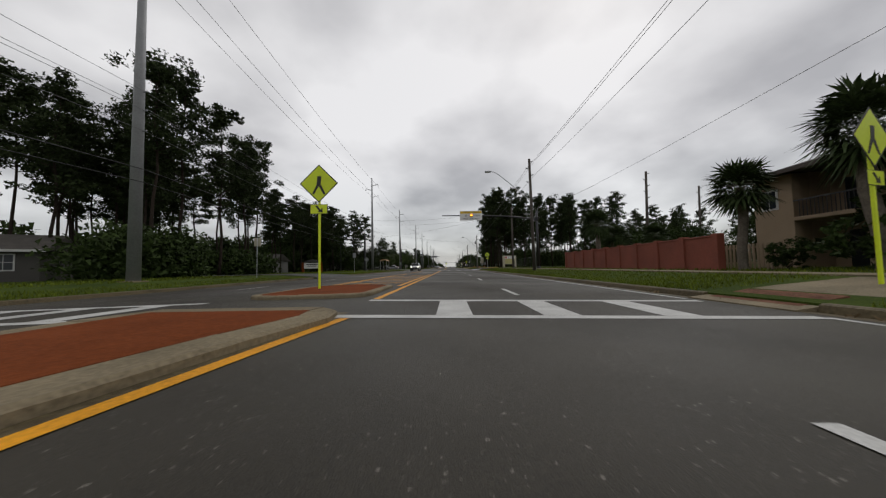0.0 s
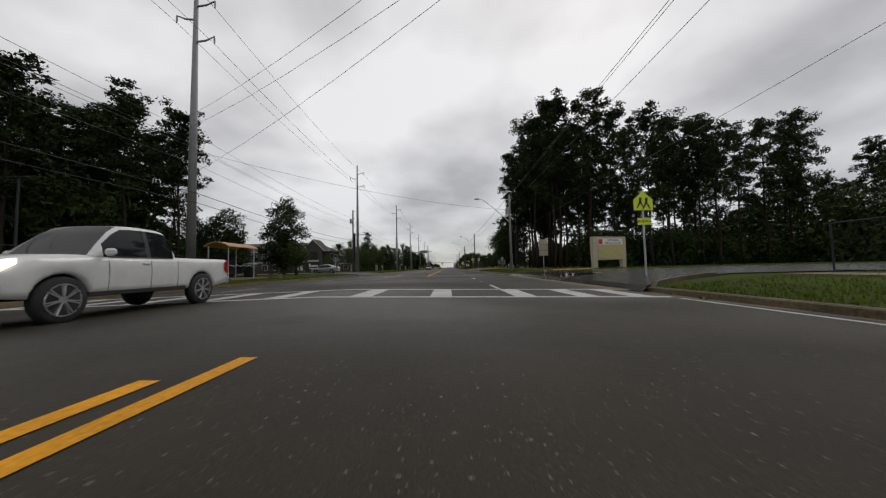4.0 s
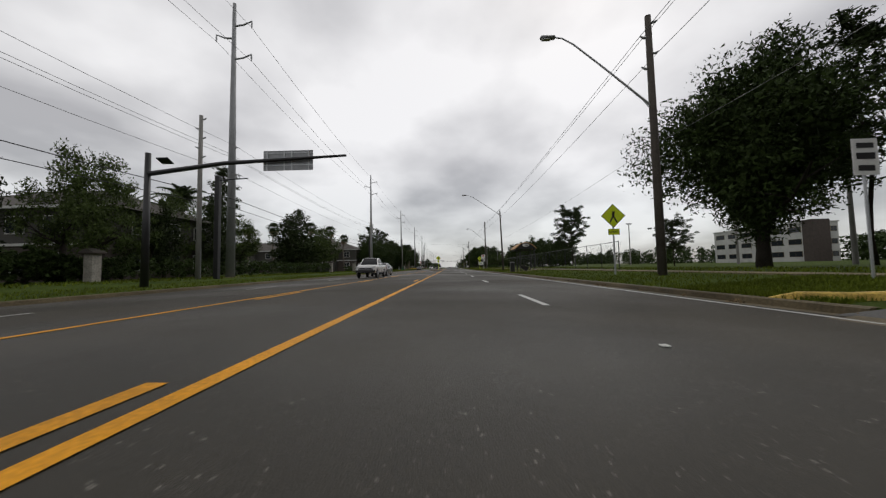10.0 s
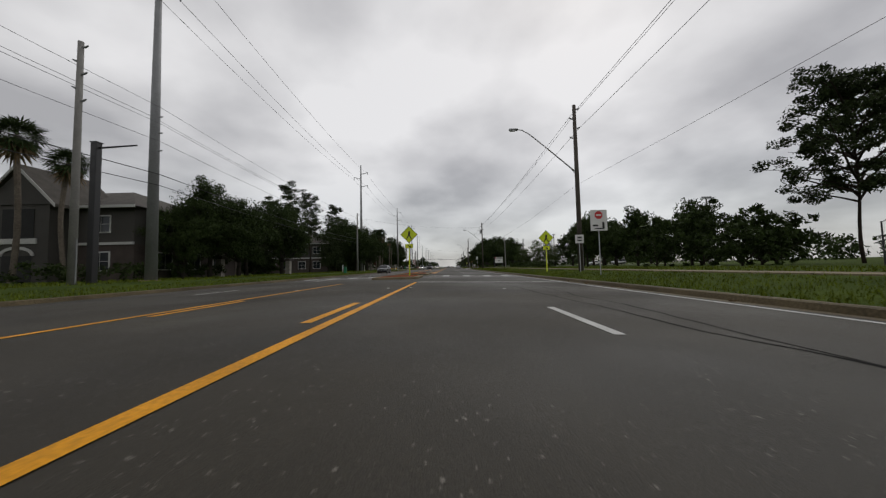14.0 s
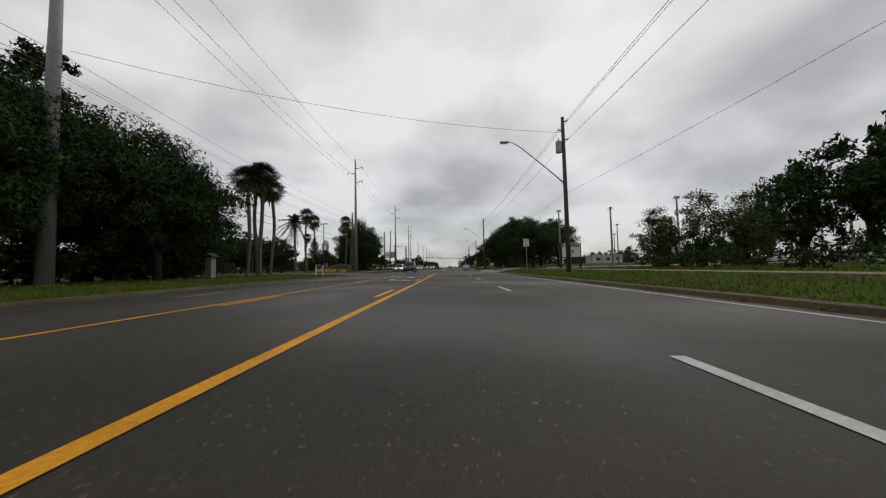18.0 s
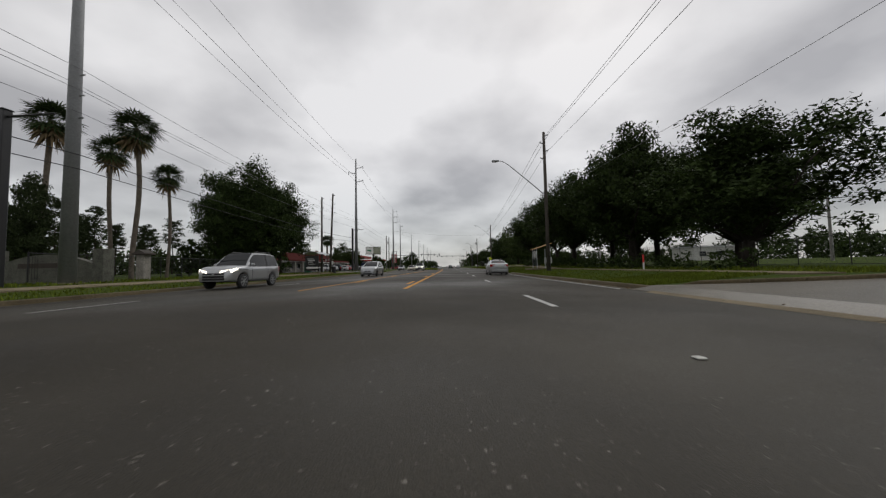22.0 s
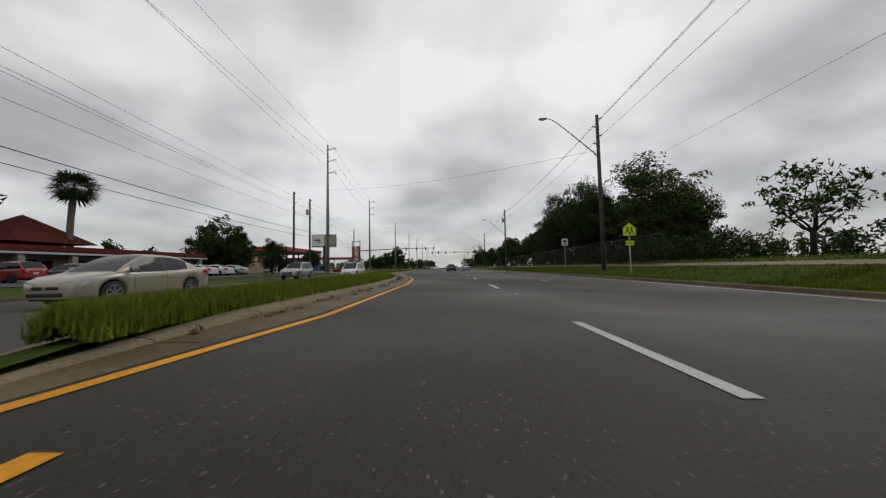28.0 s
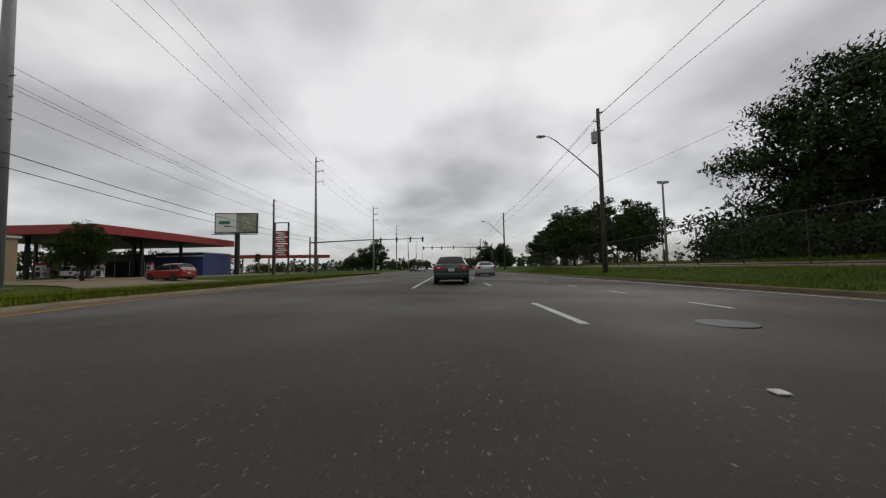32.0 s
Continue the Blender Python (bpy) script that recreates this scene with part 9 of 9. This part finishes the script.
# leaf litter and grit along the gutters
q = np.random.default_rng(61)
cs = []
for i in range(420):
    y = 4 + 470 * q.random()
    x = right_edge(y) + 0.35 + 0.25 * q.random()
    cs.append((x, y, surface(right_edge(y), y) + 0.012))
for i in range(160):
    y = 426 + 46 * q.random()
    x = med_edge(y) - 0.5 - 0.42 * q.random()
    cs.append((x, y, surface(x, y) + 0.014))
tagged(new("leaf_litter", leaf_cloud("leaf_litter", cs, [0.09] * len(cs), 5, 0.07, M_dead, 0.85, 5, 1.4)), "brown leaf litter and grit lying in the gutters", "leaf litter", kind="stuff")

# apartment entrance sign: name shown as plain pale strokes
t = thing("entrance_sign", -31.0, 138.5, ground_z(-31, 138.5), "dark green entrance sign board on short legs", "entrance sign")
bd = part("board", box(B(), 0, 0, 0.55, 3.2, 0.14, 1.9, bevel=0.03), M_black, t)
for xx in (-1.2, -0.7, 1.0):
    part("leg", box(B(), xx, 0.02, -0.1, 0.12, 0.12, 0.7), M_black, t)
bars(bd, [(-0.75, 1.75, 0.42, 0.8), (0.1, 1.6, 1.1, 0.4), (0.95, 1.6, 0.34, 0.4), (0.15, 1.0, 1.9, 0.14)], M_signwhite, -0.075)
t = thing("gate_pier", -34.2, 138.6, ground_z(-34, 138), "pair of pale columns under a dark cap on a brick base", "gate pier")
part("base", box(B(), 0, 0, -0.1, 2.2, 1.2, 0.7, bevel=0.02), M_siding2, t)
for xx in (-0.5, 0.45):
    part("column", box(B(), xx, 0, 0.6, 0.42, 0.42, 2.4, bevel=0.03), M_trim, t)
part("cap", box(B(), 0, 0, 3.0, 2.4, 1.3, 0.45, bevel=0.05), M_siding2, t)
# scrap of rubber lying in the turning lane
bm = B()
bmesh.ops.create_icosphere(bm, subdivisions=2, radius=0.065)
for v in bm.verts:
    v.co += Vector(noise.noise_vector(v.co * 12)) * 0.03
    v.co.z *= 0.7
ob = part("rubber_scrap", bm, M_rubber)
ob.location = (-3.6, 115.7, surface(-3.6, 116) + 0.03)
tagged(ob, "black scrap of tyre rubber lying on the asphalt", "debris")

t = thing("marker_post", 12.7, 368.2, ground_z(12.7, 368.2), "slim white marker post with a red upper band", "marker post")
part("post", box(B(), 0, 0, -0.1, 0.1, 0.04, 0.6, bevel=0.005), M_signwhite, t)
part("red_band", box(B(), 0, 0, 0.5, 0.1, 0.042, 0.5, bevel=0.005), M_signred, t)
